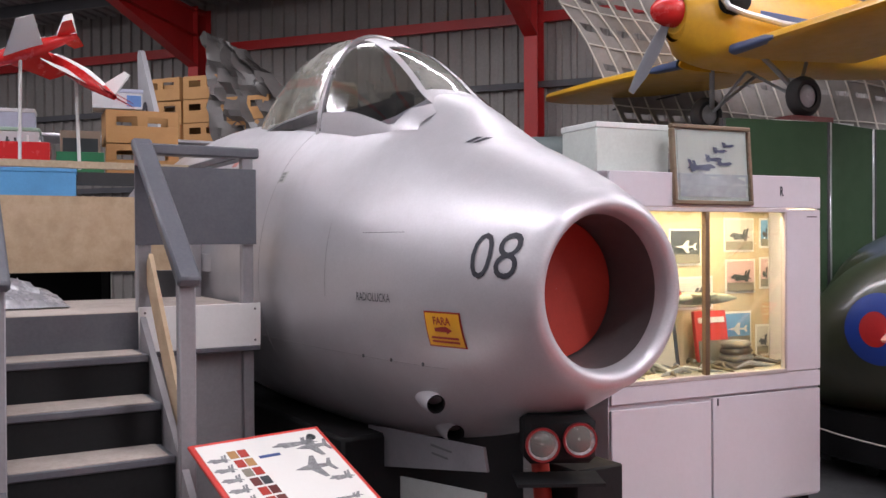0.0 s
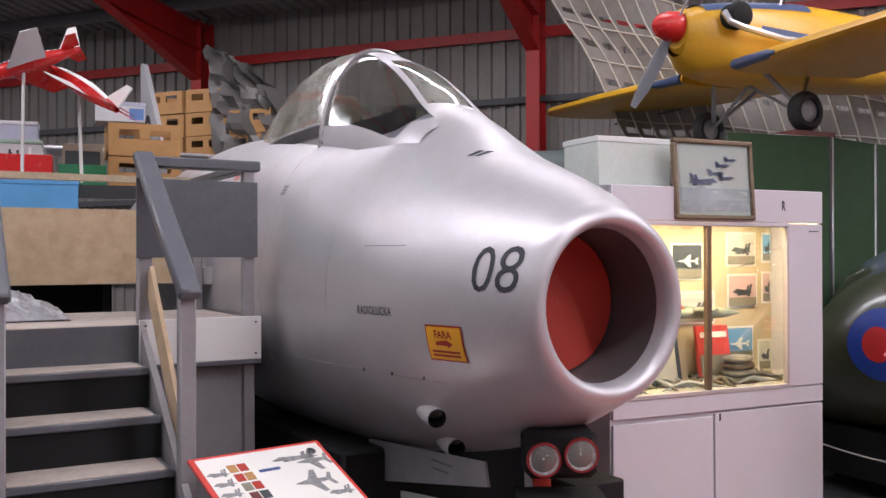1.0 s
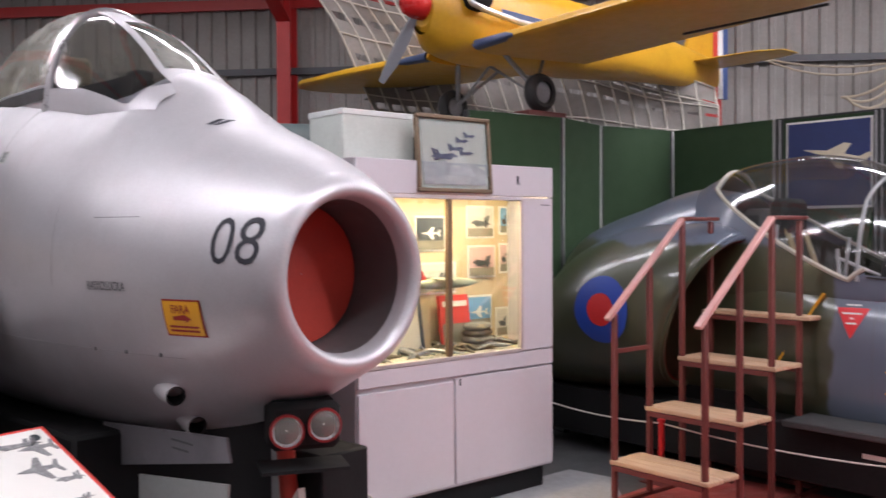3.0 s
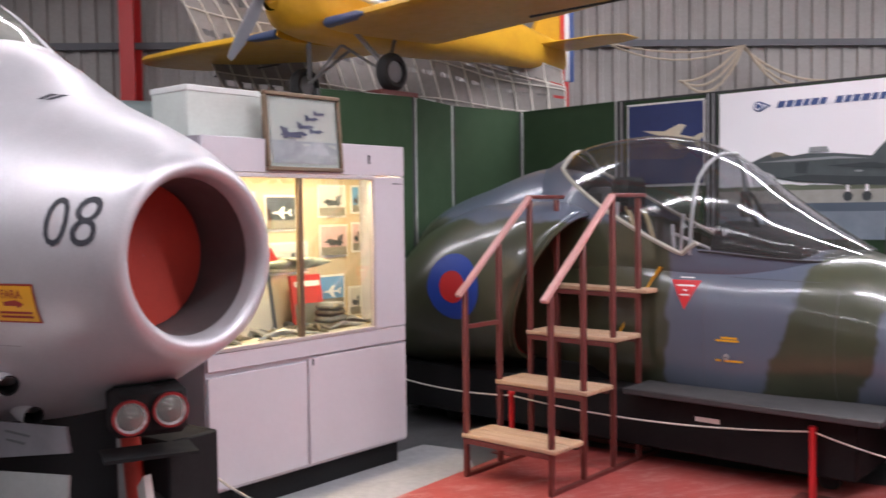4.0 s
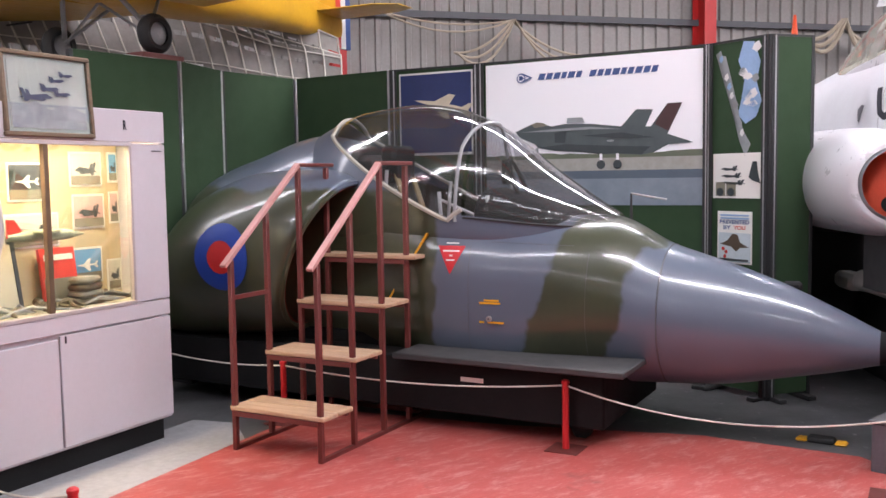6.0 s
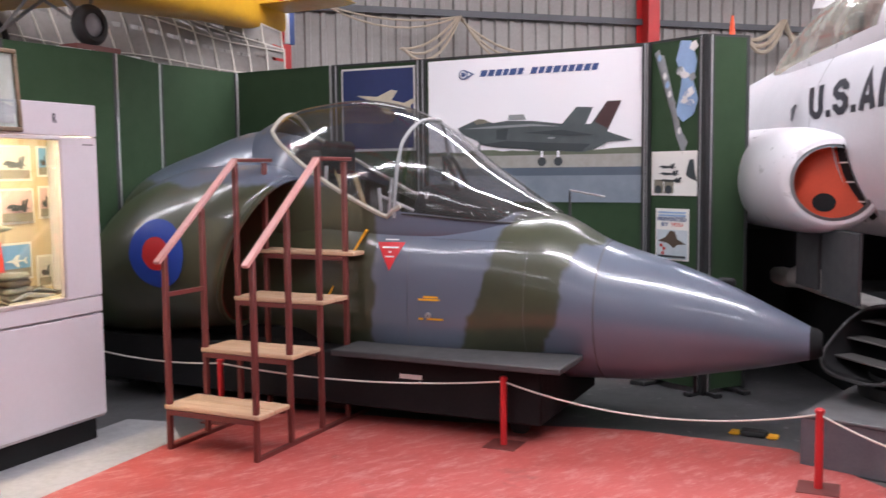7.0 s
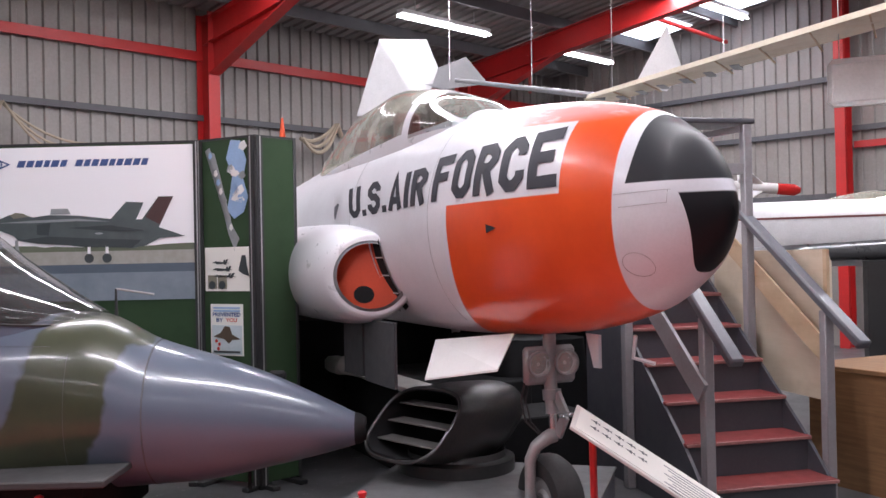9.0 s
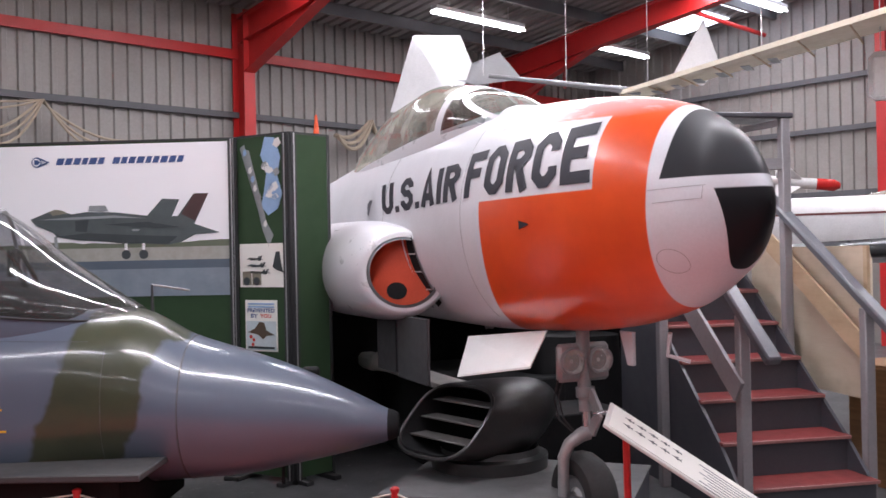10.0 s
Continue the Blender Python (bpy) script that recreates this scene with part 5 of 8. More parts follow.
def dark_filler(m, w, d, h, label):
    """A black mass added to darken a gap, top slumped and sides creased."""
    t = thing("dark_filler", m, label, "covered stack", "covered stacks")
    bm, n, rows = bmesh.new(), 40, []
    for k in range(7):
        f = k / 6
        ring = []
        for i in range(n):
            a = i / n * math.tau
            c, s = math.cos(a), math.sin(a)
            fold = 1 + 0.05 * noise.noise((c * 3, s * 3, f * 2)) * (1.4 - f)
            x = math.copysign(abs(c) ** 0.35, c) * w / 2 * fold * (1 - 0.12 * f)
            y = math.copysign(abs(s) ** 0.35, s) * d / 2 * fold * (1 - 0.12 * f)
            ring.append(bm.verts.new((x, y, h * f ** 0.8 * (1 - 0.06 * noise.noise((c * 2, s * 2, 5)) * f))))
        rows.append(ring)
    for a, b in zip(rows, rows[1:]):
        for i in range(n):
            bm.faces.new((a[i], a[(i + 1) % n], b[(i + 1) % n], b[i]))
    bm.faces.new(rows[-1])
    part("dark_skin", bm, BLACK, t)
    return t


# black masses added so the gaps behind and under the trainer stay dark
dark_filler(JET_T @ pose(-4.3, -0.75, 0), 1.1, 0.9, 1.0, "dark mass added for the gloom behind the trainer's intake")
dark_filler(JET_T @ pose(-3.2, 0.75, 0), 1.2, 0.9, 0.85, "dark mass added for the gloom under the trainer")
dark_filler(JET_T @ pose(-4.9, 0.65, 0), 1.7, 1.3, 1.3, "tall dark mass added to hide the pale wall behind the trainer")
part("cream_cloth", boxed(-4.2, -3.5, -0.62, -0.48, 0.60, 0.72, bevel=0.03), PLY_WHITE, ob)

# ---- exhibition boards ----
SKY_GREY, PHOTO_DARK, PHOTO_TAN, PHOTO_BLUE = plain("photo_sky", (0.93, 0.915, 0.95), 0.35), paint("photo_dark", (0.045, 0.055, 0.06), 0.4, bump=0), paint("photo_tan", (0.24, 0.22, 0.17), 0.4, bump=0), paint("photo_blue", (0.10, 0.13, 0.17), 0.4, bump=0)
NAVY, PALE_BLUE, LOGO_BLUE = paint("poster_navy", (0.015, 0.03, 0.13), 0.4, bump=0), paint("pale_blue", (0.30, 0.45, 0.68), 0.45, bump=0), plain("logo_blue", (0.05, 0.09, 0.25), 0.5)
CREAM = paint("cream", (0.66, 0.58, 0.44), 0.6, bump=0)
PHOTO_GREY = paint("photo_grey", (0.30, 0.32, 0.33), 0.45, (0.20, 0.21, 0.22), 0.6, 0, 30, 12, 0)
POSTER_RED = plain("poster_red", (0.60, 0.05, 0.04), 0.45)
UPRIGHT = Matrix(((1, 0, 0, 0), (0, 0, 1, 0), (0, 1, 0, 0), (0, 0, 0, 1)))  # outline x, y becomes x, z


def flat(parent, name, pts, y, material, label="", thick=0.002):
    """A thin printed shape standing in local x, z, facing -y."""
    return part(name, slab(bmesh.new(), pts, y - thick, y, UPRIGHT), material, parent, label, False)


def quad(x0, z0, x1, z1):
    return [(x0, z0), (x1, z0), (x1, z1), (x0, z1)]


def round_pts(cx, cz, r, n=16):
    return [(cx + r * math.cos(k * math.tau / n), cz + r * math.sin(k * math.tau / n)) for k in range(n)]


def jet_outline(x, z, w, h, pts):
    return [(x + w * a, z + h * b) for a, b in pts]


JET_SIDE = [(0, 0.42), (0.13, 0.56), (0.16, 0.66), (0.36, 0.60), (0.60, 0.52), (0.66, 0.52), (0.71, 0.90), (0.80, 0.92), (0.75, 0.52), (0.79, 0.62), (0.86, 1.0), (0.95, 1.0), (0.87, 0.42), (1.0, 0.22), (0.84, 0.27), (0.85, 0.02), (0.73, 0.0), (0.69, 0.16), (0.33, 0.10), (0.23, 0.10), (0.21, 0.28), (0.05, 0.32)]
JET_TOP = [(0, 0.5), (0.15, 0.55), (0.35, 0.60), (0.55, 0.95), (0.66, 0.95), (0.60, 0.58), (0.82, 0.56), (0.92, 0.75), (1.0, 0.74), (0.93, 0.5), (1.0, 0.26), (0.92, 0.25), (0.82, 0.44), (0.60, 0.42), (0.66, 0.05), (0.55, 0.05), (0.35, 0.40), (0.15, 0.45)]
BOARD_PTS = [(1.84, 6.02), (2.66, 6.30), (3.16, 6.72), (3.93, 6.98), (4.28, 6.05), (4.62, 5.33), (5.29, 3.76), (5.26, 3.28), (5.56, 3.17)]
boards = []
for i, (a, b) in enumerate(zip(BOARD_PTS, BOARD_PTS[1:])):
    d = Vector((b[0] - a[0], b[1] - a[1], 0))
    tx = {5: ", carrying a large aircraft poster", 6: ", with three pinned posters", 4: ", with a navy poster"}.get(i, "")
    t = thing("display_board", frame_at(a[0], a[1], d.x, d.y), "dark green felt exhibition board" + tx, "display board", "boards")
    L = d.length
    part("felt_panel", boxed(0.02, L - 0.02, 0, 0.035, 0.04, 2.285), BOARD_GREEN, t, smooth=False)
    for x in (0.010, L - 0.010):
        part("edge_post", boxed(x - 0.012, x + 0.012, -0.006, 0.042, 0, 2.30, bevel=0.003), ALU if i in (1, 3) else DARK_EDGE, t)
    part("top_rail", boxed(0.02, L - 0.02, -0.003, 0.038, 2.285, 2.30), DARK_EDGE if i > 3 else BOARD_GREEN, t)
    for x in (0.05, L - 0.05):
        part("foot", boxed(x - 0.03, x + 0.03, -0.10, 0.14, 0, 0.03, bevel=0.005), DARK_EDGE, t)
    boards.append((t, L))
t, L = boards[4]
nav = flat(t, "navy_poster", quad(0.09, 1.62, L - 0.06, 2.26), -0.002, PAPER, "navy poster of a white aircraft")
flat(nav, "print", quad(0.105, 1.64, L - 0.075, 2.245), -0.006, NAVY)
flat(nav, "aircraft_print", [(0.20 + 0.50 * a + 0.06 * b, 1.90 + 0.20 * b - 0.10 * a + 0.05) for a, b in JET_TOP], -0.010, CREAM)
flat(nav, "belly_print", [(0.26 + 0.36 * a, 1.96 + 0.03 * b - 0.06 * a + 0.03) for a, b in JET_SIDE], -0.013, PHOTO_TAN)
for x in (0.045, L - 0.035):
    part("wide_post", boxed(x - 0.022, x + 0.022, -0.012, -0.004, 0.03, 2.29), DARK_EDGE, t)
    part("post_strip", boxed(x - 0.005, x + 0.005, -0.018, -0.013, 0.03, 2.29), ALU, t)
t, L = boards[5]
X0, X1, Z0, Z1 = 0.05, L - 0.035, 1.235, 2.275
PW, PH = X1 - X0, Z1 - Z0
for k, xs in ((5, (0.012, L - 0.012)), (6, (0.018, 0.455)), (7, (0.02,))):
    for x in xs:
        part("wide_post", boxed(x - 0.022, x + 0.022, -0.022, -0.008, 0.03, 2.29), DARK_EDGE, boards[k][0])
        part("post_strip", boxed(x - 0.004, x + 0.004, -0.027, -0.023, 0.03, 2.29), ALU, boards[k][0])
ps = flat(t, "large_poster", quad(X0, Z0, X1, Z1), -0.003, SKY_GREY, "large white aircraft poster with a blue logo")


def at_poster(pts, y, name, material):
    return flat(ps, name, [(X0 + PW * a, Z0 + PH * b) for a, b in pts], y, material)


at_poster(quad(0, 0, 1, 0.20), -0.005, "apron_print", paint("photo_apron", (0.24, 0.28, 0.33), 0.4, (0.13, 0.16, 0.20), 0.7, 0, 9, 3, 0))
at_poster(quad(0, 0.18, 1, 0.235), -0.006, "shadow_print", PHOTO_BLUE)
at_poster(quad(0, 0.235, 1, 0.335), -0.005, "grass_print", paint("photo_grass", (0.40, 0.39, 0.36), 0.4, (0.26, 0.25, 0.20), 0.7, 0, 20, 8, 0))
rr = random.Random(4)
at_poster([(0, 0.32)] + [(k / 24, 0.345 + rr.random() * 0.02) for k in range(25)] + [(1, 0.32)], -0.006, "tree_line_print", paint("photo_green", (0.14, 0.16, 0.11), 0.5, bump=0))
POSTER_JET = [(0, 0.55), (0.06, 0.64), (0.10, 0.70), (0.17, 0.70), (0.22, 0.64), (0.30, 0.68), (0.45, 0.66), (0.62, 0.58), (0.70, 0.91), (0.79, 0.89), (0.75, 0.56), (0.78, 0.56), (0.867, 1.0), (0.943, 1.0), (0.867, 0.40), (1.0, 0.22), (0.87, 0.19), (0.80, 0.05), (0.73, 0.0), (0.60, 0.03), (0.5, 0.03), (0.40, 0.08), (0.25, 0.12), (0.14, 0.19), (0.12, 0.28), (0.03, 0.42)]
JM = paint("photo_slate", (0.085, 0.105, 0.11), 0.4, (0.05, 0.06, 0.065), 0.5, 0, 14, 6, 0)
def jet_print(name, pts, y, material):
    at_poster(jet_outline(0.15, 0.335, 0.81, 0.33, pts), y, name, material)


jet_print("aircraft_print", POSTER_JET, -0.008, JM)
jet_print("tail_print", [(0.80, 0.60), (0.866, 0.99), (0.942, 0.99), (0.872, 0.46), (0.84, 0.52)], -0.011, paint("photo_maroon", (0.075, 0.035, 0.035), 0.4, bump=0))
jet_print("door_print", [(0.31, 0.69), (0.315, 0.80), (0.40, 0.80), (0.415, 0.69)], -0.011, PHOTO_GREY)
jet_print("canopy_print", [(0.10, 0.69), (0.13, 0.74), (0.17, 0.72), (0.20, 0.66), (0.12, 0.62)], -0.011, PHOTO_TAN)
jet_print("intake_print", [(0.24, 0.50), (0.31, 0.52), (0.30, 0.28), (0.24, 0.30)], -0.011, PHOTO_DARK)
jet_print("belly_print", [(0.14, 0.20), (0.30, 0.26), (0.55, 0.20), (0.78, 0.16), (0.73, 0.01), (0.60, 0.04), (0.5, 0.04), (0.40, 0.09), (0.25, 0.13)], -0.010, PHOTO_DARK)
jet_print("wing_print", [(0.40, 0.42), (0.62, 0.46), (0.80, 0.34), (0.66, 0.33)], -0.013, PHOTO_DARK)
jet_print("sheen_print", [(0.04, 0.54), (0.22, 0.58), (0.45, 0.60), (0.62, 0.53), (0.45, 0.55), (0.22, 0.53)], -0.013, PHOTO_GREY)
jet_print("gear_print", [(0.125, 0.20), (0.14, 0.20), (0.15, -0.14), (0.128, -0.14)], -0.010, PHOTO_GREY)
jet_print("star_print", round_pts(0.56, 0.30, 0.022, 8), -0.013, PHOTO_GREY)
for cx, r in ((0.56, 0.026), (0.635, 0.026)):
    at_poster([(cx + a, 0.275 + b * PW / PH) for a, b in round_pts(0, 0, r * 0.75)], -0.010, "wheel_print", PHOTO_DARK)
    at_poster(quad(cx - 0.006, 0.29, cx + 0.006, 0.36), -0.009, "leg_print", SKY_GREY)
lg = at_poster([(0.18 + a, 0.892 + b * PW / PH) for a, b in round_pts(0, 0, 0.022)], -0.006, "logo_ring", LOGO_BLUE)
at_poster([(0.18 + a, 0.892 + b * PW / PH) for a, b in round_pts(0, 0, 0.017)], -0.009, "logo_disc", SKY_GREY)
at_poster([(0.172, 0.877), (0.172, 0.907), (0.186, 0.907), (0.196, 0.892), (0.186, 0.877)], -0.012, "logo_core", LOGO_BLUE)
at_poster([(0.186, 0.857), (0.186, 0.867), (0.224, 0.892), (0.186, 0.917), (0.186, 0.927), (0.238, 0.892)], -0.012, "logo_arrow", LOGO_BLUE)
x = 0.262
for w in [0.030, 0.028, 0.028, 0.022, 0.030, 0.024] + [0.0] + [0.028, 0.024, 0.026, 0.030, 0.022, 0.024, 0.028, 0.026, 0.024]:
    if w:
        at_poster([(x, 0.872), (x + w, 0.872), (x + w + 0.010, 0.915), (x + 0.010, 0.915)], -0.006, "logo_bar", LOGO_BLUE)
        x += w + 0.0085
    else:
        x += 0.03
t, L = boards[6]
bp = flat(t, "cutaway_poster", [(0.06, 2.22), (0.10, 2.24), (0.16, 1.98), (0.25, 1.66), (0.30, 1.55), (0.34, 1.63), (0.28, 1.72), (0.20, 2.0), (0.14, 2.2)], -0.003, PHOTO_GREY, "cut-out aircraft print in grey and white")
flat(t, "cutaway_print", [(0.24, 1.82), (0.30, 1.76), (0.38, 1.80), (0.42, 1.90), (0.38, 2.02), (0.41, 2.14), (0.36, 2.27), (0.28, 2.28), (0.24, 2.16), (0.29, 2.05), (0.27, 1.93)], -0.003, PALE_BLUE, "cut-out pale blue aircraft print")
for k in range(14):
    cx, cz = 0.27 + rr.random() * 0.12, 1.82 + rr.random() * 0.42
    flat(t, "print_patch", jet_outline(cx - 0.03, cz - 0.02, 0.05 + rr.random() * 0.03, 0.04 + rr.random() * 0.03, [(0, 0.3), (0.5, 0), (1, 0.4), (0.7, 1), (0.2, 0.8)]), -0.006, rr.choice([WHITE, WHITE, PALE_BLUE, PHOTO_GREY, PALE_BLUE]))
for k in range(10):
    f = k / 9
    flat(t, "print_patch", jet_outline(0.09 + 0.19 * f, 2.16 - 0.54 * f, 0.03 + rr.random() * 0.02, 0.05, [(0, 0.3), (0.5, 0), (1, 0.4), (0.7, 1), (0.2, 0.8)]), -0.006, rr.choice([WHITE, PHOTO_GREY, WHITE, PALE_BLUE, TUBE_GREY]))
sh = flat(t, "print_sheet", quad(0.045, 1.285, 0.435, 1.575), -0.003, PAPER, "white sheet of small aircraft pictures")
for k in range(3):
    flat(sh, "small_print", jet_outline(0.11, 1.46 - 0.045 * k, 0.14 + 0.03 * k, 0.035, JET_SIDE), -0.006, PHOTO_DARK)
flat(sh, "small_print", [(0.33, 1.42), (0.36, 1.52), (0.39, 1.52), (0.40, 1.45), (0.42, 1.38), (0.39, 1.39), (0.36, 1.40)], -0.006, PHOTO_DARK)
for x in (0.07, 0.155):
    flat(sh, "small_print", quad(x, 1.30, x + 0.075, 1.39), -0.006, PHOTO_TAN)
    flat(sh, "small_print", round_pts(x + 0.037, 1.325, 0.028, 12), -0.009, PHOTO_DARK)
py = flat(t, "safety_poster", quad(0.085, 0.86, 0.36, 1.20), -0.003, PAPER, "safety poster with blue and red words and a jet")
flat(py, "tint", quad(0.095, 0.87, 0.35, 1.06), -0.006, paint("poster_pale", (0.55, 0.62, 0.66), 0.5, bump=0))
for z in (1.175, 1.155):
    flat(py, "text_line", quad(0.11, z - 0.006, 0.335, z + 0.005), -0.006, PALE_BLUE)
for word, z, x, w, mt in (("PREVENTED", 1.118, 0.105, 0.235, LOGO_BLUE), ("BY", 1.082, 0.135, 0.06, LOGO_BLUE), ("YOU", 1.082, 0.215, 0.095, POSTER_RED)):
    bm = fitted(lettering(word, 0.04, 0.001), w, 0.026)
    bmesh.ops.transform(bm, matrix=Matrix(((1, 0, 0, x), (0, 0, 1, -0.0075), (0, 1, 0, z), (0, 0, 0, 1))), verts=bm.verts)
    part("word", bm, mt, py)
flat(py, "aircraft_print", [(0.11, 0.985), (0.17, 1.01), (0.21, 1.055), (0.25, 1.05), (0.27, 1.0), (0.34, 0.97), (0.27, 0.965), (0.24, 0.94), (0.20, 0.97)], -0.009, paint("print_brown", (0.10, 0.07, 0.05), 0.5, bump=0))
for x, z in ((0.135, 0.955), (0.16, 0.935), (0.15, 0.905)):
    flat(py, "small_print", round_pts(x, z, 0.012, 10), -0.009, POSTER_RED)
flat(py, "text_line", quad(0.11, 0.878, 0.335, 0.892), -0.009, PHOTO_DARK)

# ---- display case: x to the left along its front, y towards the walkway ----
CASE = frame_at(2.02, 4.92, -0.90, -0.43)
case = thing("display_case", CASE, "white wooden display case with a lit glazed window", "display case")
W = 1.37
part("lower_cabinet", boxed(0, W, -0.40, -0.012, 0.13, 0.80), CASE_WHITE, case, smooth=False)
part("lower_door", boxed(0.004, 0.745, -0.010, 0.008, 0.145, 0.705, bevel=0.004), CASE_WHITE, case)
part("lower_door", boxed(0.755, W - 0.006, -0.010, 0.008, 0.145, 0.69, bevel=0.004), CASE_WHITE, case)
part("apron", boxed(0.004, W - 0.004, -0.010, 0.009, 0.715, 0.80, bevel=0.003), CASE_WHITE, case)
part("keyhole", boxed(0.712, 0.720, 0.008, 0.012, 0.665, 0.70), INK, case)
part("plinth", boxed(0.03, W - 0.03, -0.38, -0.05, 0, 0.13), BLACK, case, "dark recessed plinth")
part("side_wall", boxed(0, 0.02, -0.40, -0.012, 0.80, 1.83), CASE_WHITE, case)
part("side_wall", boxed(W - 0.02, W, -0.40, -0.012, 0.80, 1.83), CASE_WHITE, case)
part("stile", boxed(0.0, 0.245, -0.012, 0.008, 0.805, 1.655, bevel=0.004), CASE_WHITE, case)
part("stile", boxed(1.325, W, -0.012, 0.008, 0.805, 1.655, bevel=0.004), CASE_WHITE, case)
part("fascia", boxed(0.0, W, -0.012, 0.010, 1.662, 1.83, bevel=0.004), CASE_WHITE, case)
part("top_board", boxed(0, W, -0.40, -0.012, 1.80, 1.829), CASE_WHITE, case)
part("back_panel", boxed(0.02, W - 0.02, -0.36, -0.34, 0.80, 1.80), paint("case_buff", (0.62, 0.50, 0.32), 0.7, bump=0), case, "buff lining board")
part("window_floor", boxed(0.02, W - 0.02, -0.34, -0.012, 0.80, 0.815), CREAM, case)
for a in ((0.245, 1.325, -0.02, 0.014, 0.800, 0.822), (0.245, 1.325, -0.02, 0.014, 1.640, 1.660), (0.245, 0.262, -0.02, 0.014, 0.822, 1.640), (1.308, 1.325, -0.02, 0.014, 0.822, 1.640)):
    part("window_trim", boxed(*a, bevel=0.003), paint("trim_grey", (0.42, 0.38, 0.37), 0.4) if a[4] < 0.9 else CASE_WHITE, case)
part("mullion", boxed(0.765, 0.795, -0.018, 0.012, 0.822, 1.640, bevel=0.003), paint("mullion_bronze", (0.20, 0.14, 0.09), 0.4, metal=0.5), case)
for x0, x1, y in ((0.262, 0.766, -0.004), (0.794, 1.308, -0.008)):
    pane = part("pane", boxed(x0, x1, y - 0.002, y + 0.002, 0.822, 1.640), GLASS, case, smooth=False)
    pane.visible_shadow = False
part("label_slot", boxed(0.03, 0.10, 0.008, 0.012, 1.615, 1.62), INK, case)
part("lamp_tube", tube(bmesh.new(), [(0.15, -0.08, 1.765), (1.3, -0.08, 1.765)], 0.016, 8), glow("warm_tube", (1.0, 0.76, 0.42), 10.0), case, "lit warm tube behind the fascia")
bm = fitted(lettering("R", 0.05, 0.002), 0.026, 0.05)
bmesh.ops.transform(bm, matrix=Matrix(((-1, 0, 0, 0.295), (0, 0, 1, 0.0125), (0, 1, 0, 1.725), (0, 0, 0, 1))), verts=bm.verts)
part("letter_label", bm, INK, case)
la = bpy.data.lights.new("case_lamp", "AREA")
la.shape, la.size, la.size_y, la.energy, la.color = "RECTANGLE", 1.1, 0.05, 27.0, (1.0, 0.76, 0.46)
ob = new("case_lamp", la)
ob.matrix_world = CASE @ pose(0.73, -0.08, 1.745, 18, 0, 0)


def case_flat(name, x0, x1, z0, z1, sky, sub, label):
    """A pinned photograph on the case's lining."""
    t = thing(name, CASE @ pose(0, -0.338, 0, 0, 0, 180), label, "photograph", "photographs in the case")
    flat(t, "sheet", quad(-x1, z0, -x0, z1), -0.002, PAPER)
    b = 0.012
    flat(t, "sky_print", quad(-x1 + b, z0 + b, -x0 - b, z1 - b), -0.005, sky)
    w, h = x1 - x0 - 2 * b, z1 - z0 - 2 * b
    flat(t, "ground_print", quad(-x1 + b, z0 + b, -x0 - b, z0 + b + h * 0.28), -0.007, PHOTO_TAN)
    flat(t, "aircraft_print", jet_outline(-x1 + b + w * 0.12, z0 + b + h * 0.30, w * 0.76, h * 0.42, JET_SIDE if sub else JET_TOP), -0.010, PHOTO_DARK if sub else WHITE)
    return t


PH_BLUE, PH_PINK, PH_GREY = plain("photo_sky_blue", (0.16, 0.36, 0.62), 0.4), plain("photo_pink", (0.62, 0.42, 0.42), 0.4), plain("photo_pale", (0.6, 0.58, 0.54), 0.4)
case_flat("photograph", 0.14, 0.36, 1.43, 1.62, PH_GREY, True, "pinned photograph of an aircraft on a pale field")
case_flat("photograph", 0.13, 0.35, 1.20, 1.39, PH_PINK, True, "pinned pinkish photograph of a parked aircraft")
case_flat("photograph", 0.16, 0.38, 0.90, 1.10, PH_BLUE, False, "pinned photograph of an aircraft in a blue sky")
case_flat("photograph", -0.0 + 0.025, 0.10, 1.45, 1.62, PH_BLUE, True, "narrow pinned photograph of an aircraft")
case_flat("photograph", 0.025, 0.10, 1.22, 1.40, PH_PINK, True, "narrow pinned pinkish photograph")
case_flat("photograph", 0.025, 0.13, 0.84, 1.02, PH_GREY, True, "pinned pale photograph low in the case")
case_flat("photograph", 0.52, 0.74, 1.36, 1.56, PHOTO_DARK, False, "pinned dark photograph of an aircraft")
case_flat("photograph", 0.44, 0.78, 1.12, 1.30, PH_GREY, True, "wide pale print of an aircraft")
case_flat("photograph", 0.80, 1.05, 1.36, 1.58, PH_GREY, True, "pinned pale photograph of an aircraft")
bk = thing("red_book", CASE @ pose(0.50, -0.26, 0.816, 0, 0, 180), "red covered book propped against the lining", "book")
part("cover", boxed(-0.11, 0.11, -0.012, 0.012, 0, 0.30, pose(0, 0, 0, -8), 0.002), POSTER_RED, bk)
part("title_bar", boxed(-0.09, 0.09, -0.018, -0.014, 0.235, 0.265, pose(0, 0, 0, -8)), PAPER, bk)
part("picture", boxed(-0.10, 0.10, -0.017, -0.0135, 0.02, 0.14, pose(0, 0, 0, -8)), PHOTO_TAN, bk)
ob = thing("model_aircraft", CASE @ pose(0.66, -0.16, 1.19, 0, 0, 178), "pale green model jet on a tall stand", "model aircraft")
ml = Loft([(-0.22, 0, 0.006, 0.006, 0.006, 2), (-0.1, 0, 0.026, 0.03, 0.026, 2), (0.05, 0, 0.034, 0.036, 0.03, 2), (0.22, 0, 0.014, 0.016, 0.016, 2)])
part("body", ml.grid(bmesh.new(), span(-0.22, 0.22, 12), [k * 24 for k in range(15)], close=True), paint("model_green", (0.33, 0.34, 0.24), 0.5), ob)
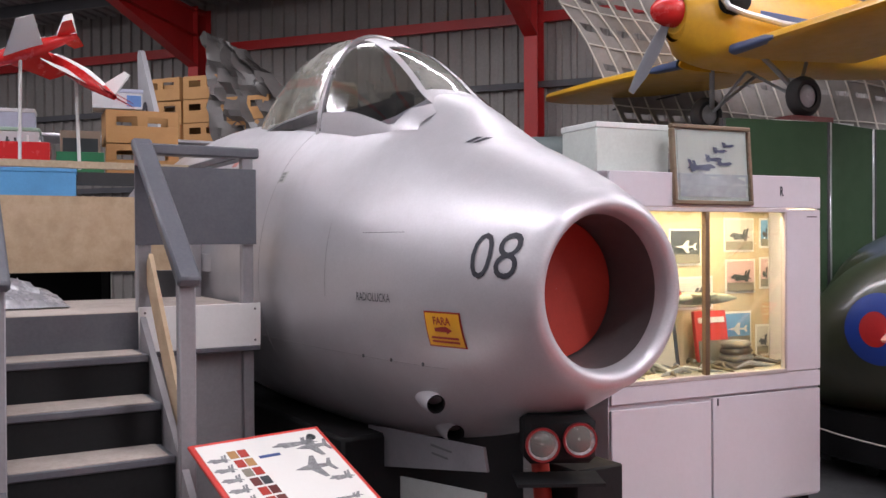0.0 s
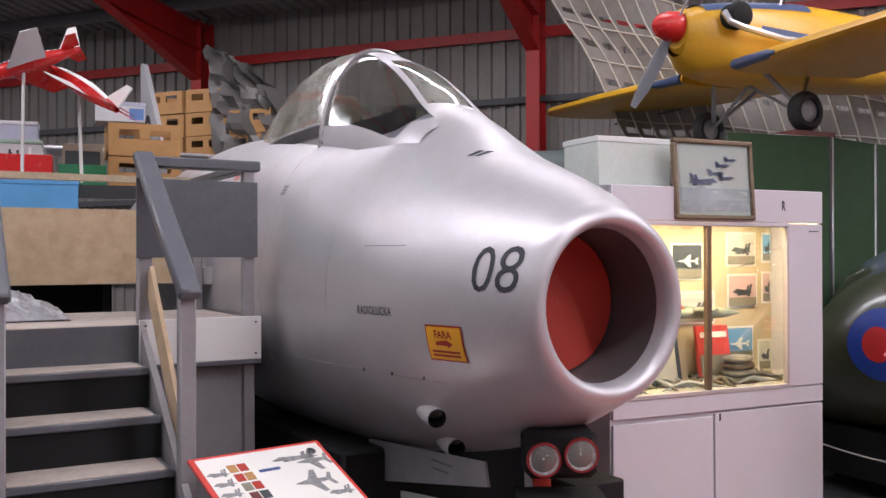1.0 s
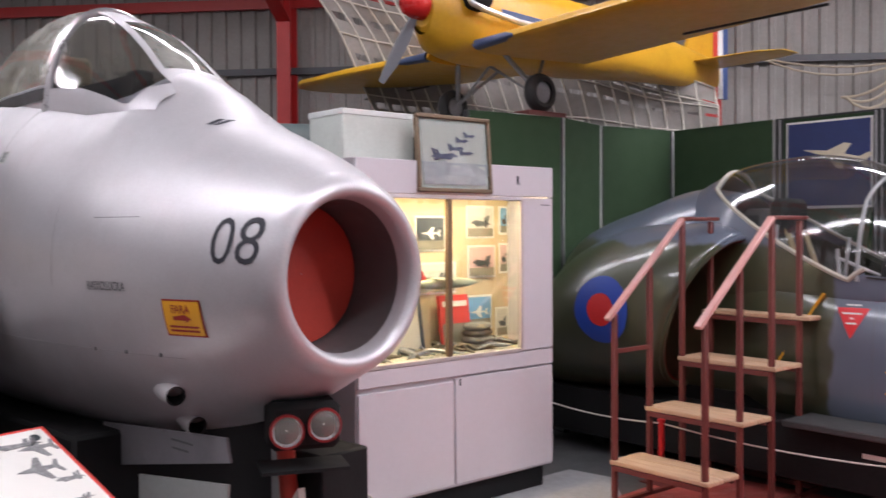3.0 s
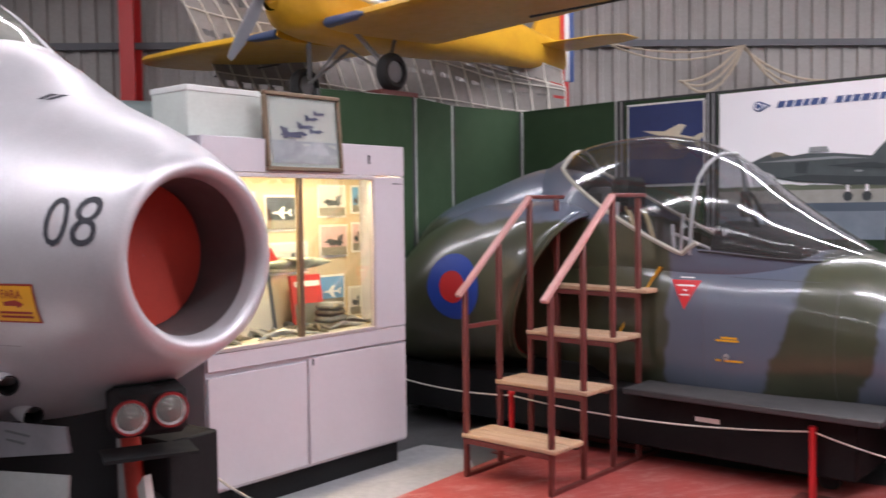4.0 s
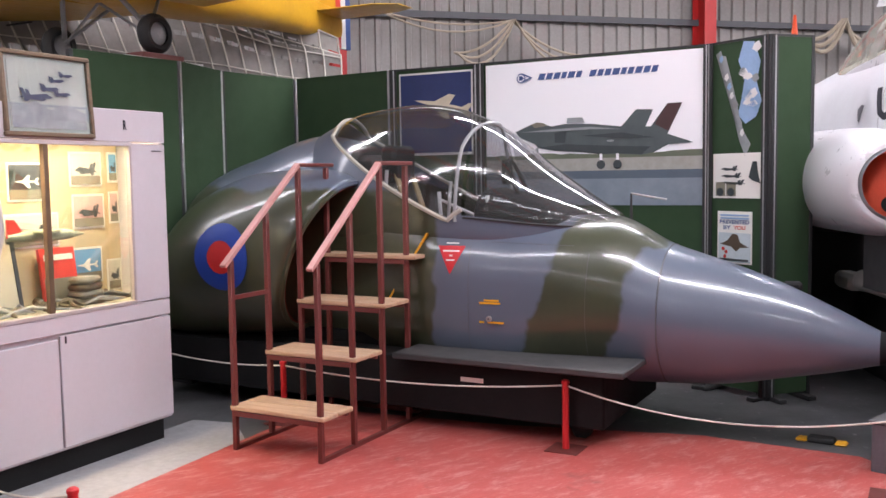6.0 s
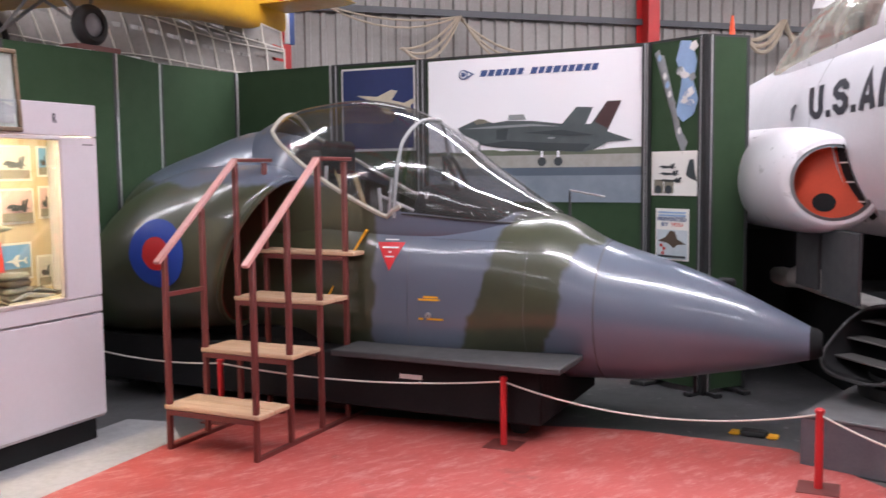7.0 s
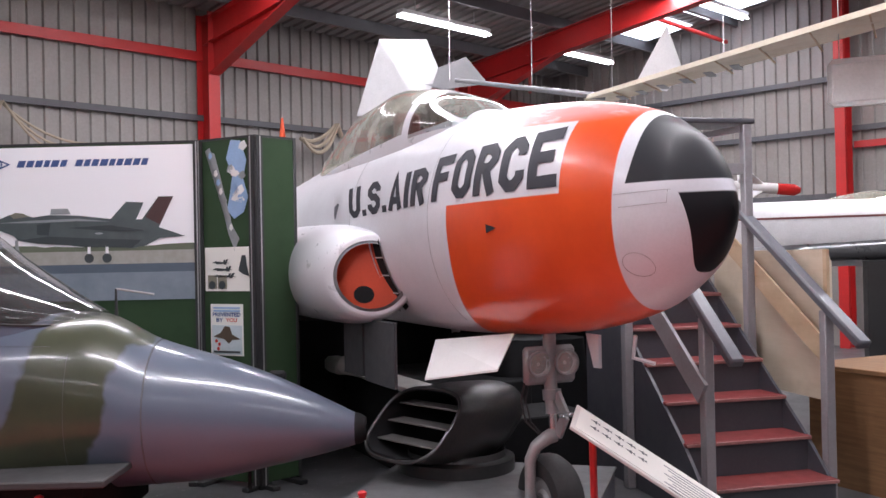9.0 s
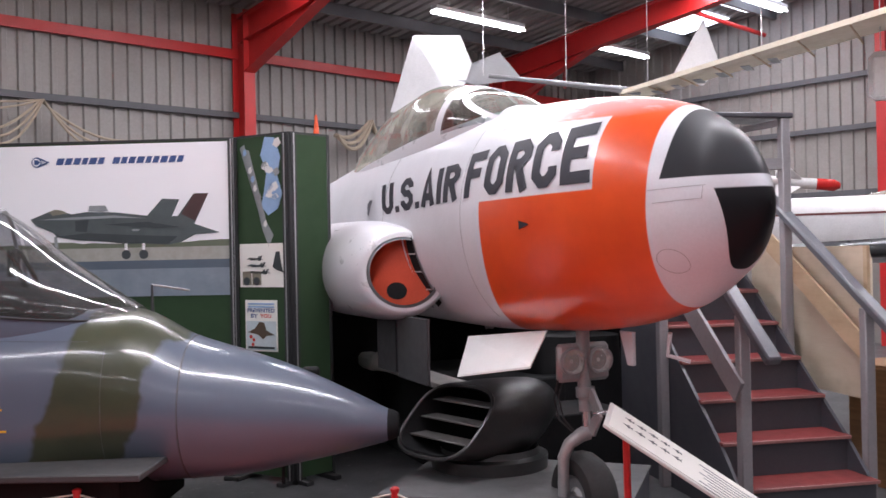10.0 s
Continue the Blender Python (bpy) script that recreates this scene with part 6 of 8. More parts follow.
part("wing", slab(bmesh.new(), [(0.06, -0.03), (-0.08, -0.16), (-0.12, -0.16), (-0.09, 0.0), (-0.12, 0.16), (-0.08, 0.16), (0.06, 0.03)], 0.02, 0.03), paint("model_green", (0.33, 0.34, 0.24), 0.5), ob)
part("fin", slab(bmesh.new(), [(-0.12, 0), (-0.22, 0), (-0.22, 0.09), (-0.18, 0.09)], -0.005, 0.005, UPRIGHT), POSTER_RED, ob)
part("stand", tube(bmesh.new(), [(0, 0, -0.374), (0, 0, -0.02)], 0.006, 6), ALU, ob)
ob = thing("picture_panel", CASE @ pose(0.98, -0.22, 0.816, 0, 0, 180), "framed parchment panel leaning in the case", "picture")
part("sheet", boxed(-0.2, 0.2, -0.008, 0.008, 0, 0.34, pose(0, 0, 0, -10)), CREAM, ob)
part("frame_bar", boxed(0.19, 0.21, -0.014, 0.012, 0, 0.36, pose(0, 0, 0, -10)), PHOTO_DARK, ob)
RELIC_BROWN = paint("relic_brown", (0.13, 0.10, 0.06), 0.6, (0.07, 0.055, 0.035), 0.6, 0.2)
rr = random.Random(11)
for k in range(44):
    x, y = 0.12 + rr.random() * 1.15, -0.30 + rr.random() * 0.24
    t = thing("relic", CASE @ pose(x, y, 0.815, 0, 0, rr.random() * 180), "crumpled grey metal fragment on the case floor", "metal fragment", "fragments in the case")
    L = 0.05 + rr.random() * 0.09
    bm = tube(bmesh.new(), [(-L, 0, 0.012), (-L * 0.3, 0.015 * rr.random(), 0.02 + 0.02 * rr.random()), (L * 0.4, 0, 0.018), (L, 0.02, 0.012)], [0.004, 0.010 + 0.010 * rr.random(), 0.011, 0.003], 6)
    part("piece", bm, rr.choice([TUBE_GREY, PHOTO_TAN, PHOTO_DARK, RELIC_BROWN, RELIC_BROWN]), t)
for k in range(4):
    t = thing("folded_cloth", CASE @ pose(0.42, -0.17, 0.815 + 0.037 * k, 0, 0, 8 * k), "folded grey cloth pouch in a stack", "cloth", "stack of pouches")
    part("pouch", boxed(-0.09 + 0.01 * k, 0.09, -0.06, 0.06, 0, 0.036, bevel=0.014), (PHOTO_TAN if k % 2 else RELIC_BROWN), t)

pic = thing("framed_picture", CASE @ pose(0.745, 0.014, 1.672, -4, 0, 180), "gilt framed print of five jets, leaning on the case", "picture")
GILT = wood("gilt_wood", (0.20, 0.14, 0.085), (0.11, 0.075, 0.045))
for a in ((-0.255, 0.255, -0.02, 0.012, 0, 0.022), (-0.255, 0.255, -0.02, 0.012, 0.378, 0.40), (-0.255, -0.233, -0.02, 0.012, 0.022, 0.378), (0.233, 0.255, -0.02, 0.012, 0.022, 0.378)):
    part("moulding", boxed(*a, bevel=0.005), GILT, pic)
part("mount", boxed(-0.233, 0.233, -0.002, 0.006, 0.022, 0.378), PAPER, pic)
part("print", boxed(-0.215, 0.215, -0.006, -0.002, 0.038, 0.362), paint("print_haze", (0.84, 0.75, 0.68), 0.4, (0.70, 0.62, 0.60), 0.8, 0, 18, 9, 0), pic)
part("cloud_print", slab(bmesh.new(), [(-0.21, 0.04), (0.21, 0.04), (0.21, 0.12), (0.1, 0.16), (0.0, 0.13), (-0.08, 0.17), (-0.16, 0.14), (-0.21, 0.16)], -0.009, -0.007, UPRIGHT), paint("print_cloud", (0.66, 0.58, 0.60), 0.5, (0.40, 0.34, 0.40), 0.9, 0, 30, 14, 0), pic)
VIOLET = plain("print_violet", (0.13, 0.11, 0.20), 0.5)
for x, z, s in ((-0.17, 0.165, 0.19), (-0.055, 0.215, 0.12), (0.0, 0.26, 0.10), (0.06, 0.29, 0.09), (0.02, 0.195, 0.11)):
    part("jet_print", slab(bmesh.new(), [(x + s * (1 - a), z + s * 0.32 * b) for a, b in JET_SIDE], -0.012, -0.010, UPRIGHT), VIOLET, pic)
part("glass", boxed(-0.233, 0.233, -0.016, -0.014, 0.022, 0.378), GLASS, pic, smooth=False)
tb = thing("storage_box", CASE @ pose(0, 0, 1.83), "pale grey-green box standing on the display case", "box")
part("carton", boxed(0.93, W, -0.40, -0.10, 0, 0.235, bevel=0.006), paint("box_mint", (0.52, 0.56, 0.52), 0.5), tb)
part("lid", boxed(0.925, W + 0.005, -0.405, -0.095, 0.215, 0.245, bevel=0.004), paint("box_lid", (0.60, 0.62, 0.60), 0.5), tb)

# ---- red visitor steps at the cockpit section ----
st = thing("visitor_steps", JET_H, "maroon tube visitor steps with four wooden treads", "steps")
SX = (-1.94, -1.38)
PY = (-1.44, -1.14, -0.84, -0.56)
for k in range(4):
    z = 0.25 * (k + 1)
    y0 = PY[k] - 0.02
    y1 = y0 + (0.27 if k < 3 else 0.26)
    for j in range(2):
        part("tread_board", boxed(SX[0] - (0.05 if k == 3 else 0.02), SX[1] + (0.07 if k == 3 else 0.035), y0 + 0.136 * j, y0 + 0.136 * j + 0.130, z - 0.025, z, bevel=0.005), WOOD_TREAD, st)
    part("tread_rail", boxed(SX[0], SX[1], y0 - 0.004, y0 + 0.018, z - 0.052, z - 0.026), RUST_RED, st)
    part("tread_rail", boxed(SX[0], SX[1], y1 - 0.02, y1, z - 0.052, z - 0.026), RUST_RED, st)
part("kick_board", boxed(SX[0], SX[1], PY[3] + 0.225, PY[3] + 0.24, 1.0, 1.04), WOOD_TREAD, st)
for x in SX:
    part("base_rail", beam(bmesh.new(), (x, PY[0], 0.014), (x, PY[3] + 0.22, 0.014), 0.025, 0.028), RUST_RED, st)
    tops = (1.03, 1.03 + 0.24, 1.52, 1.52)
    for k in range(4):
        part("post", beam(bmesh.new(), (x, PY[k], 0), (x, PY[k], tops[k]), 0.028, 0.028, (1, 0, 0), 0.003), RUST_RED, st)
    part("back_post", beam(bmesh.new(), (x, PY[3] + 0.22, 0), (x, PY[3] + 0.22, 0.98), 0.025, 0.025, (1, 0, 0)), RUST_RED, st)
    part("handrail", beam(bmesh.new(), (x, PY[0] - 0.06, 1.00), (x, PY[2], 1.535), 0.042, 0.022, (0, 0, 1), 0.004), PINK_RAIL, st, "worn pinkish sloping handrail")
    part("top_rail", beam(bmesh.new(), (x, PY[2] - 0.01, 1.535), (x, PY[3] + 0.06, 1.535), 0.042, 0.022, (0, 0, 1), 0.004), RUST_RED, st)
    part("mid_rail", beam(bmesh.new(), (x, PY[0], 0.83), (x, PY[1], 0.83), 0.022, 0.022), RUST_RED, st) if x == SX[0] else None
for y, z in ((PY[0], 0.22), (PY[3] + 0.22, 0.014)):
    part("cross_rail", beam(bmesh.new(), (SX[0], y, z), (SX[1], y, z), 0.025, 0.025), RUST_RED, st)
part("yellow_stay", beam(bmesh.new(), (-1.56, PY[3] + 0.10, 0.72), (-1.30, PY[3] + 0.12, 1.12), 0.03, 0.012), LABEL_YEL, st, "yellow diagonal strap")

# ---- grey steps and platform at the silver jet ----
SS = EYE_AT @ Matrix.Scale(0.93, 4) @ EYE_AT.inverted() @ frame_at(-1.44, 3.76, 0.5, -0.866)
FLOOR_V = 1.5 - 1.5 / 0.93
sp = thing("viewing_steps", SS, "grey painted wooden steps and platform with handrails", "steps")
HW = 0.33
for k in range(-3, 3):
    x, z = -0.25 * k, 0.59 + 0.19 * k
    part("tread", boxed(x - 0.27, x + 0.015, -HW, HW, z - 0.035, z, bevel=0.006), SLATE, sp)
    part("tread_mat", boxed(x - 0.26, x + 0.008, -HW + 0.01, HW - 0.03, z, z + 0.004), TREAD_WORN, sp, "worn beige tread mat")
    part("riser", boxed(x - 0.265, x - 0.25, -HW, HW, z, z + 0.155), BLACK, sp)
for y in (-HW - 0.02, HW + 0.02):
    part("stringer", slab(bmesh.new(), [(0.75, FLOOR_V), (0.75, 0.06), (-0.75, 1.16), (-0.80, 1.16), (-0.80, FLOOR_V)], y - 0.015, y + 0.015, UPRIGHT), SLATE if y < 0 else GREY_PAINT, sp)
part("deck", boxed(-1.85, -0.735, -0.42, 0.95, 1.12, 1.16, bevel=0.005), TREAD_WORN, sp)
part("deck_edge", boxed(-0.752, -0.73, -HW, HW, 0.97, 1.155), SLATE, sp)
part("deck_side", boxed(-0.80, -0.775, HW + 0.04, 0.93, FLOOR_V, 0.93), GREY_PAINT, sp, "grey side panel")
part("side_ledge", boxed(-0.80, -0.70, HW + 0.02, 0.95, 0.93, 0.955, bevel=0.004), SLATE, sp)
part("kick_board", boxed(-0.729, -0.712, HW + 0.0, 0.955, 0.955, 1.18, bevel=0.003), WHITE, sp, "white kick board with screw heads")
for y, z in ((0.36, 0.985), (0.36, 1.15), (0.925, 0.985), (0.925, 1.15)):
    part("screw", lathe(bmesh.new(), [(0, 0.006), (0.003, 0.005), (0.004, 0.001)], pose(-0.712, y, z), 8), DARK_EDGE, sp)
for y in (-HW - 0.035, HW + 0.035):
    part("newel_post", boxed(0.03, 0.09, y - 0.035, y + 0.035, FLOOR_V, 1.33, bevel=0.006), GREY_PAINT, sp)
    part("top_post", boxed(-0.80, -0.74, y - 0.035, y + 0.035, FLOOR_V, 1.96, bevel=0.006), GREY_PAINT, sp)
    part("handrail", beam(bmesh.new(), (0.13, y, 1.33), (-0.80, y, 2.01), 0.10, 0.055, (0, 0, 1), 0.012), SLATE, sp, "chipped slate-grey sloping handrail")
    part("brace_board", beam(bmesh.new(), (0.02, y + 0.02, 0.55), (-0.74, y + 0.02, 1.40), 0.02, 0.14), PLY, sp)
part("side_rail", boxed(-0.83, -0.73, HW, 0.96, 1.945, 2.0, bevel=0.008), SLATE, sp)
part("rail_panel", boxed(-0.742, -0.728, HW - 0.01, 0.94, 1.49, 1.885), SLATE, sp, "slate-grey rail panel")
part("rail_post", boxed(-0.80, -0.745, 0.87, 0.93, FLOOR_V, 1.945, bevel=0.005), GREY_PAINT, sp)
part("rail_post", boxed(-1.83, -1.77, 0.87, 0.93, FLOOR_V, 1.945, bevel=0.005), GREY_PAINT, sp)
part("rail_post", boxed(-1.83, -1.77, -0.40, -0.34, FLOOR_V, 1.945, bevel=0.005), GREY_PAINT, sp)
part("side_rail", boxed(-1.80, -0.80, 0.86, 0.94, 1.945, 1.985, bevel=0.006), SLATE, sp)
part("back_panel", boxed(-1.84, -1.825, -1.3, 0.93, 1.33, 1.78), PLY, sp, "plain plywood back panel")
part("back_rail", boxed(-1.85, -1.79, -1.6, 0.93, 1.945, 1.985), wood("pale_lath", (0.5, 0.4, 0.28), (0.4, 0.3, 0.2)), sp)
# black board added to keep the space under the deck dark
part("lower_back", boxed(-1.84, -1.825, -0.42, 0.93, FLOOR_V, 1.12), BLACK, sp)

def crumple(m, w, d, h, seed, label):
    """A heap of crumpled film: a low mound with sharp uneven folds."""
    t = thing("crumpled_sheet", m, label, "plastic sheet")
    bm, n = bmesh.new(), 22
    vs = []
    for i in range(n + 1):
        row = []
        for j in range(n + 1):
            u, v = i / n * 2 - 1, j / n * 2 - 1
            hill = max(0.0, 1 - u * u) * max(0.0, 1 - v * v)
            fold = abs(noise.noise((u * 3.1 + seed, v * 3.1, seed))) + 0.5 * abs(noise.noise((u * 7.3, v * 7.3 + seed, 1)))
            row.append(bm.verts.new((u * w / 2, v * d / 2, h * hill ** 0.6 * (0.55 + 0.75 * fold) + 0.004)))
        vs.append(row)
    for i in range(n):
        for j in range(n):
            bm.faces.new((vs[i][j], vs[i + 1][j], vs[i + 1][j + 1], vs[i][j + 1]))
    part("film", bm, OLD_FILM, t, smooth=False)
    return t


OLD_FILM = paint("old_film", (0.26, 0.25, 0.27), 0.28, (0.12, 0.115, 0.12), 0.5, 0, 60, 6)
crumple(SS @ pose(-1.45, -0.30, 1.165), 0.62, 0.75, 0.16, 3, "crumpled grey plastic sheet on the platform")

# ---- sloping information boards ----
def info_board(m, w, h, label, legs, edge):
    t = thing("information_board", m, label, "information board")
    part("panel", boxed(-w, 0, -h, 0, -0.014, 0, bevel=0.003), edge, t, "backing panel")
    part("sheet", boxed(-w + 0.02, -0.02, -h + 0.02, -0.02, 0.0, 0.003), PAPER, t)
    for x, y, z in legs:
        part("leg", tube(bmesh.new(), [(x, y, -0.01), m.inverted() @ ((m @ Vector((x, y, 0))) * Vector((1, 1, 0)))], 0.016, 8), STEEL_RED, t)
    return t


def tilted(corner, right, down):
    """Frame with x towards the right corner, y up the slope, z out of the face."""
    x = Vector(right).normalized()
    y = -(Vector(down) - x * Vector(down).dot(x)).normalized()
    m = Matrix((x, y, x.cross(y))).transposed().to_4x4()
    m.translation = corner
    return m


DRAWING_GREY = paint("drawing_grey", (0.17, 0.17, 0.175), 0.6, (0.42, 0.42, 0.42), 0.9, 0, 160, 55, 0)
ib = info_board(tilted((-0.53, 3.81, 0.734), (0.765, 0.644, 0), (0.33, -0.42, -0.24)), 0.57, 0.60, "white information board with aircraft drawings and a red edge", [(-0.1, -0.3, 0), (-0.5, -0.3, 0)], POSTER_RED)


def ib_print(name, pts, mt, z=0.005):
    return part(name, slab(bmesh.new(), pts, z - 0.0015, z), mt, ib, "", False)


for x, y, w, h, pts in ((-0.26, -0.12, 0.20, 0.06, JET_SIDE), (-0.17, -0.20, 0.15, 0.14, JET_TOP), (-0.24, -0.33, 0.17, 0.15, JET_TOP), (-0.14, -0.36, 0.11, 0.05, JET_SIDE), (-0.20, -0.47, 0.14, 0.03, JET_SIDE)):
    ib_print("aircraft_drawing", jet_outline(x, y, w, h, pts), DRAWING_GREY)
ib_print("emblem", round_pts(-0.07, -0.07, 0.02, 14), PHOTO_DARK)
ib_print("title_bar", quad(-0.34, -0.15, -0.25, -0.135), LOGO_BLUE)
rr = random.Random(3)
for j in range(7):
    for i in range(2):
        x, y = -0.45 + 0.042 * i + 0.004 * j, -0.08 - 0.058 * j
        ib_print("stamp_print", quad(x, y - 0.045, x + 0.036, y), rr.choice([RUST_RED, CARD, PHOTO_TAN, RUST_RED, COVER_RED, PHOTO_DARK]))
    ib_print("profile_drawing", jet_outline(-0.545, -0.14 - 0.062 * j, 0.09, 0.045, JET_SIDE), DRAWING_GREY)
for j in range(9):
    ib_print("text_line", quad(-0.34, -0.50 - 0.013 * j, -0.06 - 0.03 * rr.random(), -0.495 - 0.013 * j), PHOTO_DARK)
tt = info_board(tilted((4.585, 0.235, 0.33), (0.18, -0.67, -0.455), (-0.14, -0.10, -0.065)), 0.85, 0.34, "white information board with rows of small drawings", [(-0.75, -0.2, 0), (-0.1, -0.2, 0)], PLY_WHITE)
for j in range(2):
    for i in range(5):
        part("drawing", slab(bmesh.new(), jet_outline(-0.77 + 0.06 * i, -0.12 - 0.09 * j, 0.045, 0.04, JET_TOP), 0.0035, 0.005), PHOTO_DARK, tt, "", False)
for j in range(8):
    part("text_line", boxed(-0.40 + 0.02 * (j % 3), -0.06 - 0.03 * (j % 2), -0.088 - 0.034 * j, -0.080 - 0.034 * j, 0.0035, 0.005), PHOTO_GREY, tt, "", False)

# ---- rope barrier ----
def rope_post(x, y):
    t = thing("barrier_post", Matrix.Translation((x, y, 0)), "short red barrier post on a floor plate", "post", "barrier posts")
    part("base_plate", boxed(-0.09, 0.09, -0.09, 0.09, 0.004, 0.012, pose(0, 0, 0, 0, 0, 25), 0.002), RUST_RED, t)
    part("shaft", tube(bmesh.new(), [(0, 0, 0.008), (0, 0, 0.365)], 0.018, 12), POST_RED, t)
    part("cap", lathe(bmesh.new(), [(0, 0.022), (0.012, 0.022), (0.02, 0.012), (0.02, 0.001)], pose(0, 0, 0.36, 0, -90, 0), 12), POST_RED, t)
    return t


POSTS = [(0.71, 4.25), (1.036, 3.245), (2.65, 4.80), (3.55, 3.34), (4.15, 1.91), (4.05, 0.62)]
for p in POSTS:
    rope_post(*p)


def rope(p, q, sag, r=0.005):
    p, q = Vector(p), Vector(q)
    t = thing("barrier_rope", Matrix(), "thin white cord sagging between barrier posts", "rope", "barrier ropes")
    part("cord", tube(bmesh.new(), [p.lerp(q, k / 16) - Vector((0, 0, sag * 4 * (k / 16) * (1 - k / 16))) for k in range(17)], r, 6), ROPE, t)


rope((2.65, 4.80, 0.35), (3.55, 3.34, 0.35), 0.05)
rope((3.55, 3.34, 0.35), (4.15, 1.91, 0.35), 0.10)
rope((4.15, 1.91, 0.35), (4.05, 0.62, 0.35), 0.10)
rope((2.65, 4.80, 0.35), (2.25, 5.80, 0.35), 0.03)
rope((0.71, 4.25, 0.35), (1.036, 3.245, 0.35), 0.08)
ck = thing("cable_block", Matrix.Translation((4.70, 2.57, 0.0)) @ Matrix.Rotation(radians(-70), 4, "Z"), "black and yellow rubber block on the floor", "block")
part("block", boxed(-0.07, 0.07, -0.035, 0.035, 0.0, 0.035, bevel=0.01), RUBBER, ck)
for x in (-0.10, 0.10):
    part("yellow_end", boxed(x - 0.03, x + 0.03, -0.04, 0.04, 0.0, 0.018, bevel=0.01), LABEL_YEL, ck)

# ---- slate box with the black louvred cowl ----
bx = thing("plinth_box", frame_at(4.42, 2.15, 0.13, -0.99), "slate-grey wooden plinth box on the floor", "plinth")
part("carcass", boxed(0, 1.25, 0, 0.95, 0.0, 0.245, bevel=0.006), SLATE, bx)
part("top_board", boxed(-0.01, 1.26, -0.01, 0.96, 0.245, 0.26, bevel=0.004), paint("box_top", (0.12, 0.12, 0.125), 0.5), bx)
vc = thing("louvred_cowl", frame_at(5.12, 1.93, -0.92, 0.40, 0.26) @ Matrix.Scale(1.12, 4), "black metal air cowl with slats, standing on the plinth box", "air cowl")
GUN = paint("gunmetal", (0.045, 0.045, 0.047), 0.35, (0.09, 0.085, 0.08), 0.5, 0.4)
part("foot_ring", lathe(bmesh.new(), [(0.0, 0.30), (0.06, 0.30), (0.07, 0.26), (0.10, 0.25)], pose(-0.1, 0, 0, 0, -90, 0), 36), GUN, vc)
cw = Loft([(-0.20, 0.26, 0.27, 0.16, 0.15, 3.0), (0.0, 0.25, 0.27, 0.18, 0.18, 2.8), (0.2, 0.24, 0.25, 0.18, 0.20, 2.4), (0.38, 0.20, 0.18, 0.14, 0.18, 2.2), (0.45, 0.18, 0.05, 0.04, 0.05, 2.0)], rake=1.0)
part("cowl", cw.grid(bmesh.new(), span(-0.20, 0.45, 14), [k * 8 for k in range(45)], close=True), GUN, vc)
part("cowl_lining", patch(cw, span(-0.20, 0.3, 8), lambda s: 0, lambda s: 360, 45, -0.012), BLACK, vc)
part("lip", tube(bmesh.new(), [cw.p(-0.20, d) for d in [k * 8 for k in range(46)]], 0.010, 6, False), GUN, vc)
for z in (0.17, 0.25, 0.33):
    part("slat", boxed(0.05 - 1.0 * (z - 0.26) - 0.02, 0.05 - 1.0 * (z - 0.26) + 0.09, -0.25, 0.25, z - 0.004, z + 0.004, bevel=0.002), paint("slat_grey", (0.14, 0.135, 0.13), 0.4, metal=0.4), vc)

# ---- steps at the trainer ----
TS = frame_at(5.853, 0.334, -0.79, -0.61)
ts = thing("boarding_steps", TS, "dark grey wooden steps with red tread edges and grey rails", "steps")
RED_TREAD = paint("red_tread", (0.20, 0.022, 0.022), 0.65, (0.10, 0.03, 0.03), 0.7, 0, 40, 4)
TREAD_NOSE = paint("tread_nosing", (0.34, 0.16, 0.15), 0.5, (0.20, 0.05, 0.05), 0.6, 0, 40, 6)
SLATE_DARK = paint("riser_slate", (0.060, 0.060, 0.074), 0.45, (0.10, 0.10, 0.11), 0.45, 0, 60, 4)
for k in range(-1, 6):
    x, z = -0.24 * k, 0.40 + 0.2 * k
    part("riser", boxed(x - 0.02, x, -0.39, 0.39, max(z - 0.2, 0.0), z - 0.024), SLATE_DARK, ts)
    part("tread", boxed(x - 0.26, x + 0.018, -0.40, 0.40, z - 0.024, z, bevel=0.006), RED_TREAD, ts, "worn red tread")
    part("nosing", boxed(x + 0.0185, x + 0.026, -0.40, 0.40, z - 0.022, z - 0.002, bevel=0.003), TREAD_NOSE, ts, "scuffed pale tread edge")
for y in (-0.395, 0.395):
    part("stringer", slab(bmesh.new(), [(0.22, 0), (0.22, 0.16), (0.0, 0.38), (-1.2, 1.38), (-1.4, 1.38), (-1.4, 0)], y - 0.010, y + 0.010, UPRIGHT), SLATE_DARK, ts)
part("deck", boxed(-2.3, -1.46, -0.5, 0.5, 1.36, 1.40), SLATE, ts)
for y in (-0.45, 0.45):
    part("deck_leg", boxed(-2.28, -2.22, y - 0.03, y + 0.03, 0, 1.36), GREY_PAINT, ts)
for x, y in ((0.32, -0.435), (0.13, 0.435)):
    part("newel_post", boxed(x - 0.03, x + 0.03, y - 0.03, y + 0.03, 0.0, 1.13, bevel=0.006), GREY_PAINT, ts)
for x, y, z in ((-0.655, 0.435, 2.31), (-0.90, -0.10, 2.31), (-0.655, -0.435, 1.55)):
    part("upper_post", boxed(x - 0.03, x + 0.03, y - 0.03, y + 0.03, 0.0, z, bevel=0.006), GREY_PAINT, ts)
part("handrail", beam(bmesh.new(), (0.62, -0.435, 0.915), (-0.30, -0.435, 1.66), 0.085, 0.055, (0, 0, 1), 0.012), SLATE, ts, "chipped slate-grey sloping handrail")
part("handrail", beam(bmesh.new(), (0.45, 0.435, 0.955), (-0.86, 0.435, 1.83), 0.085, 0.055, (0, 0, 1), 0.012), SLATE, ts, "chipped slate-grey sloping handrail")
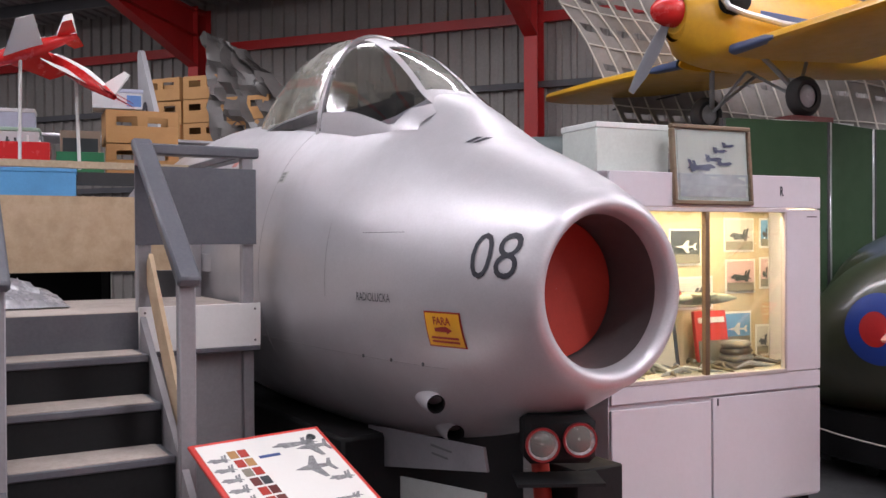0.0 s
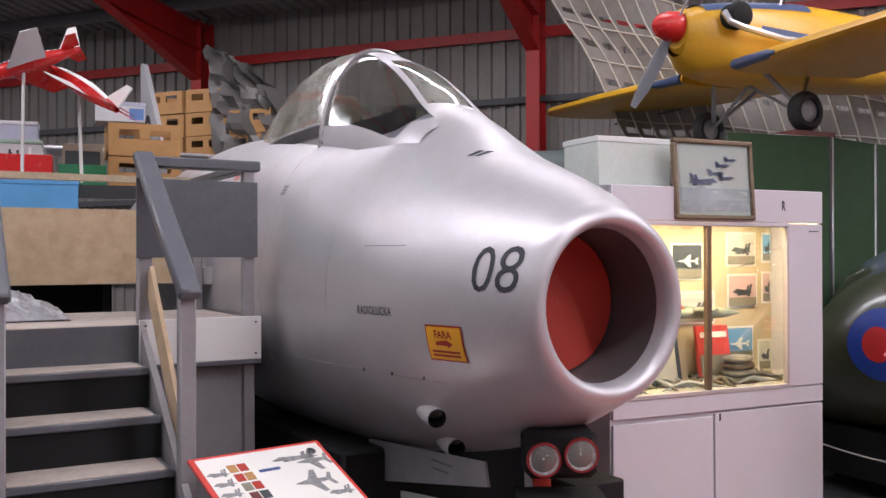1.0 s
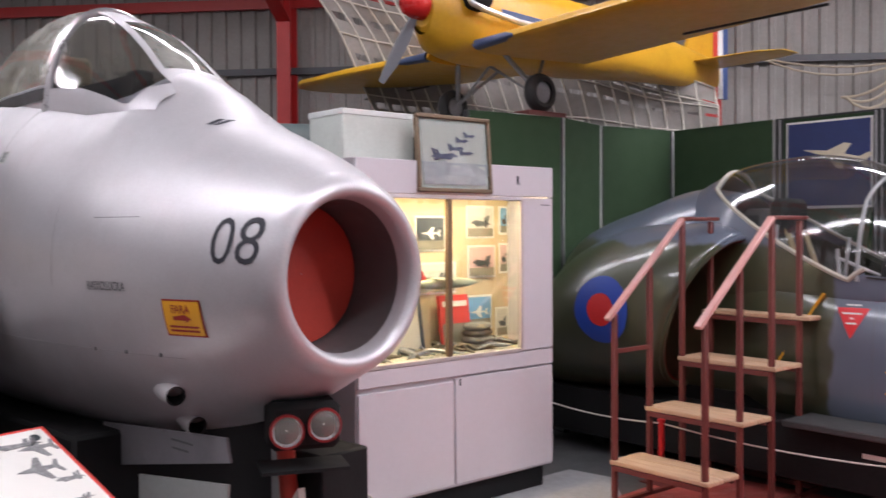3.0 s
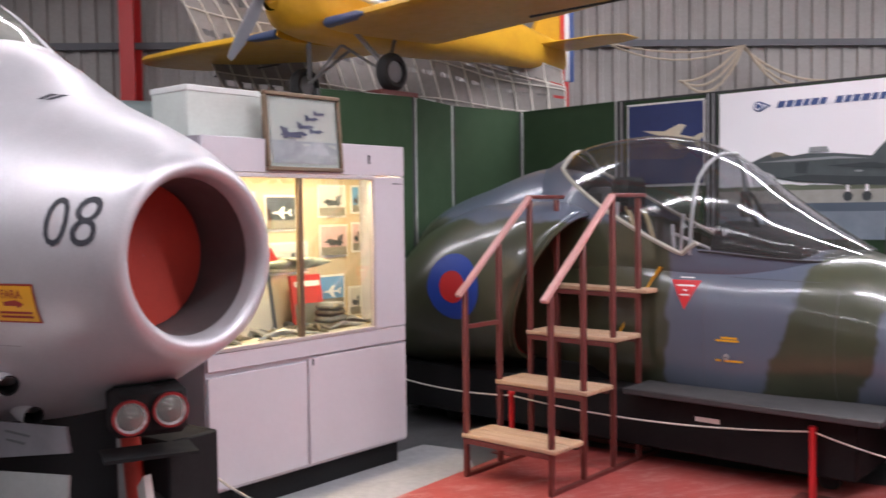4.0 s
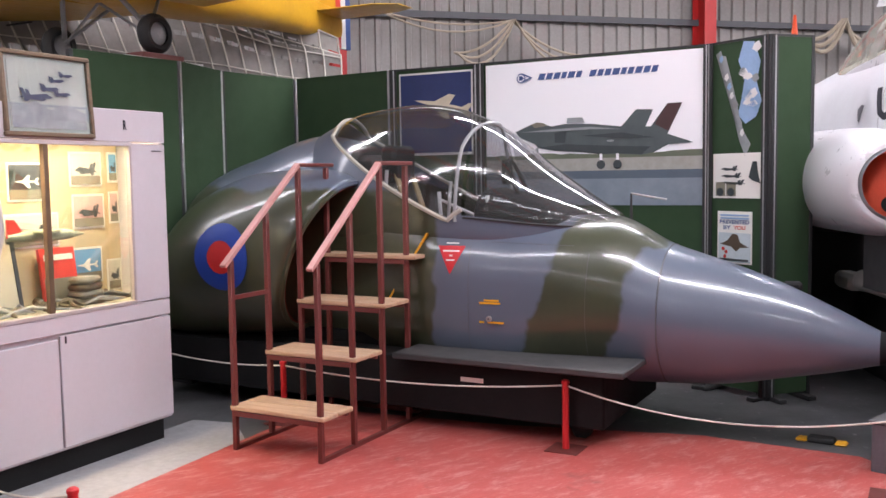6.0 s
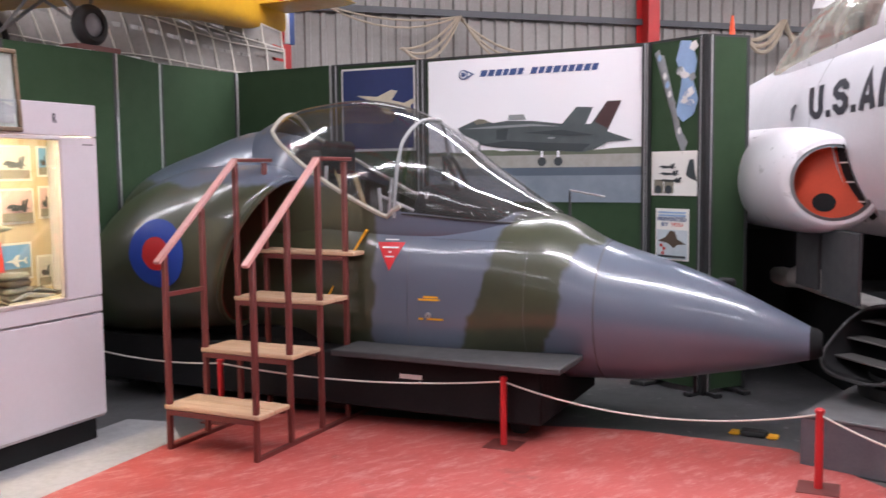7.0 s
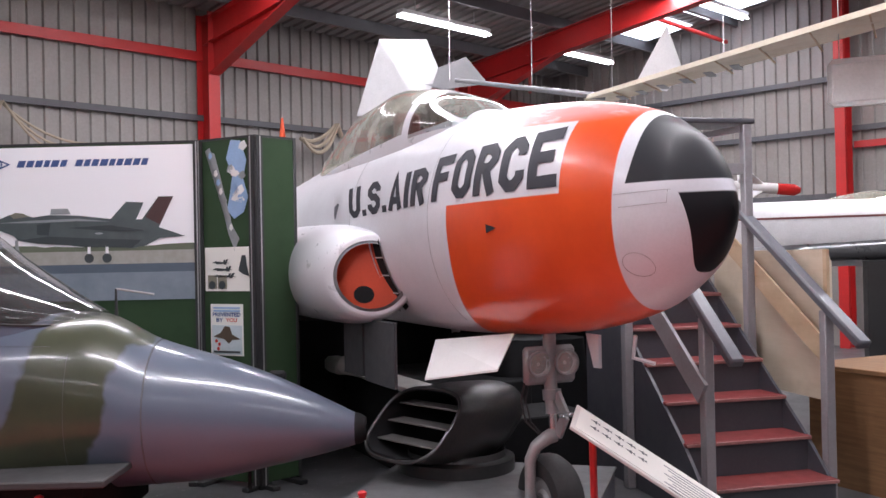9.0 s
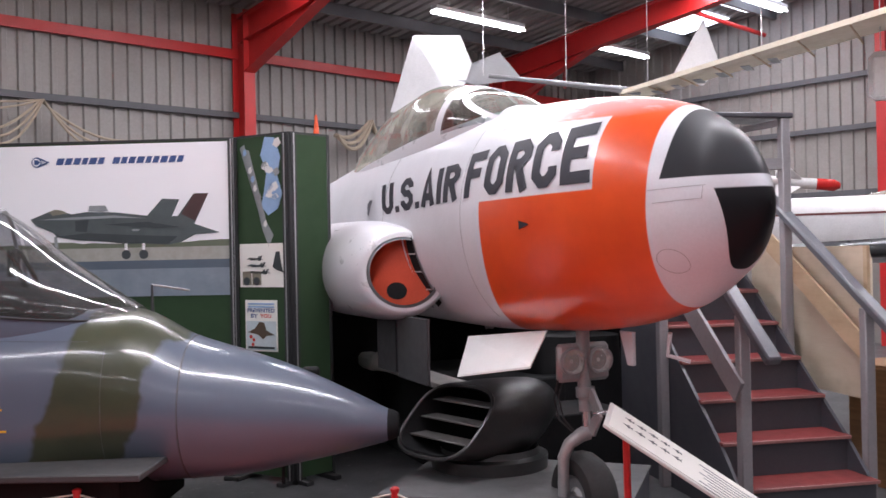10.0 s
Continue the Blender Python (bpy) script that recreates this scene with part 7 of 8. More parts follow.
part("brace_board", beam(bmesh.new(), (0.34, -0.47, 0.73), (-0.35, -0.47, 1.25), 0.02, 0.13), GREY_PAINT, ts, "pale grey diagonal brace")
part("side_panel", slab(bmesh.new(), [(0.0, 0.58), (0.0, 1.40), (-0.04, 1.48), (-1.3, 1.48), (-1.3, 0.58)], 0.56, 0.575, UPRIGHT), CREAM_PLY, ts, "pale plywood side panel")
part("panel_edge", boxed(-0.035, 0.0, 0.54, 0.559, 0.58, 1.48), PLY, ts)
part("side_lath", beam(bmesh.new(), (0.10, 0.47, 0.86), (-1.1, 0.47, 1.64), 0.014, 0.13), PLY, ts, "brown diagonal board")
part("top_rail", boxed(-0.94, -0.62, -0.16, 0.49, 2.31, 2.345, bevel=0.008), SLATE_DARK, ts)
part("mid_rail", boxed(-0.68, -0.63, -0.40, 0.405, 1.98, 2.05), GREY_PAINT, ts)
part("stay", beam(bmesh.new(), (-0.66, 0.40, 2.28), (-0.88, -0.08, 2.20), 0.025, 0.04), GREY_PAINT, ts)
part("back_panel", boxed(-2.34, -2.32, -0.6, 0.7, 0.0, 1.35), BLACK, ts)
dk = thing("desk", frame_at(6.12, -0.62, -0.643, -0.766), "brown wooden desk with papers beside the steps", "desk")
DESK = wood("desk_wood", (0.28, 0.15, 0.07), (0.18, 0.09, 0.04))
part("top", boxed(-0.9, 0.1, 0.0, 1.4, 0.72, 0.75, bevel=0.004), DESK, dk)
part("front_panel", boxed(0.04, 0.06, 0.03, 1.38, 0.0, 0.72), DESK, dk)
part("side_panel", boxed(-0.88, 0.04, 0.02, 0.04, 0.0, 0.72), DESK, dk)
for k in range(4):
    t = thing("paper_sheet", frame_at(6.12, -0.62, -0.643, -0.766) @ pose(-0.25 - 0.12 * k, 0.25 + 0.2 * k, 0.7505 + 0.002 * k, 0, 0, 23 * k), "loose white printed sheet on the desk", "paper", "papers on the desk")
    part("sheet", boxed(-0.10, 0.10, -0.14, 0.14, 0.0, 0.0015), PAPER, t)

# ---- yellow light aircraft on its staging ----
def wing_mesh(sections, n=14):
    """Aerofoil skin through sections of (y, leading edge x, chord, z, thickness)."""
    bm, rings = bmesh.new(), []
    for y, le, ch, z, th in sections:
        ring = []
        for k in range(2 * n):
            u = 1 - k / n if k < n else (k - n) / n
            u = u ** 1.6 if u > 0 else 0.0
            h = th * ch * 2.9 * (math.sqrt(u) - 1.12 * u + 0.12 * u ** 3)
            ring.append(bm.verts.new((le - u * ch, y, z + (h if k < n else -h * 0.45))))
        rings.append(ring)
    for a, b in zip(rings, rings[1:]):
        for k in range(2 * n):
            bm.faces.new((a[k], a[(k + 1) % (2 * n)], b[(k + 1) % (2 * n)], b[k]))
    bm.faces.new(rings[0])
    bm.faces.new(rings[-1])
    return bm


YM = frame_at(2.45, 7.15, -0.917, -0.4, -0.115)
yp = thing("light_aircraft", YM, "yellow single-seat light aircraft with blue trim and red spinner", "aircraft")
yl = Loft([(-0.78, 3.29, 0.14, 0.12, 0.20, 2.2), (-0.70, 3.28, 0.24, 0.18, 0.30, 2.4), (-0.3, 3.27, 0.31, 0.24, 0.35, 3.0), (0.3, 3.24, 0.33, 0.31, 0.32, 3.2), (0.9, 3.20, 0.32, 0.34, 0.27, 3.0), (1.8, 3.18, 0.22, 0.26, 0.20, 2.8), (2.9, 3.15, 0.06, 0.16, 0.14, 2.4), (3.0, 3.15, 0.03, 0.14, 0.12, 2.2)])
part("fuselage", yl.grid(bmesh.new(), span(-0.78, 3.0, 30), [k * 10 for k in range(36)], close=True), YELLOW, yp)
part("nose_face", lathe(bmesh.new(), [(0.775, 0.001), (0.775, 0.13), (0.74, 0.17)], pose(0, 0, 3.28), 24), YELLOW, yp)
for k in (-1, 1):
    w = part("wing", wing_mesh([(k * 0.28, 0.52, 1.25, 2.985, 0.10), (k * 1.6, 0.50, 1.20, 3.03, 0.10), (k * 2.5, 0.44, 1.05, 3.06, 0.09), (k * 2.75, 0.30, 0.75, 3.07, 0.07), (k * 2.84, 0.15, 0.40, 3.07, 0.04)]), YELLOW, yp)
    part("root_trim", wing_mesh([(k * 0.30, 0.535, 0.34, 2.985, 0.25), (k * 0.62, 0.53, 0.30, 2.995, 0.24), (k * 0.72, 0.525, 0.16, 2.998, 0.16)]), BLUE_TRIM, w, "slate-blue wing root patch")
    part("aileron_gap", boxed(-0.44, -0.425, min(k * 1.5, k * 2.6), max(k * 1.5, k * 2.6), 2.985, 3.0), DARK_EDGE, w)
    leg = part("gear_leg", tube(bmesh.new(), [(0.20, k * 0.28, 2.97), (0.05, k * 0.46, 2.70)], 0.020, 8), TUBE_GREY, yp)
    part("gear_strut", tube(bmesh.new(), [(-0.25, k * 0.26, 2.96), (0.05, k * 0.47, 2.66)], 0.014, 8), TUBE_GREY, leg)
    part("cross_stay", tube(bmesh.new(), [(0.05, k * 0.44, 2.66), (0.1, -k * 0.05, 2.95)], 0.012, 8), TUBE_GREY, leg)
    wl = part("wheel", lathe(bmesh.new(), [(-0.05, 0.085), (-0.055, 0.115), (-0.03, 0.143), (0.0, 0.15), (0.03, 0.143), (0.055, 0.115), (0.05, 0.085)], pose(0.05, k * 0.53, 2.645, 0, 0, 90), 28), RUBBER, leg)
    part("hub", lathe(bmesh.new(), [(-0.045, 0.001), (-0.05, 0.03), (-0.03, 0.085), (0.03, 0.085), (0.05, 0.03), (0.045, 0.001)], pose(0.05, k * 0.53, 2.645, 0, 0, 90), 20), TUBE_GREY, wl)
    part("cylinder", lathe(bmesh.new(), [(0, 0.06), (0.05, 0.10), (0.07, 0.085), (0.09, 0.10), (0.11, 0.085), (0.13, 0.10), (0.18, 0.09), (0.20, 0.05), (0.20, 0.001)], pose(0.50, k * 0.22, 3.34, 0, 0, 90 * k), 18), BLACK, yp, "finned engine cylinder")
    part("exhaust", tube(bmesh.new(), [(0.62, k * 0.34, 3.36), (0.60, k * 0.38, 3.28), (0.50, k * 0.41, 3.24), (0.1, k * 0.38, 3.20), (-0.45, k * 0.36, 3.19)], 0.024, 8), ALU, yp, "long bare exhaust pipe")
    part("flash", wrap(poly([(0, 0.0), (1.15, 0.05), (1.15, 0.13), (0, 0.05)]) if k < 0 else poly([(0, 0.05), (0, 0.13), (1.15, 0.05), (1.15, 0.0)]), yl, 0.9 if k < 0 else -0.25, 3.17, k, 0.004, 0.08), BLUE_TRIM, yp)
    part("tailplane", wing_mesh([(k * 0.03, -2.42, 0.58, 3.22, 0.05), (k * 0.75, -2.46, 0.50, 3.22, 0.05), (k * 0.98, -2.58, 0.28, 3.22, 0.04)]), YELLOW, yp)
part("blue_deck", patch(yl, span(-0.68, 0.25, 12), lambda s: -58, lambda s: 58, 16, 0.004), BLUE_TRIM, yp)
part("spinner", lathe(bmesh.new(), [(0.76, 0.115), (0.86, 0.11), (0.93, 0.085), (0.97, 0.045), (0.985, 0.001)], pose(0, 0, 3.31), 24), RED_GLOSS, yp, "glossy red spinner")
for a in (225, 45):
    m = pose(0.80, 0, 3.31, a, 0, 0)
    bm = wing_mesh([(0.10, 0.03, 0.06, 0, 0.30), (0.3, 0.05, 0.11, 0.0, 0.14), (0.55, 0.045, 0.10, 0.0, 0.10), (0.74, 0.03, 0.05, 0.0, 0.08)], 8)
    bmesh.ops.transform(bm, matrix=m @ Matrix.Rotation(radians(60), 4, "Y"), verts=bm.verts)
    bl = part("propeller_blade", bm, paint("blade_grey", (0.33, 0.34, 0.37), 0.35), yp)
part("fin", slab(bmesh.new(), [(-2.4, 3.24), (-2.9, 3.1), (-2.9, 3.75), (-2.65, 3.75)], -0.02, 0.02, UPRIGHT), YELLOW, yp)
for i, mt in enumerate((POSTER_RED, WHITE, LOGO_BLUE)):
    part("rudder_stripe", slab(bmesh.new(), quad(-2.99 - 0.085 * i, 2.92, -2.905 - 0.085 * i, 3.72), -0.018, 0.018, UPRIGHT), mt, yp)
part("cockpit_screen", tube(bmesh.new(), [(0.02, -0.25, 3.46), (-0.08, -0.2, 3.66), (-0.08, 0.2, 3.66), (0.02, 0.25, 3.46)], 0.010, 6), ALU, yp)
part("screen_pane", patch(Loft([(0.0, 3.45, 0.25, 0.10, 0.1, 2.4), (0.1, 3.45, 0.24, 0.24, 0.1, 2.6)]), span(0.0, 0.1, 3), lambda s: -80, lambda s: 80, 12), GLASS, yp)
sg = thing("staging", YM, "rough staging deck with a white sheet behind the boards", "platform")
part("deck", boxed(-0.30, 0.42, -0.72, 0.63, 2.41, 2.44), PLY, sg)
part("dust_sheet", boxed(-0.31, 0.43, -0.73, 0.64, 2.442, 2.452), PLY_WHITE, sg, "creased white sheet on the deck")
part("apron", boxed(-0.31, 0.43, 0.642, 0.652, 2.38, 2.45), PLY_WHITE, sg)
part("apron", boxed(0.431, 0.443, -0.73, 0.652, 2.38, 2.45), PLY_WHITE, sg)
for x, y in ((-0.26, -0.68), (0.38, -0.68), (-0.26, 0.59), (0.38, 0.59)):
    part("leg", boxed(x - 0.03, x + 0.03, y - 0.03, y + 0.03, 0.115, 2.41), DARK_EDGE, sg)
for k in (-1, 1):
    t = thing("wheel_chock", YM @ pose(0.05, k * 0.53, 2.452), "thin brown board under an aircraft wheel", "chock", "wheel boards")
    part("board", boxed(-0.2, 0.2, -0.09, 0.09, 0, 0.042, bevel=0.004), RUST_RED, t)

# ---- ribbon parachute hung behind ----
CLOTH = paint("chute_cloth", (0.29, 0.265, 0.25), 0.85, (0.13, 0.115, 0.11), 0.5, 0, 20, 3)
pc = thing("ribbon_parachute", Matrix(), "pale ribbon parachute spread out along the wall", "parachute")
A, B, C, D = Vector((0.95, 9.35, 4.45)), Vector((4.95, 8.0, 2.85)), Vector((1.95, 8.95, 2.35)), Vector((4.95, 7.95, 2.30))


def chute(u, v):
    p = A.lerp(B, u).lerp(C.lerp(D, u), v)
    return p + Vector((0.05, 0.12, 0)) * math.sin(u * 17) * math.sin(v * 3.14) - Vector((0, 0, 0.06)) * math.sin(v * 9.4)


NU, NV = 66, 36
bm = bmesh.new()
vs = [[bm.verts.new(chute(i / NU, j / NV)) for j in range(NV + 1)] for i in range(NU + 1)]
for i in range(NU):
    for j in range(NV):
        if j in (6, 13, 14, 21, 28) and i % 3 != 0:
            continue
        bm.faces.new((vs[i][j], vs[i + 1][j], vs[i + 1][j + 1], vs[i][j + 1]))
part("canopy_cloth", bm, CLOTH, pc)
for i in range(0, NU + 1, 3):
    part("cord", tube(bmesh.new(), [chute(i / NU, j / 12) - Vector((0.0, 0.02, 0)) for j in range(13)], 0.009, 5), ROPE, pc)
for j in (0, 9, 18, 27, 36):
    part("hem", tube(bmesh.new(), [chute(i / 22, j / NV) - Vector((0.0, 0.02, 0)) for i in range(23)], 0.007, 5), ROPE, pc)

# ---- hung ropes on the long wall ----
def swag(pts, n, r=0.012, label="old rope looped along the wall rail"):
    t = thing("rope_swag", Matrix(), label, "rope", "wall ropes")
    rr = random.Random(len(pts) + n)
    for k in range(n):
        j = Vector((0, 0, -0.05 * k - 0.02 * rr.random()))
        pp = []
        for a, b in zip(pts, pts[1:]):
            a, b = Vector(a), Vector(b)
            pp += [a.lerp(b, i / 8) + Vector((0, -0.03 * k, 0)) + (j - Vector((0, 0, 0.10 + 0.05 * k))) * 4 * (i / 8) * (1 - i / 8) for i in range(8)]
        pp.append(Vector(pts[-1]))
        part("strand", tube(bmesh.new(), pp, r, 6), paint("old_rope", (0.42, 0.35, 0.27), 0.9, (0.28, 0.22, 0.16), 0.5), t)


NOFF = WALL_N * -0.15
swag([Vector((6.25, 9.35, 3.44)) + NOFF, Vector((7.85, 8.73, 3.36)) + NOFF], 2)
swag([Vector((7.15, 9.0, 2.95)) + NOFF, Vector((7.85, 8.73, 3.36)) + NOFF, Vector((8.8, 8.36, 2.95)) + NOFF], 3, 0.016)
swag([Vector((11.7, 7.2, 3.25)) + NOFF, Vector((12.3, 6.97, 3.5)) + NOFF, Vector((12.8, 6.78, 3.25)) + NOFF], 3, 0.03)
ck = thing("orange_stake", Matrix.Translation((6.57, 3.95, 0)), "thin stake with an orange tip behind the boards", "stake")
part("stake", tube(bmesh.new(), [(0, 0, 0), (0, 0, 2.42)], 0.02, 8), TUBE_GREY, ck)
part("tip", tube(bmesh.new(), [(0, 0, 2.42), (0, 0, 2.63)], [0.030, 0.010], 10), paint("tip_orange", (0.7, 0.08, 0.02), 0.5), ck)

# ---- racks and boxes behind the platform ----
def rack(m, w, d, z, label):
    t = thing("storage_rack", m, label, "rack", "racks")
    part("shelf", boxed(0, w, 0, d, z - 0.03, z), PLY, t)
    part("apron", boxed(0, w, -0.012, 0.0, z - 0.10, z), DARK_EDGE, t)
    for x in (0.04, w - 0.04):
        for y in (0.04, d - 0.04):
            part("leg", boxed(x - 0.025, x + 0.025, y - 0.025, y + 0.025, 0, z - 0.03), DARK_EDGE, t)
    return t


def crate(name, m, w, d, h, material, label, lid=None, group=""):
    t = thing(name, m, label, "box" if name != "crate" else "crate", group)
    th = 0.012
    for a in ((0, w, 0, th), (0, w, d - th, d), (0, th, th, d - th), (w - th, w, th, d - th)):
        part("side", boxed(a[0], a[1], a[2], a[3], 0, h, bevel=0.003), material, t)
    part("base", boxed(th, w - th, th, d - th, 0, 0.012), material, t)
    if lid:
        part("lid", boxed(-0.006, w + 0.006, -0.006, d + 0.006, h, h + 0.03, bevel=0.004), lid, t)
    return t


def tray(m, group):
    t = thing("cardboard_tray", m, "brown cardboard fruit tray with hand holes", "cardboard tray", group)
    w, d, h = 0.56, 0.40, 0.27
    for y in (0.0, d - 0.012):
        part("front", boxed(0, w, y, y + 0.012, 0.0, h * 0.52, bevel=0.002), CARD, t)
        for x0, x1 in ((0, 0.08), (0.24, 0.32), (0.48, w)):
            part("web", boxed(x0, x1, y, y + 0.012, h * 0.52, h * 0.80), CARD, t)
        part("front_rail", boxed(0, w, y, y + 0.012, h * 0.80, h - 0.004), CARD, t)
    for x in (0.0, w - 0.012):
        part("end", boxed(x, x + 0.012, 0.012, d - 0.012, 0.0, h - 0.004), CARD, t)
    part("base", boxed(0.012, w - 0.012, 0.012, d - 0.012, 0.0, 0.01), CARD, t)
    part("filling", boxed(0.02, w - 0.02, 0.02, d - 0.02, 0.01, h * 0.5), PHOTO_DARK, t)
    return t


R1 = frame_at(-4.2, 6.25, 0.93, 0.36)
rack(R1, 2.2, 0.9, 2.03, "timber rack packed with boxes behind the platform")
R1B = frame_at(-4.3, 5.85, 0.93, 0.36)
rack(R1B, 2.05, 0.38, 1.79, "low timber shelf in front of the rack")
ob = bpy.data.objects["storage_rack.001"]
# plain black sheet added to close off the space under the shelf
part("dark_sheet", boxed(0.0, 2.05, 0.20, 0.215, 0.02, 1.70), BLACK, ob, "black sheet added under the shelf")
BLUE_BOX = paint("box_blue", (0.10, 0.33, 0.62), 0.5)
crate("crate", R1B @ pose(1.02, 0.02, 1.79), 0.80, 0.34, 0.215, BLUE_BOX, "sky-blue flat box on the low shelf", BLUE_BOX)
crate("crate", R1 @ pose(1.04, 0.05, 2.03), 0.36, 0.30, 0.22, RED_GLOSS, "bright red plastic crate full of clutter", None)
crate("crate", R1 @ pose(1.44, 0.10, 2.03), 0.34, 0.30, 0.16, paint("crate_green", (0.015, 0.16, 0.06), 0.5), "dark green plastic crate", None)
W_BOX, L_BOX = paint("box_white", (0.62, 0.62, 0.64), 0.6), paint("box_lilac", (0.45, 0.46, 0.58), 0.6)
crate("carton", R1 @ pose(0.95, 0.45, 2.03), 0.36, 0.30, 0.34, W_BOX, "white and green carton on the rack", paint("lid_green", (0.35, 0.48, 0.38), 0.6))
crate("carton", R1 @ pose(0.98, 0.48, 2.40), 0.30, 0.24, 0.12, L_BOX, "pale lilac carton on a white carton", W_BOX)
c = crate("carton", R1 @ pose(1.46, 0.45, 2.03), 0.30, 0.26, 0.36, paint("box_brown", (0.34, 0.26, 0.20), 0.7), "brown printed carton leaning on the rack", None)
part("print_band", boxed(0.02, 0.28, -0.004, -0.001, 0.18, 0.30), PHOTO_DARK, c)
for k in range(2):
    tray(R1 @ pose(1.80, 0.45, 2.03 + 0.275 * k, 0, 0, 4 * k), "trays on the rack")
b = crate("carton", R1 @ pose(1.70, 0.47, 2.58), 0.38, 0.28, 0.13, W_BOX, "white file carton with blue ends", L_BOX)
part("blue_end", boxed(0.26, 0.37, -0.004, -0.001, 0.02, 0.11), paint("file_blue", (0.12, 0.25, 0.55), 0.6), b)
rr = random.Random(8)
for k in range(10):
    t = thing("oddment", R1 @ pose(1.08 + 0.028 * k, 0.10 + 0.14 * rr.random(), 2.042, 0, 0, 40 * k), "small dark tool in the red crate", "tool", "oddments")
    part("rod", tube(bmesh.new(), [(0, 0, 0), (0.03 * rr.random(), 0.03 * rr.random(), 0.20 + 0.07 * rr.random())], 0.009, 6), rr.choice([PHOTO_DARK, TUBE_GREY, WHITE]), t)
R2 = frame_at(-3.62, 10.9, 0.93, -0.37)
rack(R2, 1.9, 0.6, 2.62, "tall rack of cardboard trays by the wall")
for i in range(3):
    for k in range(3 if i < 2 else 2):
        tray(R2 @ pose(0.02 + 0.60 * i, 0.05, 2.62 + 0.275 * k, 0, 0, rr.uniform(-2, 2)), "trays on the tall rack")


# red and white model jets on poles
def model_jet(m, label):
    t = thing("model_jet", m, label, "model aircraft", "red and white models")
    lf = Loft([(-0.42, 0, 0.006, 0.006, 0.006, 2), (-0.2, 0, 0.045, 0.05, 0.05, 2), (0.05, 0, 0.065, 0.065, 0.06, 2), (0.35, 0, 0.03, 0.03, 0.03, 2), (0.42, 0, 0.02, 0.02, 0.02, 2)])
    part("body", lf.grid(bmesh.new(), span(-0.42, 0.42, 18), [k * 15 for k in range(24)], close=True), RED_GLOSS, t)
    part("white_back", patch(lf, span(-0.3, 0.3, 10), lambda s: -50, lambda s: 50, 10, 0.003), WHITE, t)
    for k in (-1, 1):
        part("wing", wing_mesh([(k * 0.05, 0.10, 0.28, -0.02, 0.06), (k * 0.42, -0.10, 0.12, -0.02, 0.05)]), RED_GLOSS if k < 0 else WHITE, t)
        part("tailplane", wing_mesh([(k * 0.02, -0.28, 0.14, 0.02, 0.05), (k * 0.18, -0.36, 0.07, 0.02, 0.05)]), RED_GLOSS, t)
    part("fin", slab(bmesh.new(), [(-0.26, 0.02), (-0.42, 0.02), (-0.44, 0.19), (-0.38, 0.19)], -0.006, 0.006, UPRIGHT), WHITE, t)
    part("pole", tube(bmesh.new(), [(0, 0, -0.04), t.matrix_world.inverted() @ (t.matrix_world.translation * Vector((1, 1, 0)) + Vector((0, 0, 2.03)))], 0.012, 8), PLY_WHITE, t)
    return t


model_jet(Matrix.Translation((-2.62, 6.62, 2.72)) @ Matrix.Rotation(radians(150), 4, "Z") @ pose(0, 0, 0, 15, -28, 0), "red and white model jet diving on a pole")
model_jet(Matrix.Translation((-3.02, 6.55, 2.86)) @ Matrix.Rotation(radians(195), 4, "Z") @ pose(0, 0, 0, 20, 20, 0), "red and white model jet banking on a pole")

cy = thing("drop_tank", frame_at(0.80, 8.75, 1, -0.10), "grey-green cylindrical tank on a trestle", "tank")
part("tank", lathe(bmesh.new(), [(-0.5, 0.02), (-0.45, 0.12), (-0.3, 0.17), (0.9, 0.17), (1.05, 0.10), (1.1, 0.01)], pose(0, 0, 2.32), 28), paint("tank_grey", (0.13, 0.16, 0.16), 0.5), cy)
for x in (-0.2, 0.75):
    part("trestle", boxed(x - 0.04, x + 0.04, -0.25, 0.25, 0, 2.16), DARK_EDGE, cy)
pl = thing("plastic_sheet", Matrix(), "crumpled clear plastic sheet hung by the wall", "plastic sheet")
bm, N = bmesh.new(), 16
P0, P1, P2, P3 = Vector((-2.75, 10.6, 3.95)), Vector((-2.2, 10.4, 3.65)), Vector((-2.65, 10.5, 2.65)), Vector((-1.2, 10.0, 2.6))
vs = [[bm.verts.new(P0.lerp(P1, i / N).lerp(P2.lerp(P3, i / N), j / N) + Vector((0.06, 0.20, 0.05)) * noise.noise((i * 0.6, j * 0.4, 2))) for j in range(N + 1)] for i in range(N + 1)]
for i in range(N):
    for j in range(N):
        bm.faces.new((vs[i][j], vs[i + 1][j], vs[i + 1][j + 1], vs[i][j + 1]))
part("film", bm, paint("dull_film", (0.13, 0.12, 0.115), 0.32, (0.07, 0.065, 0.06), 0.5, 0, 60, 5), pl)

# ---- hung glider over the trainer ----
gl = thing("hanging_glider", Matrix(), "pale fabric glider hung on wires under the roof", "glider")
FABRIC = paint("glider_fabric", (0.72, 0.66, 0.54), 0.6, (0.55, 0.42, 0.24), 0.5, 0, 20, 2.5)
GWHITE = paint("glider_white", (0.72, 0.71, 0.72), 0.5)
bm = slab(bmesh.new(), [(9.15, 2.15), (9.75, 2.2), (7.5, -0.75), (6.3, -0.95), (6.1, -0.75)], -0.02, 0.02)
for v in bm.verts:
    v.co.z += 3.02 - (9.1 - v.co.x) * 0.035 + (0.14 if v.co.x > 7.0 and v.co.y < -0.2 else 0.0)
part("wing", bm, FABRIC, gl, "cream ribbed fabric wing")
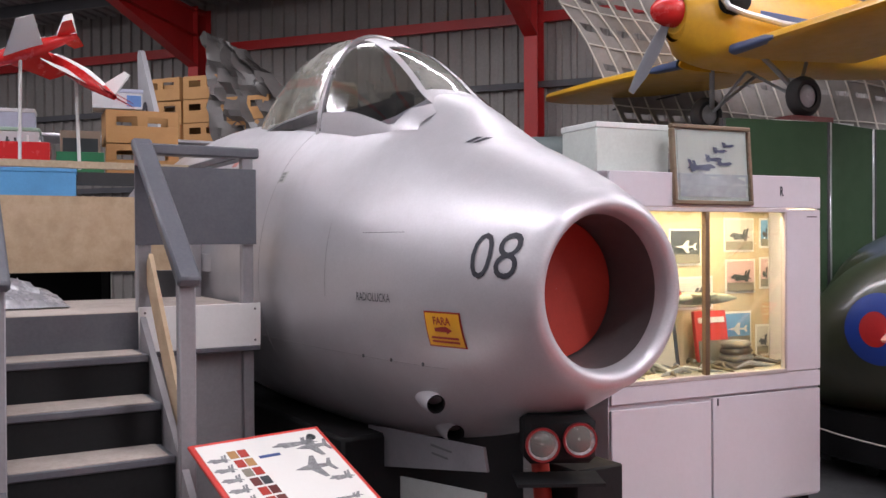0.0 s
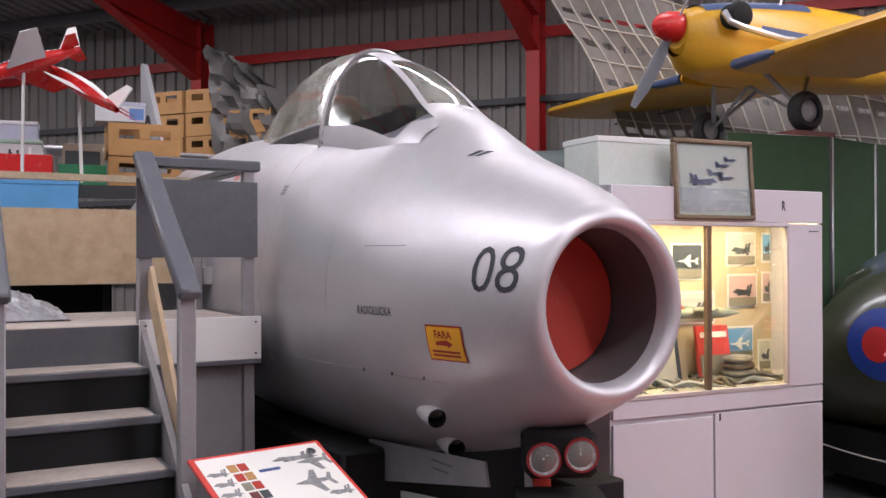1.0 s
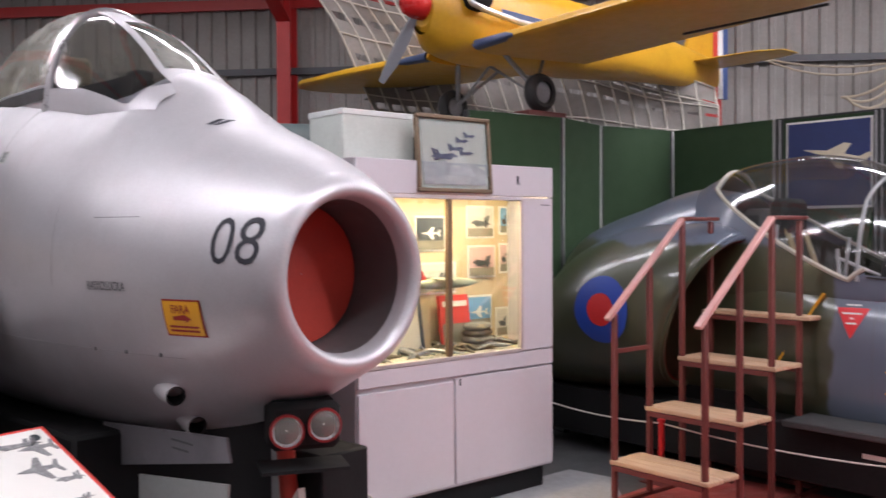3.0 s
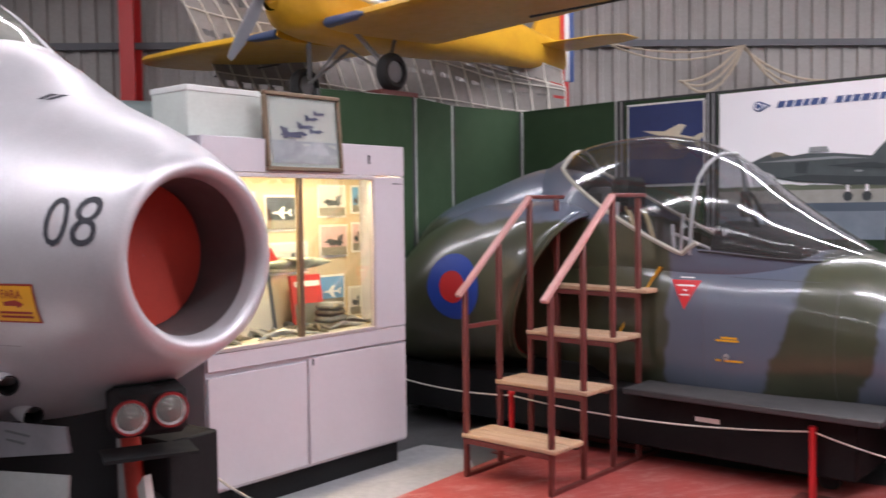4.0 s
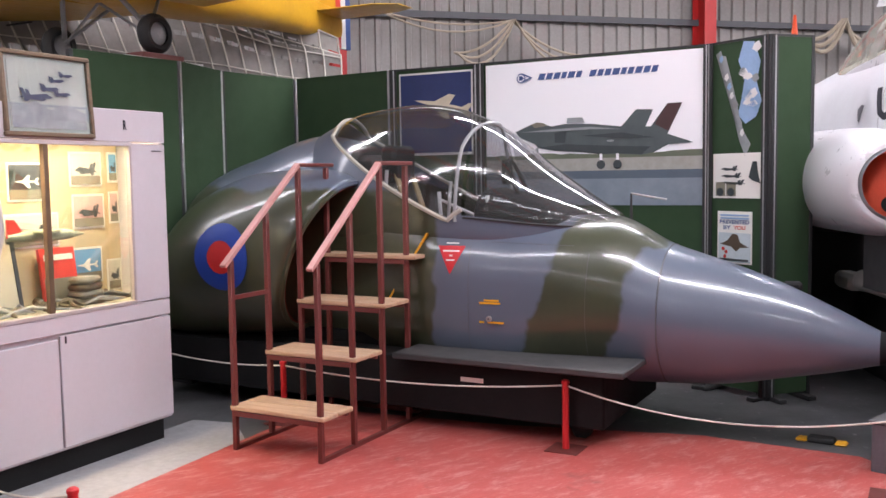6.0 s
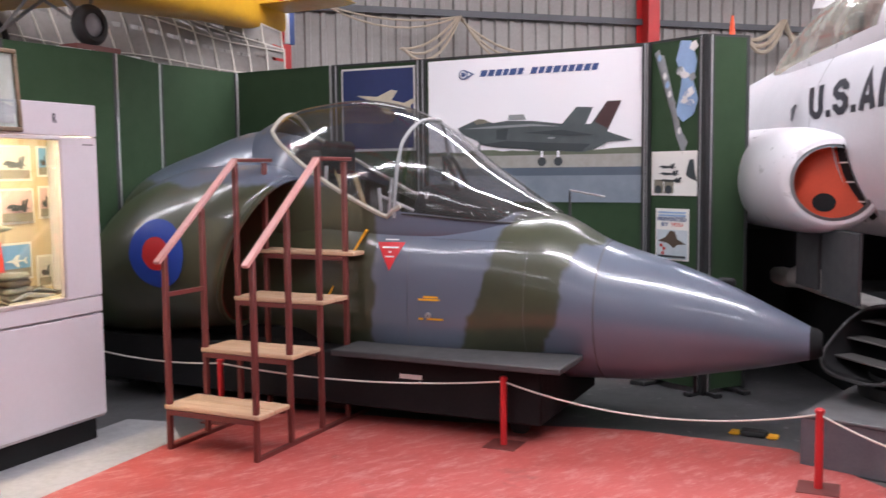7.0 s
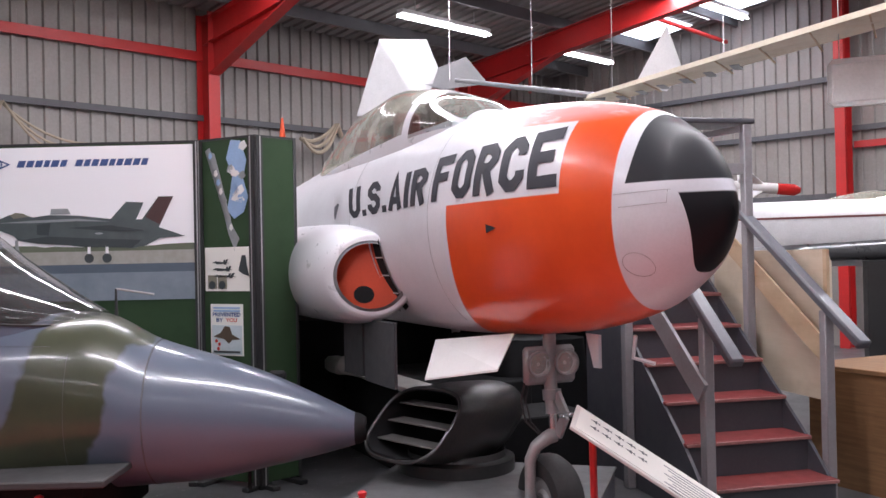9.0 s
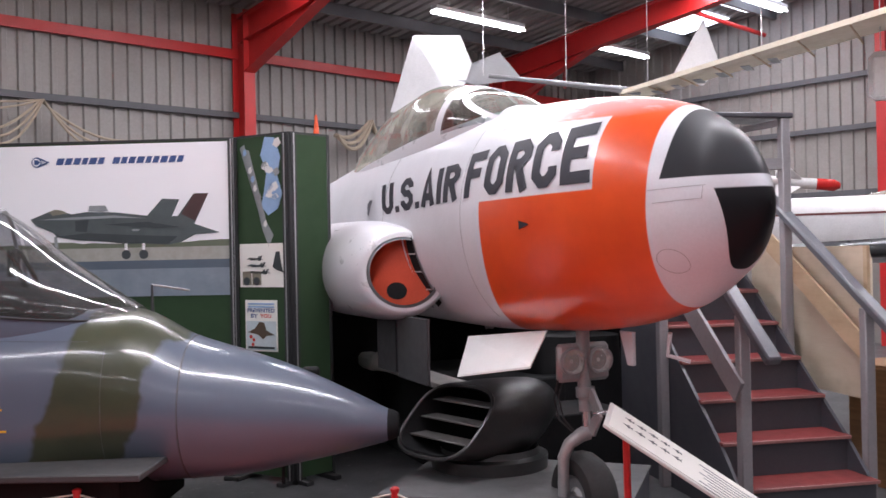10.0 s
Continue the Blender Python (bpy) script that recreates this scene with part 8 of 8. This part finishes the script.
for k in range(9):
    f = k / 8
    a, b = Vector((9.15, 2.12, 3.0)).lerp(Vector((6.15, -0.72, 2.895)), f), Vector((9.7, 2.1, 3.015)).lerp(Vector((7.2, -0.78, 2.965)), f)
    part("rib", beam(bmesh.new(), a, b, 0.012, 0.012), PLY, gl)
for k in range(6):
    f = 0.10 + 0.085 * k
    a, b = Vector((9.32, 2.05, 2.996)).lerp(Vector((6.55, -0.74, 2.90)), f), Vector((9.56, 2.05, 3.004)).lerp(Vector((6.85, -0.76, 2.915)), f)
    part("mark_bar", beam(bmesh.new(), a, b, 0.07, 0.006), PHOTO_GREY, gl, "faded painted mark")
part("boom", tube(bmesh.new(), [(8.62, 3.3, 3.22), (9.2, 1.95, 3.02)], [0.02, 0.035], 8), TUBE_GREY, gl)


def plate(name, pts, mt):
    bm = bmesh.new()
    f = bm.faces.new([bm.verts.new(p) for p in pts])
    bmesh.ops.solidify(bm, geom=[f], thickness=0.025)
    part(name, bm, mt, gl)


plate("tail_fin", [(8.63, 4.42, 2.96), (8.75, 4.20, 3.76), (8.97, 3.76, 3.75), (9.0, 3.65, 3.45), (8.93, 3.8, 2.98)], GWHITE)
plate("tailplane", [(8.88, 3.95, 3.33), (9.13, 3.39, 3.56), (9.22, 3.18, 3.27), (9.0, 3.6, 3.22)], paint("tail_grey", (0.42, 0.42, 0.43), 0.5))
plate("front_fin", [(9.15, 1.66, 3.08), (9.22, 1.34, 3.66), (9.26, 1.20, 3.20), (9.2, 1.35, 3.02)], GWHITE)
for x, y, z in ((8.9, 2.6, 3.1), (9.3, 1.9, 3.05), (8.95, 3.5, 3.3), (7.0, -0.5, 3.0), (8.2, 0.7, 3.05)):
    part("wire", tube(bmesh.new(), [(x, y, z), (x + 0.05, y, 5.3)], 0.005, 4), ALU, gl)

# ---- beyond the steps ----
fs = thing("white_aircraft", frame_at(9.6, 0.9, 0.05, -1.0), "long white aircraft fuselage with a maroon line", "aircraft")
wf = Loft([(-3.5, 1.66, 0.3, 0.26, 0.3, 2.6), (-1.0, 1.66, 0.35, 0.28, 0.34, 2.8), (0.6, 1.66, 0.35, 0.28, 0.34, 2.8), (1.4, 1.68, 0.25, 0.22, 0.25, 2.6), (2.0, 1.7, 0.05, 0.05, 0.05, 2.0)])
part("fuselage", wf.grid(bmesh.new(), span(-3.5, 2.0, 24), [k * 12 for k in range(30)], close=True), GWHITE, fs)
part("maroon_line", wrap(rect(3.5, 0.02), wf, 1.0, 1.76, -1, 0.004, 0.2), RUST_RED, fs)
part("canopy", lathe(bmesh.new(), [(-0.5, 0.02), (-0.35, 0.14), (0.0, 0.2), (0.35, 0.14), (0.55, 0.02)], pose(1.3, 0, 1.82), 24), HAZED_GLASS, fs)
for x in (-0.9, 2.4):
    part("trestle", boxed(x - 0.05, x + 0.05, -0.3, 0.3, 0, 1.36), DARK_EDGE, fs)
bw = thing("black_wing", frame_at(8.2, 0.55, 0.1, -1.0), "dark drooping aircraft wing on a stand", "aircraft wing")
part("wing_panel", wing_mesh([(-0.35, 0.1, 0.4, 1.34, 0.10), (0.0, 0.5, 1.2, 1.42, 0.12), (0.5, 2.2, 2.4, 1.45, 0.08)]), paint("wing_black", (0.04, 0.042, 0.045), 0.3), bw)
part("stand", boxed(0.9, 1.1, 0.1, 0.4, 0, 1.38), DARK_EDGE, bw)
sg = thing("hanging_sign", frame_at(7.30, -0.10, 0.05, -1.0), "white rounded panel hung by the steps", "sign")
part("panel", boxed(0, 0.46, -0.01, 0.01, 2.47, 2.80, bevel=0.04), paint("sign_white", (0.88, 0.88, 0.88), 0.5), sg)
for x in (0.08, 0.38):
    part("wire", tube(bmesh.new(), [(x, 0, 2.78), (x, 0, 5.4)], 0.004, 4), ALU, sg)
rk = thing("red_missile", frame_at(7.4, 0.55, 0.2, -1.0), "small white missile with a red nose on a post", "missile")
part("body", lathe(bmesh.new(), [(-0.5, 0.04), (0.3, 0.04)], pose(0, 0, 1.96, 0, 6, 0), 14, True), GWHITE, rk)
part("nose", lathe(bmesh.new(), [(0.3, 0.042), (0.42, 0.042), (0.46, 0.02), (0.46, 0.001)], pose(0, 0, 1.96, 0, 6, 0), 14), RED_GLOSS, rk)
for a in (0, 90, 180, 270):
    part("vane", slab(bmesh.new(), [(0.02, 0.04), (0.2, 0.04), (0.08, 0.16), (0.02, 0.16)], -0.004, 0.004, pose(0, 0, 1.96, 0, 6, 0) @ pose(0, 0, 0, a + 45, 0, 0) @ UPRIGHT), GWHITE, rk)
part("post", tube(bmesh.new(), [(-0.1, 0, 0), (-0.1, 0, 1.93)], 0.025, 8), TUBE_GREY, rk)
